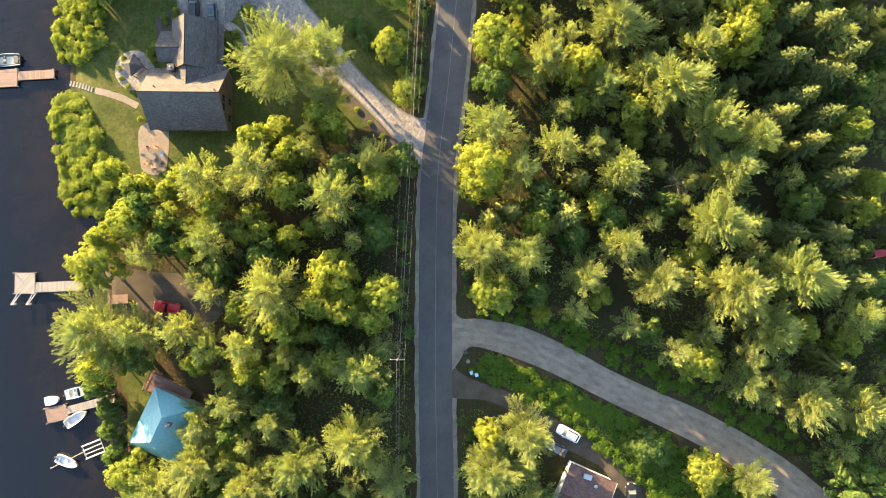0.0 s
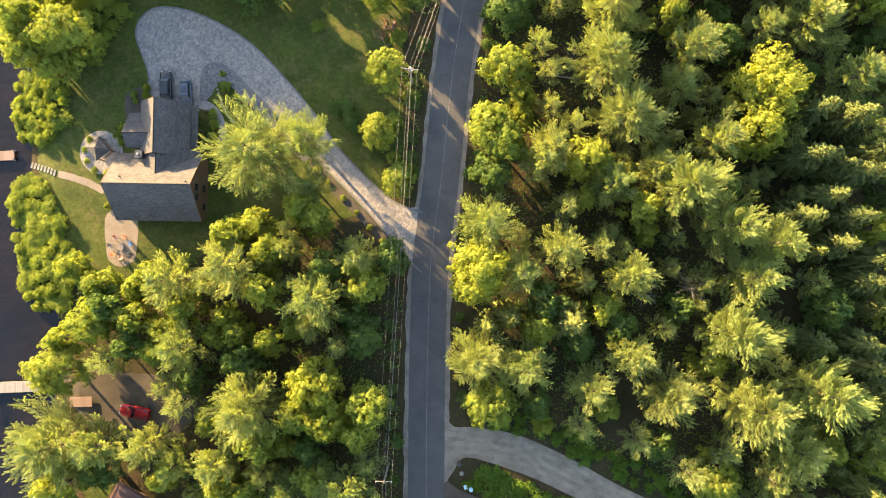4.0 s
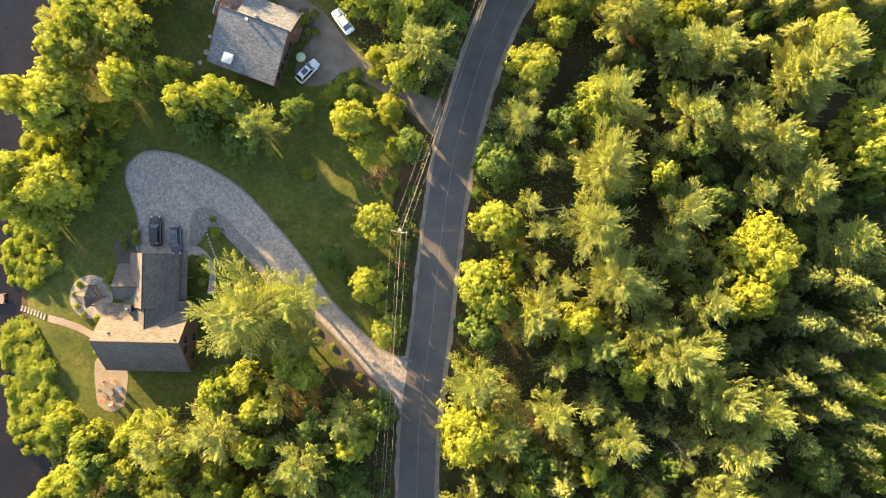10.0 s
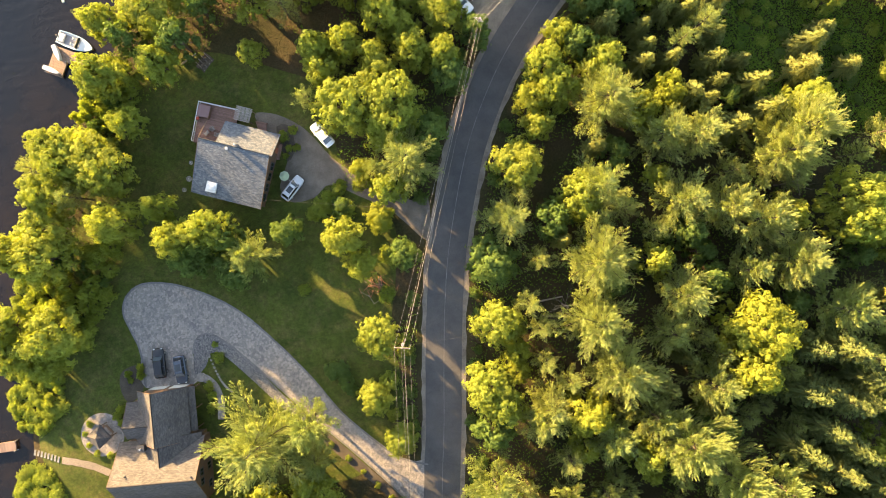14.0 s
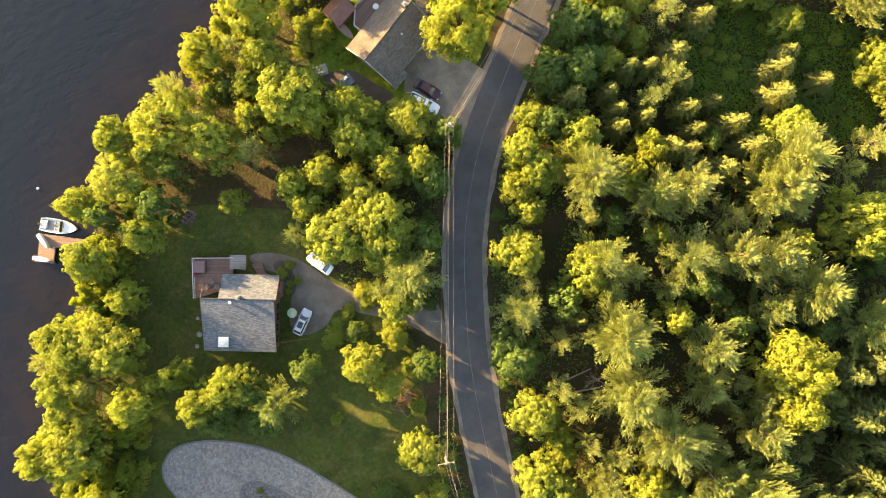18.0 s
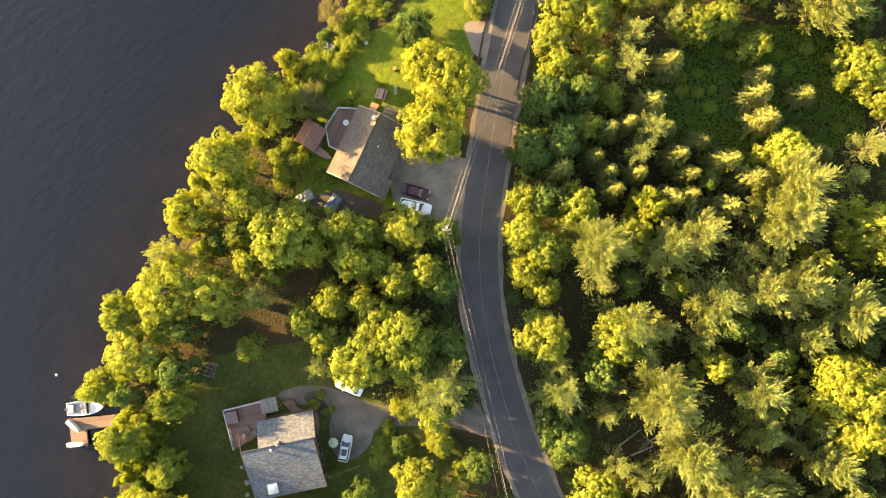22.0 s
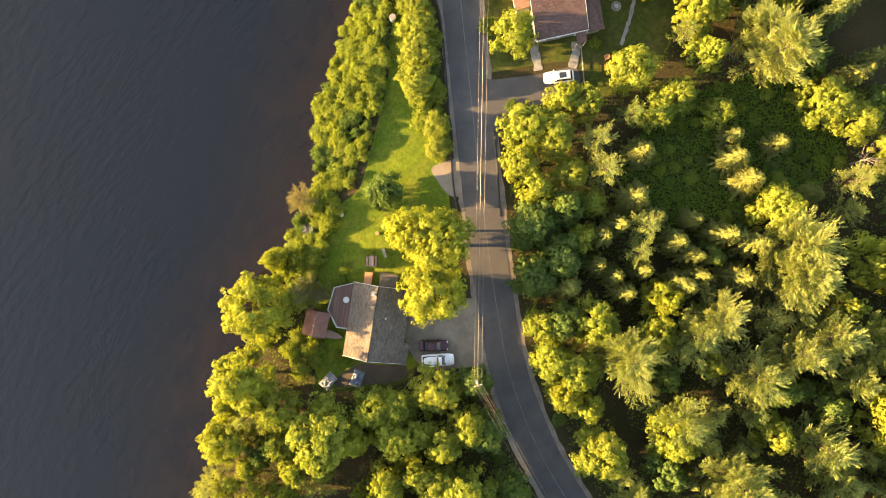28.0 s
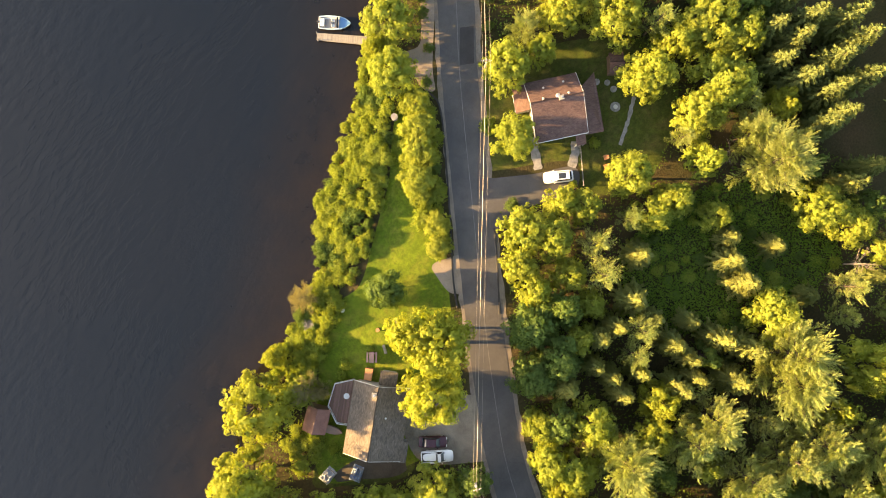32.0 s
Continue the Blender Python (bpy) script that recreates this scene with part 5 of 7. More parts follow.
# side porch roof along the east of the wing
roof_plane("porch_roof", [(5.95, 6.4, 3.2), (5.95, 13.8, 3.2), (4.6, 13.8, 3.7), (4.6, 6.4, 3.7)], M_SH_GREY, h1)
for py in (6.7, 10.0, 13.5):
    box_part("porch_post", (5.7, py, 1.35), (0.14, 0.14, 2.9), M_SIDING, h1)

# gazebo
gzb = thing("gazebo", "small square gazebo with hipped grey shingle roof", "gazebo", (-57.1, 34.9, gz(-57.1, 34.9) + 0.04), radians(38))
for i in range(4):
    a, b = radians(90 * i + 45), radians(90 * i + 135)
    ra = 2.15
    p0, p1 = (ra * math.cos(a), ra * math.sin(a), 2.3), (ra * math.cos(b), ra * math.sin(b), 2.3)
    roof_plane("roof", [p0, p1, (0, 0, 3.5)], M_SH_GREY, gzb, 0.08)
    box_part("post", (1.75 * math.cos(a), 1.75 * math.sin(a), 1.15), (0.14, 0.14, 2.3), M_SIDING, gzb)
    m = (a + b) / 2
    if i != 1:
        box_part("bench", (1.05 * math.cos(m), 1.05 * math.sin(m), 0.42), (1.9, 0.4, 0.07), M_SIDING, gzb, m + math.pi / 2)
bm = bmesh.new()
tube(bm, (0, 0, 3.4), (0, 0, 3.75), 0.1, 0.02)
part("finial", bm, M_DARK, gzb)

# blue-grey shingled house
h2 = thing("house", "house with broad blue-grey shingle roof and skylight", "house", (-28.5, 80.4, gz(-28.5, 80.4)), radians(-19.5))
gable(h2, -5.9, 5.9, 0, -8.8, 3.9, 6.3, 3.9, 4.3, M_SH_BLUE, M_SIDING, 0.45, -3.0, 6.3)
sk = box_part("skylight", (-2.6, -7.2, 4.55), (1.75, 1.75, 0.35), M_WHITE, h2, 0, 0.92, 0.03, "white domed skylight")
bm = bmesh.new()
bmesh.ops.create_uvsphere(bm, u_segments=14, v_segments=8, radius=0.75, matrix=Matrix.Translation((-2.6, -7.2, 4.68)) @ Matrix.Diagonal((1, 1, 0.35, 1)))
part("dome", bm, M_WHITE, sk)
roof_vent(h2, -1.0, -0.6, 6.25, 0.5)
chimney(h2, 0.3, 0.3, 5.6, 6.8, 0.5, M_BRICK)
for wy in (-6.8, -5.0, -3.2, -1.4):
    window_part(h2, 5.47, wy, 1.9, 1.3, 1.5, math.pi / 2, M_DARK)
for wx in (-4, -1.5, 1.5, 4):
    window_part(h2, wx, -8.37, 1.9, 1.3, 1.2, 0, M_DARK)
door_part(h2, 5.5, 1.4, math.pi / 2, M_RUST)
deck2 = deck("deck", "red-brown board deck with railing behind the grey-roofed house", [(-36.9, 82.8), (-35.0, 89.4), (-28.6, 87.4), (-30.3, 82.6)], 1.1, radians(-19.5), M_DECK,
             [(-36.8, 82.9), (-34.9, 89.3), (-28.7, 87.3)], M_WHITE)
deck("side_deck", "low brown entrance deck beside the drive", [(-26.1, 85.3), (-24.3, 84.8), (-24.5, 83.5), (-23.1, 81.4), (-22.0, 80.9), (-22.8, 78.5), (-24.2, 78.4), (-25.0, 80.2)], 0.6, radians(-19.5), M_DECK)
tub = thing("hot_tub", "square hot tub with brown cover on the deck", "hot tub", (-34.3, 87.6, gz(-33, 86) + 1.12), radians(-19.5))
box_part("tub", (0, 0, 0.4), (2.0, 2.0, 0.8), M_SIDING, tub, 0, 1, 0.06)
box_part("cover", (0, 0, 0.85), (2.06, 2.06, 0.12), paint("brown_vinyl", (0.16, 0.09, 0.085), 0.6), tub, 0, 0.98, 0.04)
patch("oval_bed", [(-22.8, 84.1), (-21.0, 84.3), (-20.0, 82.0), (-20.3, 79.2), (-21.5, 78.1), (-22.4, 80.9)], M_DIRT, 0.034, "mulched oval bed beside the entrance deck", "planting bed", 0.8)
perg = thing("pergola", "slatted timber pergola over the deck end", "pergola", (-27.5, 86.2, gz(-27.5, 86.2)), radians(-19.5))
for px_, py_ in ((-1.1, -0.9), (1.1, -0.9), (-1.1, 0.9), (1.1, 0.9)):
    box_part("post", (px_, py_, 1.4), (0.12, 0.12, 3.0), M_SIDING, perg)
for i in range(14):
    box_part("slat", (0, -1.1 + i * 0.17, 2.92), (2.7, 0.11, 0.06), M_DECK_PALE, perg)

# weathered gable house by the lake
h3 = thing("house", "house with weathered grey-brown shingle gable roof", "house", (8.1, 113.5, gz(8.1, 113.5)), radians(33.1))
gable(h3, -6.1, 5.9, 0, -5.1, 4.3, 5.5, 3.0, 3.1, M_SH_WEATHER, M_SIDING_G)
roof_plane("lean_to_roof", [(-6.3, -6.0, 2.6), (-2.8, -6.0, 2.6), (-2.8, -5.0, 3.0), (-6.3, -5.0, 3.0)], M_SH_WEATHER, h3)
prism_walls([(-5.8, -5.7, 2.5), (-3.1, -5.7, 2.5), (-3.1, -4.6, 2.7), (-5.8, -4.6, 2.7)], h3, M_SIDING_G)
roof_plane("porch_roof", [(5.7, -2.6, 2.9), (8.0, -2.6, 2.7), (8.0, 0.3, 2.7), (5.7, 0.3, 2.9)], M_SH_WEATHER, h3)
prism_walls([(5.4, -2.3, 2.6), (7.7, -2.3, 2.5), (7.7, 0.0, 2.5), (5.4, 0.0, 2.6)], h3, M_SIDING_G)
chimney(h3, 4.7, 0.5, 5.0, 6.2, 0.6, M_BRICK)
roof_vent(h3, 1.0, -1.8, 4.7, 0.3)
for wx in (-3.5, 0, 3.5):
    window_part(h3, wx, -4.68, 1.6, 1.3, 1.1, 0)
    window_part(h3, wx, 3.88, 1.6, 1.6, 1.2, math.pi)
door_part(h3, 2.0, -4.7, 0, M_WHITE)
deck("deck", "dark red-brown deck with white railing on the lake side", [(10.2, 120.4), (7.6, 122.2), (4.2, 120.6), (3.0, 117.6), (4.2, 115.8)], 0.9, radians(33.1), M_DECK,
     [(10.2, 120.4), (7.6, 122.2), (4.2, 120.6), (3.0, 117.6), (4.2, 115.8)], M_WHITE)
tab = thing("deck_table", "small white round table on the deck", "table", (7.4, 119.4, gz(5.8, 119.3) + 0.93))
bm = bmesh.new()
tube(bm, (0, 0, 0.68), (0, 0, 0.72), 0.5, seg=14)
part("tabletop", bm, M_WHITE, tab)
bm = bmesh.new()
tube(bm, (0, 0, 0), (0, 0, 0.7), 0.05)
part("leg", bm, M_WHITE, tab)
M_REDROOF = surface("red_brown_metal_roof", (0.13, 0.058, 0.045), (0.20, 0.095, 0.070), 0.8, 0.6, 9, 0.004)
shed3 = thing("boat_shed", "small shed with red-brown metal gable roof beside the lake house", "shed", (1.4, 120.5, gz(1.4, 120.5)), radians(29))
gable(shed3, -2.1, 2.1, 0, -1.95, 1.95, 3.9, 2.6, 2.6, M_REDROOF, M_SIDING, 0.2, trim=False)
door_part(shed3, -1.92, 0, -math.pi / 2, M_SIDING)

# brown-roofed house across the road
h4 = thing("house", "bungalow with brown shingle roof and white trim", "house", (66.0, 126.5, 0), radians(-36))
gable(h4, -4.3, 4.3, 0, -6.1, 3.8, 5.4, 3.2, 3.2, M_SH_BROWN, M_SIDING_G)
roof_plane("wing_roof", [(4.2, -6.4, 2.9), (7.0, -6.4, 2.6), (7.4, 3.4, 2.6), (4.2, 1.0, 4.3)], M_SH_BROWN, h4)
prism_walls([(3.6, -5.9, 2.5), (6.6, -5.9, 2.3), (6.9, 2.6, 2.3), (3.6, 0.8, 2.5)], h4, M_SIDING_G)
roof_plane("west_roof", [(-6.3, 3.6, 2.7), (-6.5, -0.6, 2.7), (-4.2, -0.6, 3.6), (-4.2, 3.6, 3.4)], M_SH_BROWN, h4)
prism_walls([(-6.0, 3.3, 2.4), (-6.1, -0.3, 2.4), (-3.9, -0.3, 2.7), (-3.9, 3.3, 2.7)], h4, M_WHITE)
roof_plane("porch_roof", [(2.2, -7.8, 2.5), (3.8, -7.8, 2.5), (3.8, -5.9, 3.2), (2.2, -5.9, 3.2)], M_SH_BROWN, h4)
for px_ in (2.3, 3.7):
    box_part("porch_post", (px_, -7.6, 1.2), (0.14, 0.14, 2.5), M_WHITE, h4)
for vx, vy, vz, s in ((0.2, 0.3, 5.3, 0.7), (-2.2, 0.3, 5.3, 0.4), (2.0, 0.4, 5.2, 0.4), (1.8, 2.6, 3.9, 0.35), (-1.6, 2.2, 4.2, 0.3)):
    roof_vent(h4, vx, vy, vz, s)
chimney(h4, 0.6, -0.2, 5.0, 6.0, 0.6, M_BRICK)
for wx in (-3, -0.6):
    window_part(h4, wx, -5.68, 1.6, 1.4, 1.1, 0)
door_part(h4, 3.0, -5.7, 0, M_WHITE)
box_part("gutter", (0, -6.14, 3.1), (8.6, 0.12, 0.12), M_WHITE, h4)
shed4 = thing("garden_shed", "small dark brown garden shed on grass", "shed", (77.8, 123.2, 0), radians(-46))
gable(shed4, -1.2, 1.2, 0, -1.7, 1.7, 2.7, 2.0, 2.0, M_SH_BROWN, M_SIDING, 0.15, trim=False)

# teal metal-roofed cottage
h5 = thing("cottage", "lakeside cottage with teal metal hip roof", "cottage", (-50.3, -30.7, gz(-50.3, -30.7)), radians(65))
a5, b5, r5, ze, zr5 = 5.6, 4.7, 2.4, 3.4, 6.6
for nm, pts in (("roof", [(-a5, -b5, ze), (a5, -b5, ze), (r5, 0.3, zr5), (-r5, 0.3, zr5)]), ("roof", [(a5, b5, ze), (-a5, b5, ze), (-r5, 0.3, zr5), (r5, 0.3, zr5)]),
                ("roof", [(a5, -b5, ze), (a5, b5, ze), (r5, 0.3, zr5)]), ("roof", [(-a5, b5, ze), (-a5, -b5, ze), (-r5, 0.3, zr5)])):
    roof_plane(nm, pts, M_TEAL, h5, 0.1)
for i in range(18):
    x = -a5 + 0.4 + i * 0.62
    for sgn in (-1, 1):
        f = min(1.0, (a5 - abs(x)) / (a5 - r5)) * 0.97
        rod("roof_seam", (x, sgn * b5, ze + 0.03), (x, sgn * b5 + (0.3 - sgn * b5) * f, ze + (zr5 - ze) * f + 0.03), 0.025, M_TEAL, h5, "", 4)
prism_walls([(-a5 + 0.5, -b5 + 0.5, 3.35), (a5 - 0.5, -b5 + 0.5, 3.35), (a5 - 0.5, b5 - 0.5, 3.35), (-a5 + 0.5, b5 - 0.5, 3.35)], h5, M_SIDING_G)
chimney(h5, 1.6, -1.2, 4.8, 6.9, 0.7, M_BRICK)
box_part("air_conditioner", (-1.0, b5 + 0.2, 0.5), (0.9, 0.5, 0.8), M_WHITE, h5, 0, 1, 0.04)
roof_vent(h5, -3.4, -0.6, 5.4, 0.5)
for wx in (-3, 0, 3):
    window_part(h5, wx, b5 - 0.48, 1.6, 1.3, 1.1, math.pi)
deck("deck", "brown deck beside the teal-roofed cottage", [(-55.4, -24.8), (-53.8, -21.3), (-46.4, -25.2), (-47.6, -27.4)], 0.8, radians(-26), M_DECK,
     [(-55.4, -24.8), (-53.8, -21.3), (-46.4, -25.2)], M_DECK)

# brown low roof beside the dirt drive
h6 = thing("house", "low house with dark brown roof and white fascia", "house", (24.7, -43.2, 0), radians(-24))
gable(h6, -4.5, 4.5, -0.5, -5.4, 5.0, 4.2, 3.3, 3.3, M_SH_BROWN, M_WHITE)
roof_vent(h6, 1.0, 3.0, 3.7, 0.6)
box_part("roof_hatch", (-0.9, 3.9, 3.65), (1.6, 0.9, 0.4), M_METAL, h6, 0.1, 0.9, 0.03)
for wx in (-2.5, 1.5):
    window_part(h6, wx, 4.58, 1.6, 1.3, 1.1, math.pi)

# ---- vehicles ----
M_TYRE = paint("tyre_rubber", (0.02, 0.02, 0.02), 0.85)
M_RIM = paint("wheel_rim", (0.45, 0.45, 0.46), 0.35, 0.8)
M_LAMP_R = paint("red_lamp", (0.35, 0.02, 0.02), 0.3)
M_LAMP_W = paint("clear_lamp", (0.75, 0.75, 0.72), 0.2)
M_CAR_GLASS = paint("car_glass", (0.020, 0.026, 0.032), 0.04)
M_CAR_GLASS.node_tree.nodes["Principled BSDF"].inputs["Specular IOR Level"].default_value = 1.0
# Windscreen glass: a pale sky reflection is put into its base colour.
M_SCREEN = paint("sky_pale_windscreen", (0.085, 0.105, 0.118), 0.03)
M_SCREEN.node_tree.nodes["Principled BSDF"].inputs["Specular IOR Level"].default_value = 1.0
CAR_PAINT = {"black": (0.012, 0.013, 0.016), "slate": (0.05, 0.065, 0.09), "silver": (0.42, 0.44, 0.46), "white": (0.75, 0.75, 0.74),
             "maroon": (0.045, 0.012, 0.018), "red": (0.30, 0.010, 0.014)}
CAR_MATS = {k: paint("car_paint_" + k, v, 0.22, 0.1, 0.04) for k, v in CAR_PAINT.items()}


def loft(bm, rings):
    """Skins closed rings of equal count, capping both ends."""
    vs = [[bm.verts.new(p) for p in r] for r in rings]
    n = len(rings[0])
    for a, b in zip(vs, vs[1:]):
        for i in range(n):
            bm.faces.new((a[i], a[(i + 1) % n], b[(i + 1) % n], b[i]))
    bm.faces.new(vs[0][::-1])
    bm.faces.new(vs[-1])
    bmesh.ops.recalc_face_normals(bm, faces=bm.faces)


def hull_section(x, w, z0, z1, tuck=0.85):
    """A rounded car cross-section at x, half width w."""
    return [(x, -w * tuck, z0), (x, w * tuck, z0), (x, w, z0 + 0.25), (x, w, z0 + (z1 - z0) * 0.65), (x, w * 0.86, z1), (x, 0, z1 + 0.04), (x, -w * 0.86, z1), (x, -w, z0 + (z1 - z0) * 0.65), (x, -w, z0 + 0.25)]


def car(name, label, col, x, y, heading, style="suv", length=4.7, width=1.88, rails=False, panel=False):
    """A car on its wheels, nose along its heading."""
    root = thing(name, label, "pickup truck" if style == "pickup" else "car", (x, y, gz(x, y) + 0.04), heading)
    mt, h, w = CAR_MATS[col], length / 2, width / 2
    hood = 0.98 if style != "sedan" else 0.86
    bm = bmesh.new()
    loft(bm, [hull_section(-h, w * 0.80, 0.42, hood - 0.16), hull_section(-h + 0.12, w * 0.93, 0.30, hood), hull_section(-h * 0.5, w, 0.26, hood + 0.02),
              hull_section(0, w, 0.26, hood + 0.02), hull_section(h * 0.45, w, 0.26, hood), hull_section(h - 0.35, w * 0.94, 0.28, hood - 0.12), hull_section(h, w * 0.72, 0.40, hood - 0.30)])
    bmesh.ops.scale(bm, vec=(1.02, 1.07, 1.04), verts=bm.verts)
    body = part("body", bm, mt, root)
    body.data.polygons.foreach_set("use_smooth", [True] * len(body.data.polygons))
    rounding = body.modifiers.new("rounding", 'SUBSURF')
    rounding.levels = rounding.render_levels = 2
    top = 1.68 if style == "suv" else (1.46 if style == "sedan" else 1.78)
    if style == "pickup":
        c0, c1, f0, f1 = -0.2, h * 0.42, 0.15, h * 0.22
    else:
        c0, c1, f0, f1 = -h + 0.25, h * 0.46, -h + 0.75, h * 0.20
        if style == "sedan":
            c0, f0 = -h + 0.55, -h + 1.35
    bm = bmesh.new()
    lo = [(c0, -w * .84), (c0, w * .84), (c1, w * .84), (c1, -w * .84)]
    hi = [(f0, -w * .66), (f0, w * .66), (f1, w * .66), (f1, -w * .66)]
    loft(bm, [[(a, b, hood - 0.02) for a, b in lo], [(a, b, top - 0.06) for a, b in hi]])
    part("glasshouse", bm, M_CAR_GLASS, root, "dark tinted car windows")
    for nm_, xa, xb in (("windscreen", c1, f1), ("rear_window", c0, f0)):
        out_ = 0.03 if xa > xb else -0.03
        bm = bmesh.new()
        loft(bm, [[(xa * 0.9 + xb * 0.1 + o, -w * .76, hood + 0.06), (xa * 0.9 + xb * 0.1 + o, w * .76, hood + 0.06), (xa * 0.1 + xb * 0.9 + o, w * .62, top - 0.12), (xa * 0.1 + xb * 0.9 + o, -w * .62, top - 0.12)] for o in (0.0, out_)])
        part(nm_, bm, M_SCREEN if nm_ == "windscreen" else M_CAR_GLASS, root)
    bm = bmesh.new()
    add_box(bm, ((f0 + f1) / 2, 0, top - 0.02), (f1 - f0 + 0.12, w * 1.40, 0.09), 0, 0.92, 0.03)
    roof = part("roof", bm, mt, root)
    if panel:
        box_part("sunroof", ((f0 + f1) / 2 + 0.1, 0, top + 0.03), ((f1 - f0) * 0.55, w * 0.95, 0.02), M_GLASS, roof, 0, 1, 0.005)
    if rails:
        for s in (-1, 1):
            rod("roof_rail", (f0 + 0.1, s * w * 0.62, top + 0.08), (f1 - 0.1, s * w * 0.62, top + 0.08), 0.03, M_METAL, roof)
    for s in (-1, 1):
        for xa, xb in (((c0, f0)), ((c1, f1))):
            rod("pillar", (xa, s * w * 0.83, hood), (xb, s * w * 0.66, top - 0.06), 0.045, mt, root, "", 5)
        mid = (c0 + c1) / 2
        rod("pillar", (mid, s * w * 0.845, hood), (mid, s * w * 0.665, top - 0.06), 0.04, M_DARK, root, "", 5)
        box_part("mirror", (c1 - 0.35, s * (w + 0.1), hood + 0.08), (0.16, 0.22, 0.14), mt, root, 0, 0.9, 0.03)
        box_part("headlight", (h - 0.16, s * w * 0.62, hood - 0.26), (0.22, 0.36, 0.14), M_LAMP_W, root, 0, 0.9, 0.03)
        box_part("tail_light", (-h + 0.05, s * w * 0.68, hood - 0.2), (0.10, 0.26, 0.2), M_LAMP_R, root, 0, 0.9, 0.02)
        for wx in (-h * 0.60, h * 0.62):
            bm = bmesh.new()
            tube(bm, (wx, s * (w - 0.22), 0.34), (wx, s * (w + 0.01), 0.34), 0.34, seg=18)
            wh = part("wheel", bm, M_TYRE, root)
            bm = bmesh.new()
            tube(bm, (wx, s * (w - 0.02), 0.34), (wx, s * (w + 0.02), 0.34), 0.21, seg=14)
            part("rim", bm, M_RIM, wh)
    if style == "pickup":
        b0, b1 = -h + 0.1, -0.25
        box_part("bed_floor", ((b0 + b1) / 2, 0, hood + 0.03), (b1 - b0, w * 1.6, 0.03), M_DARK, root)
        for s in (-1, 1):
            box_part("bed_side", ((b0 + b1) / 2, s * w * 0.9, hood + 0.16), (b1 - b0, 0.12, 0.32), mt, root, 0, 1, 0.03)
        box_part("tailgate", (b0, 0, hood + 0.16), (0.1, w * 1.75, 0.32), mt, root, 0, 1, 0.03)
    box_part("bumper", (h - 0.06, 0, 0.45), (0.16, w * 1.5, 0.22), M_DARK, root, 0, 1, 0.05)
    box_part("windscreen_wiper_cowl", (c1 + 0.05, 0, hood + 0.01), (0.14, w * 1.5, 0.04), M_DARK, root)
    return root


UP = radians(90)
car("car", "black sport utility car parked on pavers", "black", -46.57, 46.0, UP + 0.02, "suv", 5.1, 2.0)
car("car", "dark slate wagon with glass roof on pavers", "slate", -43.08, 44.55, UP + 3.2, "suv", 4.8, 1.9, False, True)
car("car", "silver hatchback with roof panel on the side drive", "silver", -20.9, 73.4, radians(47), "suv", 4.6, 1.8, True, True)
car("car", "white sedan parked on the sandy drive", "white", -15.0, 81.85, radians(126), "sedan", 4.7, 1.84)
car("car", "dark maroon sedan on the gravel pad", "maroon", 11.3, 103.7, radians(-48), "sedan", 4.7, 1.84)
car("pickup_truck", "white pickup truck on the gravel pad", "white", 10.0, 101.6, radians(-45), "pickup", 5.3, 1.95)
car("car", "white sport utility car with roof rails and sunroof", "white", 57.8, 117.7, radians(138), "suv", 4.9, 1.92, True, True)
car("car", "white compact sport utility car on the dirt drive", "white", 22.6, -32.4, radians(152), "suv", 4.4, 1.82, True)
car("car", "dark car half under a pine beside the drive", "slate", 20.2, -35.0, radians(152), "sedan", 4.5, 1.8)
car("car", "black car behind the brown-roofed house", "black", 34.1, -43.6, radians(92), "suv", 4.5, 1.82)
car("pickup_truck", "dark red pickup truck in the dirt yard", "red", -51.2, -9.6, radians(170), "pickup", 5.2, 1.95)
car("car", "red car among trees", "red", 79.4, 0.6, radians(10), "suv", 4.6, 1.85)

# ---- boats and docks ----
M_HULL = paint("white_gelcoat", (0.52, 0.53, 0.52), 0.3)
M_SEAT = paint("cream_vinyl", (0.55, 0.48, 0.36), 0.55)
M_BLUE = paint("blue_canvas", (0.05, 0.16, 0.32), 0.7)
M_PALEBLUE = paint("pale_blue_cover", (0.30, 0.46, 0.56), 0.7)
M_COCKPIT = paint("grey_cockpit_carpet", (0.16, 0.16, 0.17), 0.8)
M_ALU = paint("bare_aluminium", (0.50, 0.51, 0.52), 0.4, 0.7)


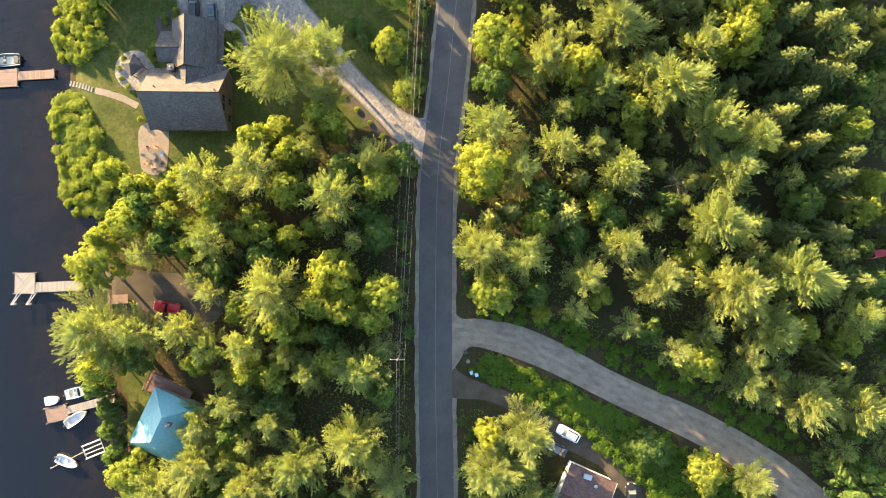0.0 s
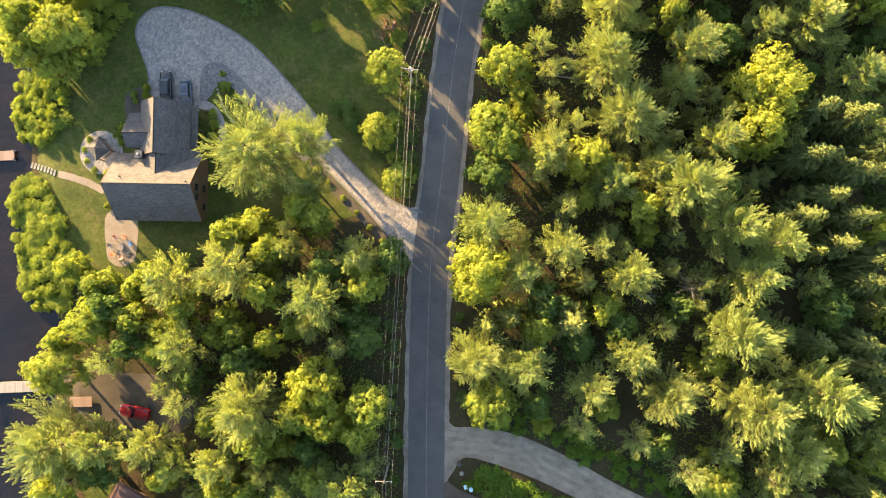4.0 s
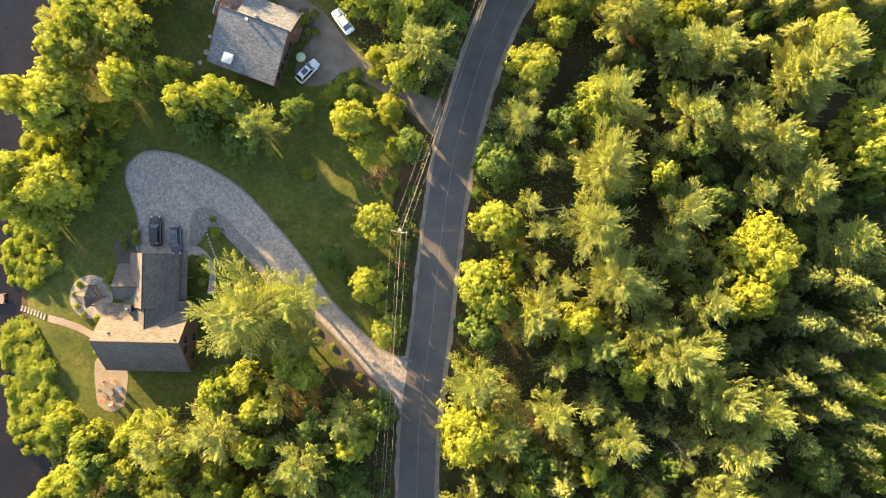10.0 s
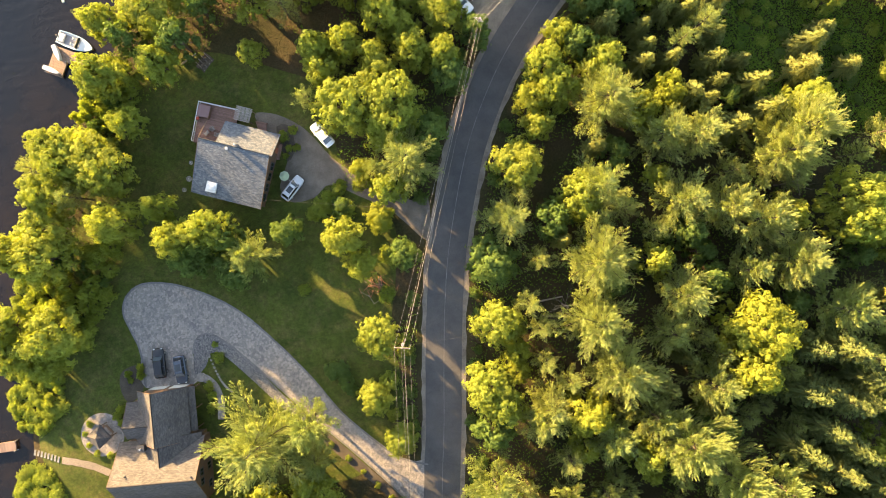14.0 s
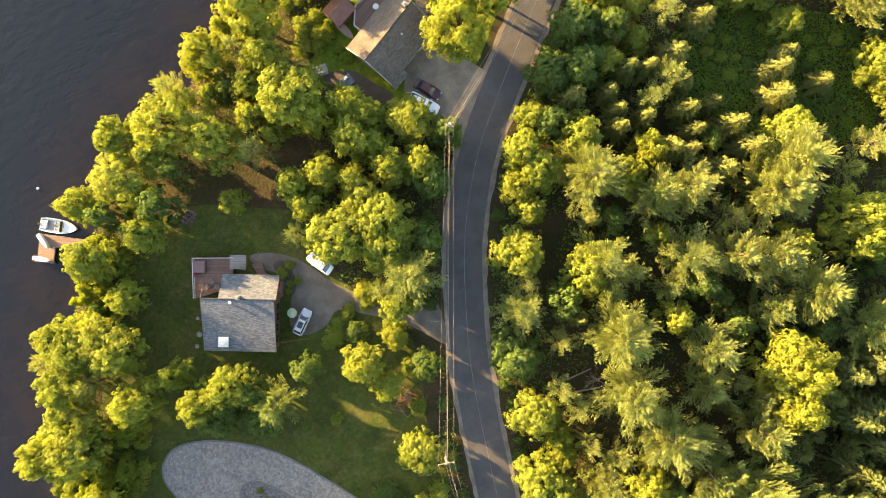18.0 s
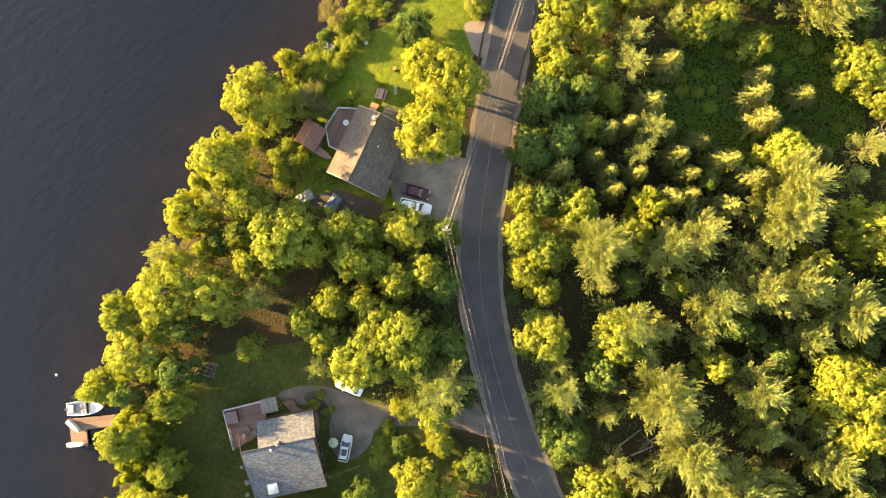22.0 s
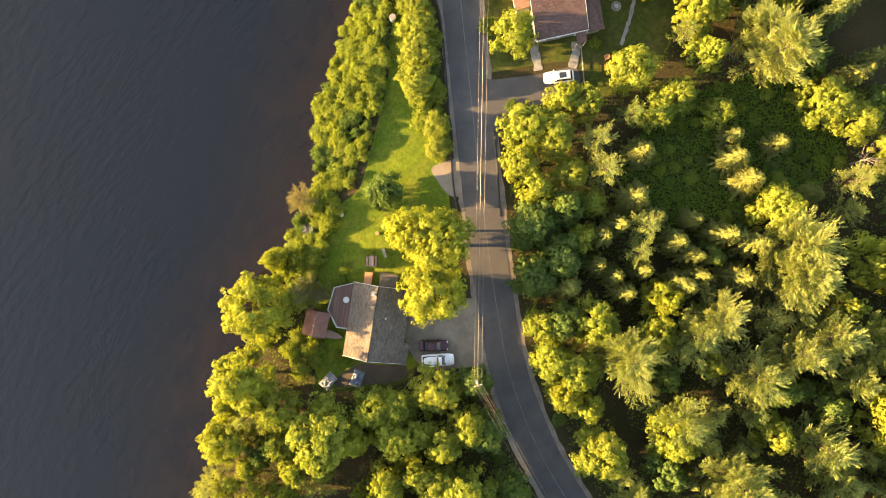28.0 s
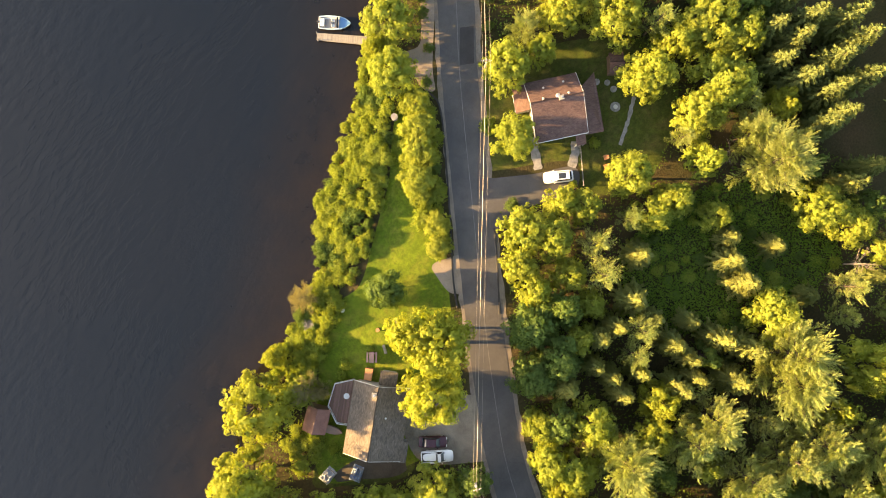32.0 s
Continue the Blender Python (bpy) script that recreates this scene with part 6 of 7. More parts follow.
def boat(name, label, x, y, heading, length, beam, hull, floor, cover=None, seats=3, screen=False, motor=True, deck_mat=None):
    """An open boat afloat, bow along its heading: hull with thickness, floor, benches, motor."""
    if y < 40:
        x, y = x * 1.011, y * 1.011
    root = thing(name, label, "boat", (x, y, WATER_Z), heading)
    h, b = length / 2, beam / 2
    outer, inner = [], []
    prof = [(-1, 0.86), (-0.5, 1.0), (0, 1.0), (0.4, 0.88), (0.7, 0.62), (0.9, 0.28), (1, 0.02)]
    bm = bmesh.new()

    def ring(k, z, grow):
        pts = [(px * h * k + (0.0), py * b * grow) for px, py in prof] + [(px * h * k, -py * b * grow) for px, py in prof[::-1]]
        return [bm.verts.new((p[0], p[1], z)) for p in pts]
    rings = [ring(0.90, -0.25, 0.65), ring(0.97, 0.1, 0.92), ring(1.0, 0.62, 1.0), ring(0.97, 0.64, 0.90), ring(0.93, 0.22, 0.80)]
    n = len(rings[0])
    bm.faces.new(rings[0][::-1])
    for a, c in zip(rings, rings[1:]):
        for i in range(n):
            bm.faces.new((a[i], a[(i + 1) % n], c[(i + 1) % n], c[i]))
    bm.faces.new(rings[-1])
    bmesh.ops.recalc_face_normals(bm, faces=bm.faces)
    part("hull", bm, hull, root)
    box_part("floor", (-0.1 * h, 0, 0.235), (h * 1.35, b * 1.3, 0.02), floor, root)
    for i in range(seats):
        box_part("bench", (-h * 0.7 + i * h * 1.25 / max(1, seats - 1), 0, 0.42), (0.42, b * 1.45, 0.08), floor if i % 2 else M_SEAT, root, 0, 0.95, 0.03)
    if cover:
        bm = bmesh.new()
        loft(bm, [[(px * h * 0.97, s * py * b * 0.97, z * (1 if abs(py) > 0.1 else 0.9)) for s, seq in ((1, prof), (-1, prof[::-1])) for px, py in seq] for z in (0.62, 0.78)])
        part("cover", bm, cover, root, "fitted boat cover")
    rim = bmesh.new()
    gun = [Vector((px * h, s_ * py * b * 0.99, 0.65)) for s_, seq in ((1, prof), (-1, prof[::-1])) for px, py in seq]
    for p_, q_ in zip(gun, gun[1:]):
        tube(rim, p_, q_, 0.05, seg=6)
    part("rub_rail", rim, M_PALEBLUE if screen else hull, root)
    if screen:
        fore = [(px, py) for px, py in ((0.30, 0.84), (0.4, 0.80), (0.7, 0.56), (0.9, 0.24), (0.97, 0.03))]
        loop_ = [(px * h, py * b) for px, py in fore] + [(px * h, -py * b) for px, py in fore[::-1]]
        bm = bmesh.new()
        loft(bm, [[(px_, py_, z_) for px_, py_ in loop_] for z_ in (0.56, 0.69)])
        part("foredeck", bm, deck_mat or hull, root, "moulded foredeck")
        box_part("engine_cover", (-h * 0.78, 0, 0.5), (h * 0.3, b * 1.2, 0.3), hull, root, 0, 0.92, 0.05)
        for sy in (-1, 1):
            seat_ = box_part("bucket_seat", (-h * 0.08, sy * b * 0.42, 0.44), (0.5, 0.5, 0.14), hull, root, 0, 0.95, 0.04)
            box_part("seat_back", (-h * 0.08 - 0.25, sy * b * 0.42, 0.66), (0.12, 0.5, 0.4), hull, seat_, 0, 0.95, 0.04)
        bm = bmesh.new()
        add_box(bm, (h * 0.18, 0, 0.85), (0.05, b * 1.7, 0.42), 0, 0.9, 0, (0, -0.5, 0))
        part("windscreen", bm, M_GLASS, root)
    if motor:
        m = box_part("outboard_motor", (-h - 0.12, 0, 0.62), (0.4, 0.32, 0.55), M_DARK, root, 0, 0.8, 0.05)
        box_part("motor_leg", (-h - 0.15, 0, 0.1), (0.14, 0.1, 0.8), M_DARK, m)
    return root


def dock(name, label, pts, z, ang, material, poles=True):
    if pts[0][1] < 40:
        pts = [(a * 1.011, b * 1.011) for a, b in pts]
    d = deck(name, label, pts, z, ang, material)
    d["category"] = "dock"
    if poles:
        for x, y in pts:
            rod("pile", (x, y, -4.0), (x, y, z + 0.5), 0.08, M_SIDING_G, d)
    return d


dock("dock", "narrow tan board gangway from the stone steps", [(-72.3, 34.5), (-72.3, 32.9), (-79.0, 32.5), (-79.0, 34.1)], -1.75, radians(3) + UP, M_DECK_TAN)
dock("dock", "broad tan board dock end on the lake", [(-79.1, 34.6), (-79.1, 31.4), (-91, 30.6), (-91, 33.8)], -1.72, radians(3), M_DECK_TAN)
boat("motorboat", "open runabout with cream seats beside the dock", -81.8, 36.2, radians(183), 6.4, 2.3, paint("olive_hull", (0.10, 0.09, 0.06), 0.3), M_SEAT, None, 3, True)
dock("dock", "weathered grey square dock end with ladder", [(-79.3, -3.2), (-75.6, -3.2), (-75.6, -7.0), (-79.3, -7.0)], -1.75, radians(50), M_DECK_PALE)
dock("dock", "weathered grey board gangway to shore", [(-75.5, -5.0), (-67.0, -4.6), (-67.0, -6.4), (-75.5, -6.8)], -1.77, UP, M_DECK_PALE)
for lx in (-79.0, -76.2):
    lad = thing("mooring_whip", "slender white mooring arm on the dock", "mooring arm", (lx * 1.011, -7.08, -1.7))
    rod("arm", (0.3, 0, 0.1), (-0.6, -2.0, 0.5), 0.05, M_WHITE, lad)
    rod("arm", (0.9, 0, 0.1), (-0.3, -1.9, 0.5), 0.05, M_WHITE, lad)
    rod("crossbar", (-0.7, -2.0, 0.5), (0.4, -1.9, 0.5), 0.05, M_WHITE, lad)
dock("dock", "tan square dock end by moored boats", [(-73.6, -28.2), (-69.8, -27.4), (-69.0, -30.0), (-73.0, -30.9)], -1.75, radians(14), M_DECK_TAN)
dock("dock", "narrow dock gangway to the wooded shore", [(-69.6, -27.9), (-61.0, -25.6), (-60.6, -27.0), (-69.4, -29.2)], -1.77, radians(104), M_DECK_PALE)
boat("rowing_boat", "small boat under a pale blue cover", -72.3, -26.7, radians(10), 2.6, 1.6, M_HULL, M_ALU, M_PALEBLUE, 2, False, False)
boat("motorboat", "white runabout moored at the dock", -67.6, -25.2, radians(14), 4.6, 1.9, M_HULL, M_SEAT, None, 3, True)
boat("motorboat", "white fishing boat moored beside the dock", -67.9, -30.0, radians(34), 4.6, 1.8, M_HULL, M_ALU, None, 3)
boat("motorboat", "white skiff on a mooring line", -69.5, -38.0, radians(-22), 4.2, 1.7, M_HULL, M_HULL, None, 3)
lift = thing("boat_lift", "white metal boat lift frame standing in shallow water", "boat lift", (-65.3, -36.0, WATER_Z), radians(22))
for i in range(4):
    rod("rail", (-1.9, -1.2 + i * 0.8, 0.6), (1.9, -1.2 + i * 0.8, 0.6), 0.12 if i in (0, 3) else 0.06, M_WHITE, lift)
for sx in (-1.8, 1.8):
    rod("crossbeam", (sx, -1.3, 0.5), (sx, 1.3, 0.5), 0.06, M_ALU, lift)
    for sy in (-1.3, 1.3):
        rod("leg", (sx, sy, -1.5), (sx, sy, 0.8), 0.05, M_ALU, lift)
pole_ = thing("mooring_pole", "long pale floating mooring pole", "pole", (0, 0, WATER_Z + 0.06))
rod("pole", (-73.6, -39.8, 0), (-65.2, -35.6, 0.3), 0.07, M_DECK_PALE, pole_)
dock("dock", "brown board dock with kayak under the trees", [(-59.1, 101.6), (-52.0, 98.2), (-52.8, 96.5), (-57.4, 98.6), (-58.6, 96.1), (-61.1, 97.3)], -1.75, radians(-24.8), M_DECK_TAN)
boat("motorboat", "white runabout with blue rail and grey cockpit at the dock", -55.7, 101.8, radians(-26.5), 6.3, 2.4, M_HULL, M_COCKPIT, None, 0, True)
for kx, ky, ka in ((-58.6, 100.1, -73), (-59.8, 97.3, -28)):
    kayak = boat("kayak", "white kayak lying on the brown dock", kx, ky, radians(ka), 2.9, 0.7, M_HULL, M_HULL, M_HULL, 1, False, False)
    kayak.location.z = -1.5
dock("dock", "pale grey board dock at the wooded shore", [(49.0, 164.3), (48.2, 163.4), (53.4, 156.4), (54.4, 157.4)], -1.75, radians(38), M_DECK_PALE)
boat("motorboat", "white runabout with blue canvas bow cover at the dock", 52.3, 163.2, radians(-50), 5.4, 2.3, M_HULL, M_COCKPIT, None, 0, True, True, M_BLUE)
buoy = thing("mooring_buoy", "small white mooring buoy on the lake", "buoy", (-57.3, 109.2, WATER_Z))
bm = bmesh.new()
bmesh.ops.create_uvsphere(bm, u_segments=12, v_segments=8, radius=0.25)
part("float", bm, M_HULL, buoy)
bm = bmesh.new()
tube(bm, (0, 0, 0.2), (0, 0, 0.4), 0.04)
part("eye", bm, M_METAL, buoy)

# ---- power line ----
M_POLE = surface("pole_wood", (0.16, 0.13, 0.10), (0.27, 0.23, 0.19), 1.0, 0.9, 12, 0.01)
M_CABLE = paint("black_cable", (0.05, 0.048, 0.045), 0.6, 0.0)
M_WIRE = paint("wire", (0.26, 0.235, 0.20), 0.6, 0.2)
M_CERAMIC = paint("white_insulator", (0.7, 0.7, 0.68), 0.3)
POLES = [(-8.4, -84, radians(0)), (-7.9, -17.6, radians(-1)), (-4.4, 46.2, radians(-8)), (12.3, 95.5, radians(-32)), (61.9, 138.2, radians(-46)), (104, 178, radians(-45))]
HEADS = []
for i, (x, y, a) in enumerate(POLES):
    root = thing("power_pole", "tall wooden power pole with crossarm and insulators", "power pole", (x, y, 0), a, "power poles along the road")
    bm = bmesh.new()
    tube(bm, (0, 0, -0.3), (0, 0, 9.6), 0.16, 0.11, 12)
    part("pole", bm, M_POLE, root)
    arm = box_part("crossarm", (0, 0, 9.1), (2.5 if i < 3 else 1.0, 0.12, 0.14), M_POLE, root, 0, 1, 0.01)
    for k, ox in enumerate((-1.2, -0.12, 1.2) if i < 3 else (-0.42, -0.04, 0.42)):
        bm = bmesh.new()
        tube(bm, (ox, 0, 9.15), (ox, 0, 9.4), 0.06, 0.03)
        part("insulator", bm, M_CERAMIC, arm)
    for s in (-1, 1):
        rod("brace", (s * 0.8, -0.05, 9.05), (0, -0.14, 8.4), 0.025, M_METAL, root, "", 5)
    if i in (2, 3):
        bm = bmesh.new()
        tube(bm, (0, 0.35, 7.5), (0, 0.35, 8.5), 0.22, seg=14)
        part("transformer", bm, M_METAL, root, "grey can transformer")
    c, s = math.cos(a), math.sin(a)
    k_ = 0.5 if i >= 3 else 1.0
    HEADS.append([Vector((x + c * o * k_, y + s * o * k_, z)) for o, z in ((-1.2, 9.42), (-0.12, 9.42), (1.2, 9.42), (0.15, 7.4), (0.18, 6.9))])


def wire(a, b, sag, r, name, label):
    """A sagging cable between two points, as a thin tube."""
    rings, n = [], 16
    bm = bmesh.new()
    d = (b - a).normalized()
    side = Vector((-d.y, d.x, 0)).normalized()
    prev = None
    for i in range(n + 1):
        t = i / n
        p = a.lerp(b, t) - Vector((0, 0, sag * 4 * t * (1 - t)))
        ring = [bm.verts.new(p + side * r * math.cos(q) + Vector((0, 0, r * math.sin(q)))) for q in (0, 1.571, 3.142, 4.712)]
        if prev:
            for k in range(4):
                bm.faces.new((prev[k], prev[(k + 1) % 4], ring[(k + 1) % 4], ring[k]))
        prev = ring
    ob = part(name, bm, (M_CABLE if "service" in name else M_WIRE), None)
    return tagged(ob, label, "cable", "power line cables")


for A, B in zip(HEADS, HEADS[1:]):
    for k in range(5):
        wire(A[k], B[k], 1.0 if k < 3 else 1.4, 0.010 if k < 3 else 0.013, "power_cable", "pale sagging power cable along the road")
wire(HEADS[2][3], Vector((9.5, 46.8, 6.5)), 0.3, 0.010, "service_cable", "thin dark service cable across the road")
wire(Vector((2.2, 67.0, 7.4)), Vector((-24.5, 71.5, 3.9)), 0.8, 0.010, "service_cable", "thin dark service cable to the grey-roofed house")
wire(HEADS[3][3], Vector((10.5, 111.0, 3.4)), 0.5, 0.010, "service_cable", "thin dark service cable to the lake house")
wire(HEADS[4][3], Vector((67.5, 129.0, 3.6)), 0.4, 0.010, "service_cable", "thin dark service cable to the brown-roofed house")

# ---- bushes, filling woods and undergrowth ----
def spread(poly, gap, seed, shrink=0.0):
    """Evenly scattered places inside an outline, about gap metres apart."""
    rnd = np.random.default_rng(seed)
    xs, ys = [p[0] for p in poly], [p[1] for p in poly]
    area = (max(xs) - min(xs)) * (max(ys) - min(ys))
    n = int(area / gap / gap * 6)
    X, Y = rnd.uniform(min(xs), max(xs), n), rnd.uniform(min(ys), max(ys), n)
    ok = inside(poly, X, Y)
    out = []
    for x, y in zip(X[ok], Y[ok]):
        if all((x - a) ** 2 + (y - b) ** 2 > gap * gap for a, b in out):
            out.append((float(x), float(y)))
    return out


HEDGES = [
    [(-73, 36.5), (-72.8, 48), (-65.5, 48), (-63.5, 44), (-64, 39), (-67, 36)],
    [(-72.5, 30), (-73, 24), (-72, 14), (-69.5, 7), (-64, 8), (-62, 12), (-62.5, 17), (-64.5, 22), (-66, 27), (-69.5, 30.5)],
    [(35, 123), (36.5, 123.8), (39.8, 127.4), (46.2, 134), (51, 139.2), (52.8, 143), (50.5, 145), (45, 140.5), (40, 135), (37, 130)],
    [(53, 156), (43.5, 151), (29.5, 145.6), (21, 139), (18, 136), (22, 131.2), (30, 134.6), (38.6, 139.4), (44, 143.6), (52.5, 148.5)],
    [(17.5, 136), (8, 133.6), (1.5, 131.4), (2, 127), (8, 126), (14, 129.5), (19, 132)],
    [(-2, 131), (-8, 128), (-7, 124.5), (-3, 124.5), (1, 128)],
    [(-71, 50), (-70.5, 60), (-67, 72), (-64, 70), (-65, 60), (-66, 50)],
    [(-65, 50), (-57, 50), (-53, 60), (-51, 67), (-60, 66), (-66, 60)],
    [(-58, 84), (-52, 80), (-48, 88), (-44, 95), (-50, 98)],
]
grow = random.Random(8)
for x, y, r, h in ((-66.5, 50.5, 4.0, 10.0), (-63.0, 47.6, 3.0, 7.5), (-68.5, 55.0, 4.2, 11.0)):
    plant("maple_tree", x, y, r, h)
for k, poly in enumerate(HEDGES):
    for x, y in spread(poly, 1.35 if k < 5 else 1.65, 40 + k):
        plant("green_bush" if k > 1 and noise.noise((x * 0.2, y * 0.2, 5.0)) > 0.24 else "hedge_bush" if k < 5 else "bush", x, y, grow.uniform(1.0, 1.9), grow.uniform(1.0, 2.2) * (1.9 if k > 6 else (0.8 if k < 2 else 1.0)))
for x, y, r, h in ((-53.9, 38.6, 0.95, 1.3), (-52.2, 44.6, 0.7, 0.9), (-51.9, 43.4, 0.6, 0.8), (-49.9, 44.4, 0.8, 1.3), (-49.9, 45.6, 0.7, 1.2), (-55.0, 37.6, 0.8, 0.9), (-54.2, 36.4, 0.7, 0.8),
                   (-59.6, 36.8, 0.7, 0.7), (-60.6, 35.0, 0.6, 0.6), (-60.2, 33.0, 0.6, 0.6), (-58.8, 31.6, 0.6, 0.6), (-56.6, 31.0, 0.7, 0.7), (-56.5, 25.4, 0.6, 0.9),
                   (-38.6, 41.2, 0.9, 1.1), (-38.4, 39.4, 0.9, 1.1), (-38.6, 37.4, 0.9, 1.0), (-37.0, 48.2, 0.6, 0.6), (-36.6, 45.9, 1.0, 1.0), (-20.4, 56.0, 1.1, 1.5),
                   (-14.9, 71.0, 1.3, 1.4), (-13.2, 72.2, 1.2, 1.3), (-16.1, 69.5, 1.4, 1.5), (-13.9, 69.6, 1.1, 1.2), (-5.4, 67.5, 1.2, 1.6), (-5.7, 65.7, 1.1, 1.5), (-7.2, 68.7, 1.0, 1.2), (-9.7, 72.8, 1.1, 1.2), (-8.0, 73.1, 1.2, 1.3), (-17.8, 68.6, 1.3, 1.3),
                   (-18.6, 29.6, 0.5, 0.5), (-16.0, 26.9, 0.6, 0.5), (-13.6, 24.4, 0.5, 0.5), (-11.4, 22.0, 0.6, 0.6), (-9.2, 19.6, 0.6, 0.6), (-20.6, 31.8, 0.6, 0.6),
                   (-21.6, 82.4, 1.0, 1.3), (-20.9, 80.2, 0.7, 0.8), (-21.6, 79.0, 0.6, 0.7),
                   (-20.0, 83.2, 0.9, 1.2), (-19.6, 80.2, 0.7, 0.9), (-12.6, 73.0, 1.0, 1.2), (-16.4, 69.5, 2.0, 2.2), (-12.0, 68.6, 1.8, 2.0), (66.0, 117.0, 1.0, 0.9),
                   (10.9, 123.0, 1.0, 1.4), (15.5, 121.6, 0.7, 0.8), (3.2, 112.6, 1.0, 1.2), (58.6, 115.0, 0.8, 0.9), (56.3, 132.0, 1.6, 1.6), (35.4, 123.4, 0.8, 0.8),
                   (-7.4, 33.6, 1.2, 1.2), (-9.2, 36.4, 1.6, 1.7), (-7.6, 39.6, 1.8, 2.0), (-7.0, 54.0, 1.5, 1.8), (-5.6, 28.0, 1.2, 1.3), (-4.6, 44.0, 1.4, 1.6), (-5.8, 60.6, 1.6, 1.8)):
    plant("bush", x, y, r * 1.1, h)

WEEDS = [(4.5, -21.0), (9, -18.6), (16, -21.0), (32, -29), (52, -39.5), (66, -51), (46, -52), (36, -41.5), (22, -30), (12, -24.4)]
for x, y in spread(WEEDS, 1.6, 61) + spread([(6, -10.6), (14, -11.9), (22.4, -15.4), (38.9, -23.7), (55.5, -31.6), (64, -37), (66, -34), (56, -28), (40, -20), (22, -11.5), (8, -8)], 1.8, 62):
    plant("weed_bush", x, y, grow.uniform(0.9, 1.7), grow.uniform(0.7, 1.3))
for x, y in spread([(-6.5, 121), (-3, 122.4), (-0.6, 119.4), (-0.2, 116.6), (-4.5, 115.4), (-8, 117)], 1.7, 63):
    plant("bush", x, y, grow.uniform(1.2, 1.9), grow.uniform(1.3, 2.2))

OPEN_NORTH = [(-37.5, 88), (-38.5, 95), (-33, 98.5), (-29, 103.5), (-22, 103), (-15, 97), (-15.5, 90), (-22, 86)]
# places kept open: roads, drives, lawns and buildings
RX, RY = np.array([p.x for p in ROAD]), np.array([p.y for p in ROAD])
OPEN = [
    [(-72, 33), (-68, 46), (-63, 62), (-52, 64), (-49, 86), (-40, 92), (-25, 92), (-14, 86), (-12, 74), (0, 68), (0, 62), (-8, 56), (-6, 30), (-3, 25), (-3, 14), (-14, 19), (-22, 26), (-36, 20), (-47, 15), (-57, 13), (-64, 20), (-70, 30)],
    [(52, 149), (30, 136), (18, 133), (4, 124), (-4, 117), (-4, 111), (4, 105), (14, 96), (21, 102), (36, 119), (54, 138)],
    [(47, 122), (53, 130), (58, 136), (72, 136), (82, 126), (84, 116), (78, 109), (66, 106), (57, 113)],
    [(0, -8), (7, -10.5), (22, -15), (47, -27), (64, -37), (104, -62), (94, -72), (60, -48), (38, -48), (20, -50), (18, -37), (7, -28), (0, -28)],
    [(-66, -1), (-46, -2), (-41, -9), (-45, -15), (-62, -11)],
    [(-60, -20), (-46, -20), (-40, -26), (-44, -40), (-57, -39)],
    OPEN_NORTH,
    [(-8.5, 113.5), (-5, 115.5), (1, 115.5), (4, 108), (7, 103.6), (2.5, 103.2), (-1.5, 106.6), (-7.5, 110.8)],
]
CLEARING = [(48, 96), (56, 102), (68, 101), (80, 94), (86, 86), (80, 74), (70, 73), (58, 79), (50, 87)]


def free(X, Y, road=6.0, shore=3.0, open_too=True):
    """Which places lie off the road, off the water and off the open ground."""
    ok = shore_distance(X, Y) > shore
    d = np.min((X[:, None] - RX[None, :]) ** 2 + (Y[:, None] - RY[None, :]) ** 2, axis=1)
    ok &= d > road * road
    if open_too:
        for poly in OPEN:
            ok &= ~inside(poly, X, Y)
    return ok


rnd = np.random.default_rng(77)
CX, CY = rnd.uniform(-72, 104, 3600), rnd.uniform(-66, 186, 3600)
view = (CX < 60 + np.maximum(0, CY - 60) * 0.6 + 20) & (CX > -75)
okc = free(CX, CY, 7.5, 2.5) & view & ~inside(CLEARING, CX, CY)
for x, y in zip(CX[okc], CY[okc]):
    edge = not (-48 < y < 172 and x < 88)
    r = grow.uniform(2.1, 3.3) if not edge else grow.uniform(3.0, 4.2)
    if all((x - a) ** 2 + (y - b) ** 2 > (0.57 * q + 0.56 * r) ** 2 for a, b, q in TREE_SPOTS):
        wet = x < 0
        kind = grow.choice(["young_maple", "young_maple", "young_alder", "young_pine"] if wet else ["young_pine", "young_pine", "young_pine", "young_maple", "spruce_tree", "young_alder"])
        plant(kind, float(x), float(y), r * (0.8 if kind == "spruce_tree" else 1.15), min(9.0 if x < 4 and y > 60 else 12.0, r * grow.uniform(2.9, 4.1)) * (0.55 if math.hypot(x + 5, y - 115) < 6 else 1.0))

for x, y in spread(CLEARING, 2.3, 64):
    if noise.noise((x * 0.16, y * 0.16, 2.0)) > -0.05 and all((x - a) ** 2 + (y - b) ** 2 > (0.6 * q) ** 2 for a, b, q in TREE_SPOTS):
        plant("green_bush" if grow.random() < 0.6 else "bush", x, y, grow.uniform(0.8, 1.6), grow.uniform(0.6, 1.4))

# shrubs along the edges of the road
step_ = 0
for a, b in zip(ROAD, ROAD[1:]):
    d = (b - a).normalized()
    for sgn in (1, -1):
        step_ += 1
        x, y = a.x + sgn * d.y * grow.uniform(4.9, 6.6), a.y - sgn * d.x * grow.uniform(4.9, 6.6)
        ok_ = free(np.array([x]), np.array([y]), 4.6, 2.0)[0] if -60 < y < 160 else False
        if ok_ and (step_ // 2) % 2 == 0 and grow.random() < 0.75:
            plant("green_bush", x, y, grow.uniform(0.9, 1.6), grow.uniform(0.8, 1.6))

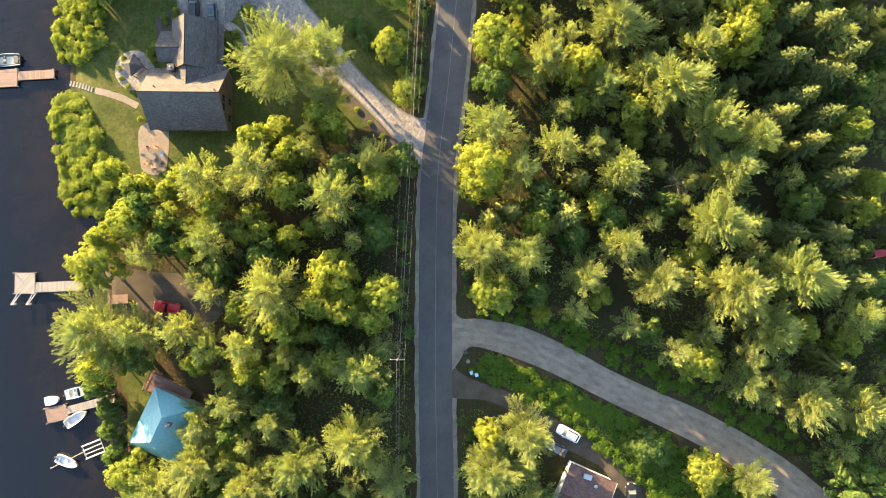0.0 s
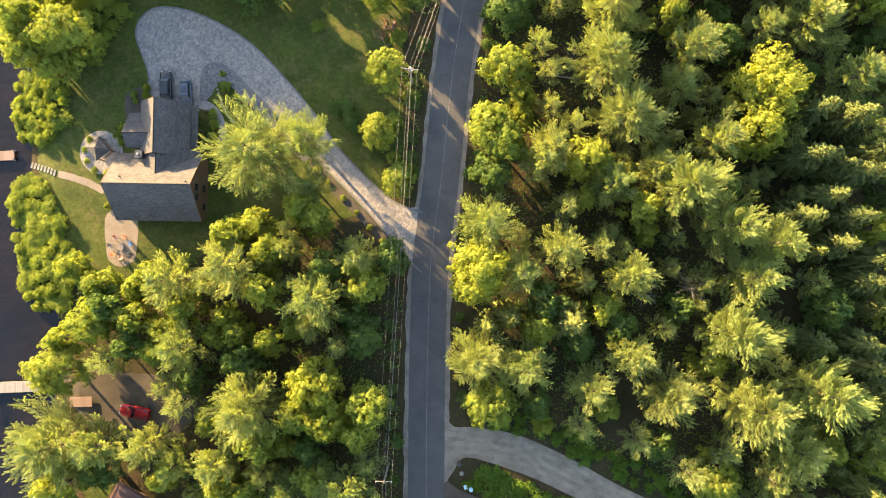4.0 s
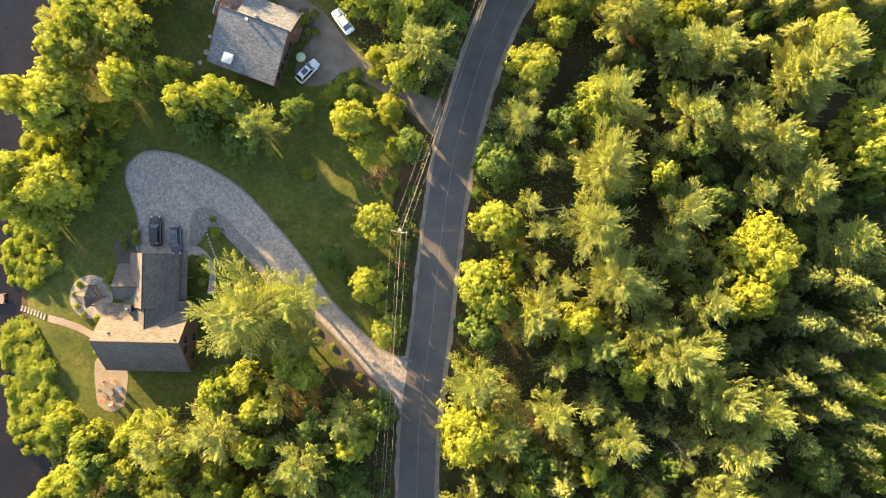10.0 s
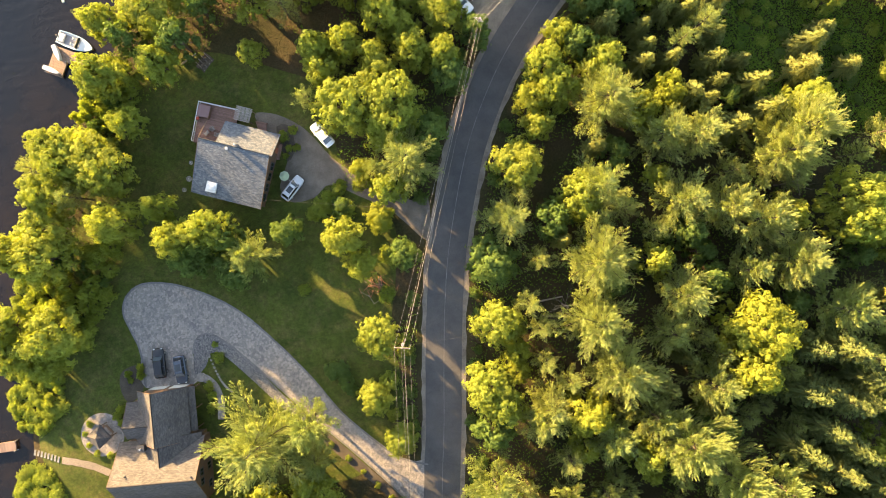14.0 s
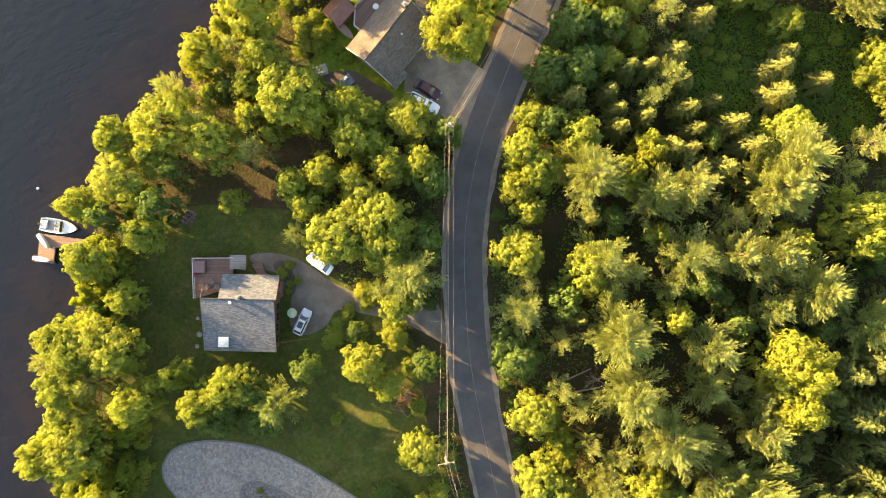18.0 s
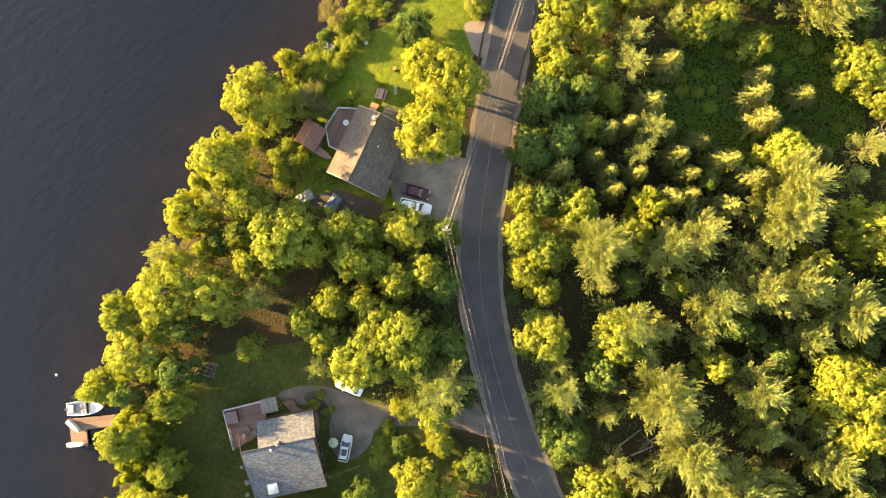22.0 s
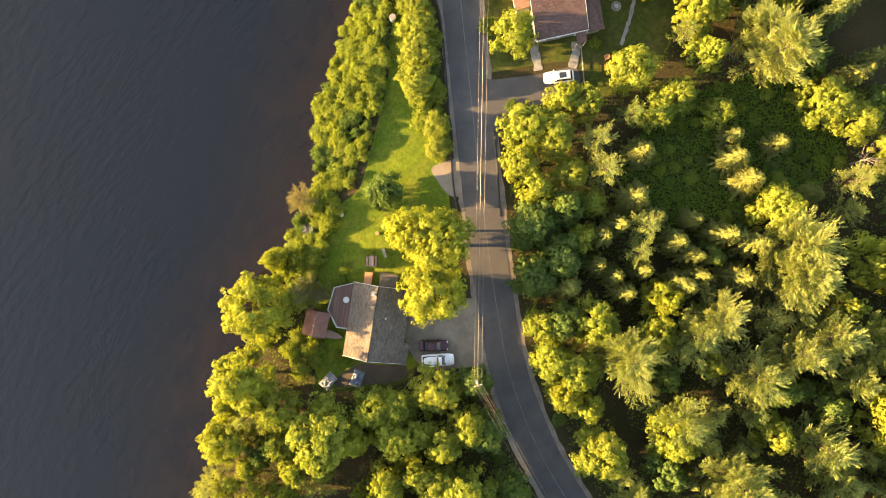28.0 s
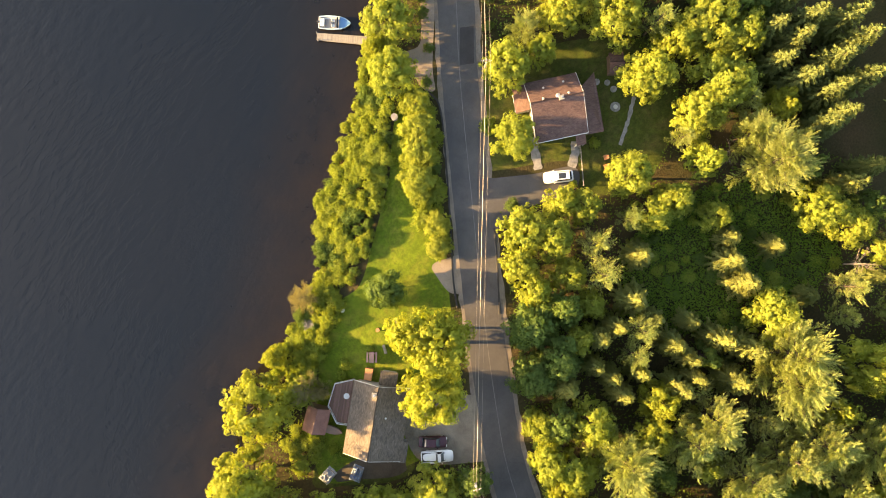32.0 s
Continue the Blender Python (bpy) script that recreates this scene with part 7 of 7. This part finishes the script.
# low plants of the forest floor and the clearing
for k, (n, poly, mat, nm, lab) in enumerate(((170000, None, M_FERN, "undergrowth", "low green ferns and saplings on the forest floor"),
                                             (40000, CLEARING, M_FERN, "clearing_plants", "dense low green plants in the forest clearing"),
                                             (42000, WEEDS, M_FERN, "roadside_weeds", "thick green weeds between gravel road and drive"))):
    if poly is None:
        X, Y = rnd.uniform(-70, 92, n), rnd.uniform(-50, 176, n)
        ok = free(X, Y, 4.6, 1.5)
    else:
        xs, ys = [p[0] for p in poly], [p[1] for p in poly]
        X, Y = rnd.uniform(min(xs), max(xs), n), rnd.uniform(min(ys), max(ys), n)
        ok = inside(poly, X, Y)
    if poly is None:
        ok &= np.array([noise.noise((a * 0.11, b * 0.11, 7.0)) > -0.22 for a, b in zip(X, Y)])
    X, Y = X[ok], Y[ok]
    lump = np.array([noise.noise((a * 0.45, b * 0.45, 3.0)) for a, b in zip(X, Y)])
    H = np.clip(0.35 + 0.75 * (lump + 0.4), 0.08, 1.3) * rnd.uniform(0.5, 1.0, len(X))
    pos = np.stack([X, Y, land_z(X, Y) + H], 1)
    nrm = rnd.normal(size=pos.shape) * 0.5 + np.array([0, 0, 1.0])
    ln = rnd.uniform(0.3, 0.75, len(X)) * 0.6
    v, f = leaf_cards(pos, nrm, ln, ln * 0.6, rnd)
    ob = new(nm, crown_mesh(nm, v, f, mat))
    tagged(ob, lab, "undergrowth", "", "stuff")

# ---- garden furniture and small things ----
M_PINK = paint("faded_red_wood", (0.34, 0.19, 0.16), 0.7, 0.0, 0.15)
M_RED_PLASTIC = paint("red_plastic", (0.42, 0.06, 0.04), 0.5)
M_BLUE_PLASTIC = paint("blue_plastic", (0.07, 0.16, 0.36), 0.5)
M_TERRA = paint("orange_wood", (0.40, 0.18, 0.08), 0.6)
M_TARP_B = surface("blue_tarpaulin", (0.05, 0.11, 0.24), (0.30, 0.33, 0.36), 1.6, 0.6, 7, 0.02)
M_TARP_W = surface("grey_tarpaulin", (0.16, 0.19, 0.24), (0.36, 0.36, 0.35), 1.3, 0.6, 7, 0.02)


def garden_chair(name, label, x, y, z, rz, mat, group=""):
    """A low slatted garden chair: seat, back, arms and four legs."""
    root = thing(name, label, "chair", (x, y, z), rz, group)
    for i in range(4):
        box_part("seat_slat", (-0.2 + i * 0.13, 0, 0.36 - 0.02 * i), (0.11, 0.55, 0.03), mat, root)
    for i in range(4):
        box_part("back_slat", (-0.36, -0.2 + i * 0.135, 0.66), (0.03, 0.11, 0.66), mat, root, 0, 1, 0, "", (0, -0.3, 0))
    for s in (-1, 1):
        box_part("armrest", (-0.05, s * 0.34, 0.58), (0.66, 0.12, 0.03), mat, root)
        for lx in (-0.28, 0.24):
            box_part("leg", (lx, s * 0.32, 0.28), (0.06, 0.05, 0.58), mat, root)
    return root


def picnic_table(name, label, x, y, z, rz, mat):
    root = thing(name, label, "table", (x, y, z), rz)
    for i in range(5):
        box_part("top_plank", (0, -0.32 + i * 0.16, 0.74), (1.8, 0.145, 0.04), mat, root)
    for s in (-1, 1):
        for k in (0, 1):
            box_part("bench_plank", (0, s * (0.66 + k * 0.15), 0.44), (1.8, 0.135, 0.04), mat, root)
        box_part("crossbeam", (s * 0.65, 0, 0.42), (0.08, 1.6, 0.09), mat, root)
        for e in (-1, 1):
            rod("leg", (s * 0.65, e * 0.62, 0), (s * 0.65, e * 0.25, 0.72), 0.05, mat, root, "", 6)
    return root


# patio fire circle
fp = thing("fire_pit", "round dark metal fire pit on the patio", "fire pit", (-54.1, 18.4, gz(-54.1, 18.4) + 0.04))
bm = bmesh.new()
tube(bm, (0, 0, 0), (0, 0, 0.38), 0.42, 0.5, 18)
part("bowl", bm, M_DARK, fp)
bm = bmesh.new()
tube(bm, (0, 0, 0.38), (0, 0, 0.42), 0.58, 0.58, 18)
part("rim", bm, M_BRICK, fp)
for k, (mt, lab) in enumerate(((M_BLUE_PLASTIC, "blue garden chair facing the fire pit"), (M_TERRA, "orange-brown garden chair facing the fire pit"), (M_PINK, "faded red garden chair facing the fire pit"),
                               (M_DECK_PALE, "pale grey garden chair facing the fire pit"), (M_TERRA, "orange-brown garden chair facing the fire pit"), (M_PINK, "faded red garden chair facing the fire pit"),
                               (M_DARK, "dark garden chair facing the fire pit"))):
    a = k * 0.9 + 0.3
    x, y = -54.1 + 1.65 * math.cos(a), 18.4 + 1.75 * math.sin(a)
    garden_chair("garden_chair", lab, x, y, gz(x, y) + 0.04, a + math.pi, mt, "chairs round the fire pit")
for x, y, rz in ((-33.2, 84.6, 0.4), (-34.3, 84.0, 2.2), (-32.6, 83.6, 1.2)):
    garden_chair("deck_chair", "pale garden chair on the deck", x, y, gz(-33, 86) + 1.13, rz, M_DECK_PALE, "chairs on the deck")
pot = thing("flower_pot", "red flower pot at the deck railing", "flower pot", (-35.6, 86.6, gz(-33, 86) + 1.13))
bm = bmesh.new()
tube(bm, (0, 0, 0), (0, 0, 0.4), 0.18, 0.26, 12)
part("pot", bm, M_RED_PLASTIC, pot)
bm = bmesh.new()
bmesh.ops.create_icosphere(bm, subdivisions=2, radius=0.32, matrix=Matrix.Translation((0, 0, 0.52)))
for v in bm.verts:
    v.co += v.co.normalized() * 0.08 * math.sin(19 * v.co.x) * math.cos(17 * v.co.y)
part("flowering_top", bm, M_RED_PLASTIC, pot, "red flowers")
for x, y, r in ((-38.6, 76.8, 0.5), (-39.6, 75.0, 0.4), (-38.0, 79.5, 0.35)):
    ob = thing("round_lid", "round pale green concrete tank lid in grass", "tank lid", (x, y, gz(x, y)), 0, "lids in the lawn")
    bm = bmesh.new()
    tube(bm, (0, 0, -0.05), (0, 0, 0.12), r, r * 0.95, 16)
    part("lid", bm, M_STONE, ob)
    bm = bmesh.new()
    tube(bm, (0, 0, 0.12), (0, 0, 0.18), 0.08, 0.06, 8)
    part("knob", bm, M_METAL, ob)
umb = thing("patio_umbrella", "pale green round parasol by the house corner", "parasol", (-21.8, 75.4, gz(-21.8, 75.4)))
bm = bmesh.new()
bmesh.ops.create_cone(bm, cap_ends=True, segments=8, radius1=0.85, radius2=0.05, depth=0.4, matrix=Matrix.Translation((0, 0, 2.2)))
part("canopy", bm, paint("pale_green_canvas", (0.28, 0.34, 0.22), 0.8), umb)
rod("pole", (0, 0, 0), (0, 0, 2.3), 0.03, M_METAL, umb)

# lake-house garden
picnic_table("picnic_table", "faded red picnic table on bright grass", 14.8, 120.6, gz(14.8, 120.6), radians(40), M_PINK)
bench = thing("garden_bench", "weathered wooden bench on grass", "bench", (17.2, 119.9, gz(17, 119.9)), radians(60))
for i in range(3):
    box_part("seat_slat", (0, -0.15 + i * 0.15, 0.42), (1.5, 0.13, 0.04), M_DECK_PALE, bench)
for s in (-0.6, 0.6):
    box_part("leg", (s, 0, 0.2), (0.08, 0.42, 0.42), M_DECK_PALE, bench)
box_part("backrest", (0, -0.25, 0.7), (1.5, 0.04, 0.4), M_DECK_PALE, bench)
stump = thing("garden_post", "short round wooden post casting a long shadow", "post", (18.9, 122.9, gz(18.9, 122.9)))
bm = bmesh.new()
tube(bm, (0, 0, -0.1), (0, 0, 1.0), 0.28, 0.24, 12)
part("post", bm, M_BARK, stump)
bm = bmesh.new()
tube(bm, (0, 0, 1.0), (0, 0, 1.06), 0.33, 0.33, 12)
part("cap", bm, M_TERRA, stump)
ball = thing("garden_boulder", "rounded brown boulder in the grass", "boulder", (21.9, 121.5, gz(21.9, 121.5)))
bm = bmesh.new()
bmesh.ops.create_icosphere(bm, subdivisions=3, radius=0.6)
for v in bm.verts:
    v.co *= 1 + 0.18 * noise.noise(v.co * 2.1)
    v.co.z = v.co.z * 0.7 + 0.25
part("stone", bm, M_STONE, ball)
for x, y in ((17.8, 130.2), (17.2, 129.5)):
    ob = thing("white_stone", "white painted stone at the lawn edge", "stone", (x, y, gz(x, y)), 0, "white stones on the lawn")
    bm = bmesh.new()
    bmesh.ops.create_icosphere(bm, subdivisions=2, radius=0.42)
    for v in bm.verts:
        v.co *= 1 + 0.2 * noise.noise(v.co * 3.0 + Vector((x, y, 0)))
        v.co.z *= 0.6
    part("stone", bm, M_WHITE, ob)
for x, y, rz in ((11.2, 132.6, 2.6), (11.9, 131.6, 2.6)):
    garden_chair("lakeside_chair", "pale wooden lounge chair among shore bushes", x, y, gz(x, y) + 1.0, rz, M_DECK_PALE, "chairs above the shore")
plat = thing("chair_platform", "small board platform among shore bushes", "platform", (11.5, 132.1, gz(11.5, 132.1) + 0.9), radians(55))
for i in range(9):
    box_part("board", (-1.1 + i * 0.27, 0, 0.05), (0.25, 1.8, 0.04), M_DECK_PALE, plat)
for sx in (-1, 1):
    for sy in (-0.8, 0.8):
        box_part("post", (sx, sy, -0.5), (0.1, 0.1, 1.1), M_DECK_PALE, plat)
crate = thing("wood_crate", "rust-red wooden storage box behind the house", "storage box", (12.4, 119.1, gz(12.4, 119.1)), radians(33))
box_part("box", (0, 0, 0.45), (1.9, 1.2, 0.9), M_RUST, crate, 0, 1, 0.03)
box_part("lid", (0, 0, 0.94), (2.0, 1.3, 0.08), M_TERRA, crate, 0, 1, 0.02)
canoe = boat("canoe", "upturned pale wooden canoe beside the shed", 1.3, 117.5, radians(-64), 3.8, 1.25, M_DECK_TAN, M_DECK_TAN, M_DECK_TAN, 1, False, False)
canoe.location.z = gz(1.3, 117.5) + 0.3
for k, (x, y, mt, lab) in enumerate(((-5.0, 112.7, M_TARP_W, "heap of junk under a pale tarpaulin"), (-1.4, 109.4, M_TARP_B, "heap of junk under a blue tarpaulin"), (-33.9, 96.2, M_TARP_W, "dark woodpile under brush"))):
    ob = thing("tarp_heap" if k < 2 else "brush_heap", lab, "heap", (x, y, gz(x, y)), 0.4 * k)
    bm = bmesh.new()
    bmesh.ops.create_grid(bm, x_segments=14, y_segments=14, size=1.35)
    for v in bm.verts:
        d = max(abs(v.co.x), abs(v.co.y)) / 1.35
        v.co.z = max(0, (1 - d ** 4)) * (0.55 + 0.7 * noise.noise(v.co * 1.9 + Vector((k * 5, 0, 0)))) + 0.14 * noise.noise(v.co * 5)
        v.co.x *= 1.05 + 0.10 * noise.noise(v.co * 1.3 + Vector((0, k * 3, 4)))
        v.co.y *= 0.70 + 0.10 * noise.noise(v.co * 1.1 + Vector((2, k * 3, 4)))
    part("tarpaulin" if k < 2 else "brush", bm, mt if k < 2 else M_BARK, ob)
    for q in range(4):
        rod("weight", (-1.1 + q * 0.7, -0.9, 0.3), (-0.9 + q * 0.7, 1.0, 0.6), 0.07, M_DECK_PALE if k < 2 else M_PALE_BARK, ob, "", 6)

# brown-roofed house garden
for x, y, r in ((74.0, 123.5, 0.55), (75.1, 122.1, 0.5), (75.0, 120.6, 0.55), (73.0, 118.4, 0.85)):
    ob = thing("round_slab", "round pale concrete slab set in the lawn", "slab", (x, y, 0.0), 0, "round slabs in the lawn")
    bm = bmesh.new()
    tube(bm, (0, 0, -0.05), (0, 0, 0.16), r, r * 0.96, 18)
    part("slab", bm, M_STONE, ob)
    if r > 0.8:
        bm = bmesh.new()
        tube(bm, (0, 0, 0.16), (0, 0, 0.3), r * 0.45, r * 0.4, 14)
        part("cover", bm, M_METAL, ob)
for x, y in ((65.5, 114.0), (64.4, 112.9)):
    garden_chair("lawn_chair", "orange-brown wooden chair on the lawn", x, y, 0.0, radians(150), M_TERRA, "chairs on the lawn")
fence = thing("garden_fence", "low board fence along the lawn edge", "fence")
fa, fb = Vector((64.6, 118.9, 0)), Vector((59.6, 113.6, 0))
for i in range(9):
    p = fa.lerp(fb, i / 8)
    box_part("post", (p.x, p.y, 0.45), (0.1, 0.1, 0.95), M_DECK_PALE, fence, radians(47))
for z in (0.35, 0.75):
    m = (fa + fb) / 2
    box_part("rail", (m.x, m.y, z), ((fb - fa).length, 0.05, 0.1), M_DECK_PALE, fence, math.atan2(fb.y - fa.y, fb.x - fa.x))

# kerbside guard rail posts and boxes at the junction
for x, y, mt, lab in ((3.9, -17.6, M_DARK, "black mail box on a post at the junction"), (5.0, -21.3, M_PALEBLUE, "pale blue recycling bin at the drive mouth"), (5.9, -21.7, M_PALEBLUE, "pale blue recycling bin at the drive mouth"),
                      (4.4, -19.4, M_STONE, "pale boulder marking the drive mouth")):
    ob = thing("mail_box" if mt is M_DARK else ("recycling_bin" if mt is M_PALEBLUE else "boulder"), lab, "box" if mt is not M_STONE else "boulder", (x, y, 0), 0.3)
    if mt is M_STONE:
        bm = bmesh.new()
        bmesh.ops.create_icosphere(bm, subdivisions=2, radius=0.4)
        for v in bm.verts:
            v.co *= 1 + 0.2 * noise.noise(v.co * 3)
        part("stone", bm, mt, ob)
    else:
        box_part("body", (0, 0, 0.55), (0.55, 0.6, 1.0), mt, ob, 0, 1.06, 0.05)
        box_part("lid", (0, 0, 1.1), (0.6, 0.68, 0.08), mt, ob, 0, 0.95, 0.03)
low_wall = thing("stone_edging", "line of pale garden edging stones in the lawn island", "edging stones")
for k in range(16):
    f = k / 15
    x, y = -38.2 + 3.2 * f, 46.2 - 6.2 * f - 1.2 * math.sin(3.1 * f)
    bm = bmesh.new()
    bmesh.ops.create_icosphere(bm, subdivisions=1, radius=0.24)
    for v in bm.verts:
        v.co *= 1 + 0.3 * noise.noise(v.co * 4 + Vector((k, 0, 0)))
        v.co.z *= 0.6
    part("stone", bm, M_STONE, low_wall).location = (x, y, gz(x, y) + 0.06)

# asphalt kerbs along the road by the meadow, a newer road patch and the sandy verge
M_KERB = surface("dark_asphalt_kerb", (0.022, 0.021, 0.021), (0.045, 0.042, 0.040), 0.7, 0.85, 9, 0.01)
for nm, ln in (("kerb", [(30.4, 115.5), (34.05, 119.8), (40.7, 126.4), (47.2, 133.15), (50.2, 136.4), (52.6, 139.1), (53.9, 141.3), (53.8, 143.6)]), ("kerb", [(44.4, 119.9), (42.6, 117.8), (40.4, 115.6), (37.4, 112.6), (34.4, 109.65)])):
    pts_ = smooth_line(ln, 0.8)
    bm = bmesh.new()
    prev = None
    for i, p in enumerate(pts_):
        d = (pts_[min(i + 1, len(pts_) - 1)] - pts_[max(i - 1, 0)]).normalized()
        n_ = Vector((-d.y, d.x, 0))
        z_ = gz(p.x, p.y)
        ring = [bm.verts.new(p + n_ * o + Vector((0, 0, z_ + q))) for o, q in ((-0.17, -0.1), (-0.12, 0.15), (0.10, 0.17), (0.19, -0.1))]
        if prev:
            for k in range(3):
                bm.faces.new((prev[k], ring[k], ring[k + 1], prev[k + 1]))
        else:
            bm.faces.new(ring)
        prev = ring
    bm.faces.new(prev[::-1])
    bmesh.ops.recalc_face_normals(bm, faces=bm.faces)
    tagged(part(nm, bm, M_KERB, None), "low dark asphalt kerb at the road edge", "kerb", "", "structure")
M_NEW_ASPHALT = surface("fresh_asphalt", (0.026, 0.025, 0.026), (0.040, 0.038, 0.037), 0.5, 0.8, 10, 0.004)
patch("road_patch", [(65.4, 146.5), (67.2, 145.0), (62.6, 140.75), (60.8, 142.3)], M_NEW_ASPHALT, 0.056, "darker square of newer asphalt in the road", "road patch", sharp=True)
patch("sandy_verge", [(64.5, 154.4), (66.0, 152.9), (57.6, 145.6), (54.9, 142.6), (53.7, 144.4), (54.4, 147.4), (52.8, 149.8), (54.8, 151.4), (58.4, 149.6), (61.0, 151.2)], M_SANDY, 0.03, "pale sandy verge beside the road", "verge")
lid_ = thing("well_cover", "round pale concrete well cover among hedge bushes", "well cover", (46.95, 144.45, gz(46.95, 144.45)))
bm = bmesh.new()
tube(bm, (0, 0, -0.1), (0, 0, 1.1), 0.55, 0.53, 20)
part("ring", bm, M_STONE, lid_)
bm = bmesh.new()
tube(bm, (0, 0, 1.1), (0, 0, 1.18), 0.58, 0.56, 20)
part("cover", bm, M_STONE, lid_)
M_DRY = leaf_material("browning_needles", (0.130, 0.120, 0.066), (0.270, 0.235, 0.120), (0.170, 0.160, 0.085), 0.3)
KINDS["dying_cedar"] = ([pine("pine", 201, 11, 1.6, M_DRY, 0.85, 16)], 1.6, "grey-brown dying cedar above the shore", "dying cedars")
for x, y, r, h in ((14.8, 135.6, 3.3, 5.0), (4.5, 125.2, 3.6, 5.5), (5.6, 123.0, 2.4, 4.0)):
    plant("dying_cedar", x, y, r, h)
for x, y, r in ((0.1, 113.4, 1.2), (9.1, 122.3, 1.0), (-1.0, 115.0, 1.0)):
    plant("bush", x, y, r, 1.4)
stairs = thing("timber_steps", "orange-brown timber steps down to the dock", "steps", (-60.6, -8.1, gz(-60.6, -8.1)), radians(3))
for i in range(4):
    box_part("step", (-1.5 + i * 1.0, 0, 0.12 + 0.1 * i), (0.95, 1.7, 0.14), M_DECK_TAN, stairs, 0, 1, 0.02)

# dead wood
def dead_tree(x, y, h, seed):
    """A bare pale snag with forked branches."""
    r = random.Random(seed)
    root = thing("dead_tree", "bare grey dead tree standing in the wood", "tree", (x, y, gz(x, y)), r.uniform(0, 6), "dead trees")
    bm = bmesh.new()
    tube(bm, (0, 0, -0.2), (0.3, 0.1, h), 0.16, 0.04, 7)
    part("trunk", bm, M_PALE_BARK, root)
    for i in range(16):
        z = h * r.uniform(0.35, 0.97)
        a, ln = r.uniform(0, 6.28), (h - z) * 0.4 + r.uniform(0.8, 2.2)
        c, s = math.cos(a), math.sin(a)
        p0 = Vector((0.3 * z / h, 0.1 * z / h, z))
        p1 = p0 + Vector((c * ln, s * ln, ln * r.uniform(0.1, 0.5)))
        bm = bmesh.new()
        tube(bm, p0, p1, 0.035, 0.012, 5)
        for q in range(4):
            f = r.uniform(0.35, 0.95)
            b = a + r.uniform(-0.9, 0.9)
            m = p0.lerp(p1, f)
            tube(bm, m, m + Vector((math.cos(b), math.sin(b), 0.3)) * r.uniform(0.4, 1.1), 0.014, 0.006, 4)
        part("branch", bm, M_PALE_BARK, root)


for k, (x, y, h) in enumerate(((40.5, 12.5, 8), (45.5, -14.5, 7), (22.5, 49.5, 4), (60.0, 66.0, 7), (78.5, 100.0, 5), (79.0, 72.5, 6), (34.0, 11.0, 6), (81.5, 108.0, 6))):
    dead_tree(x, y, h, 300 + k)
brush = thing("brush_pile", "reddish pile of cut branches beside the road", "brush pile", (-8.6, 55.6, gz(-8.6, 55.6)))
rb = random.Random(4)
for k in range(60):
    a, ln = rb.uniform(0, 6.28), rb.uniform(0.7, 1.8)
    c = Vector((rb.gauss(0, 1.3), rb.gauss(0, 1.0), rb.uniform(0.1, 0.7)))
    d = Vector((math.cos(a), math.sin(a), rb.uniform(-0.2, 0.3))) * ln
    rod("branch", c - d / 2, c + d / 2, rb.uniform(0.02, 0.05), M_RUST if k % 3 else M_PALE_BARK, brush, "", 5)
for k, (x, y, a, ln) in enumerate(((20.5, 50.5, 0.1, 4.5), (21.0, 47.6, -0.15, 4.0), (52.0, 103.5, 1.2, 4), (-36.5, 97.0, 0.5, 3.0), (61.5, 72.0, 2.0, 5))):
    lg = thing("fallen_log", "pale fallen log on the forest floor", "log", (x, y, gz(x, y) + 0.18), a, "fallen logs")
    bm = bmesh.new()
    tube(bm, (-ln / 2, 0, 0), (ln / 2, 0.1, 0.1), 0.17, 0.11, 8)
    part("log", bm, M_PALE_BARK, lg)
    bm = bmesh.new()
    tube(bm, (ln * 0.1, 0, 0.1), (ln * 0.25, 0.6, 0.35), 0.05, 0.02, 5)
    part("stub", bm, M_PALE_BARK, lg)

# woods going on out of sight to the east, north and south
rnd = np.random.default_rng(9)
FX, FY = rnd.uniform(-60, 330, 2600), rnd.uniform(-220, 330, 2600)
far = free(FX, FY, 9.0, 6.0) & ((FX > 98 + 0.15 * np.maximum(0, FY - 60)) | (FY < -70) | (FY > 192))
V_, base = [], 0
for x, y in zip(FX[far], FY[far]):
    h, r, n = rnd.uniform(9, 16), rnd.uniform(2.6, 4.4), 70
    t = rnd.uniform(0.15, 1, n)
    a = rnd.uniform(0, 6.283, n)
    q = r * (1.05 - t) ** 0.6 * rnd.uniform(0.6, 1.0, n)
    V_.append(np.stack([x + q * np.cos(a), y + q * np.sin(a), h * t], 1))
far_pos = np.concatenate(V_)
v, f = leaf_cards(far_pos, rnd.normal(size=far_pos.shape) * 0.6 + np.array([0, 0, 0.8]), rnd.uniform(1.0, 2.2, len(far_pos)), rnd.uniform(0.7, 1.3, len(far_pos)), rnd)
tagged(new("far_woods", crown_mesh("far_woods", v, f, M_PINE)), "mixed woods continuing beyond the road", "woods", "", "stuff")
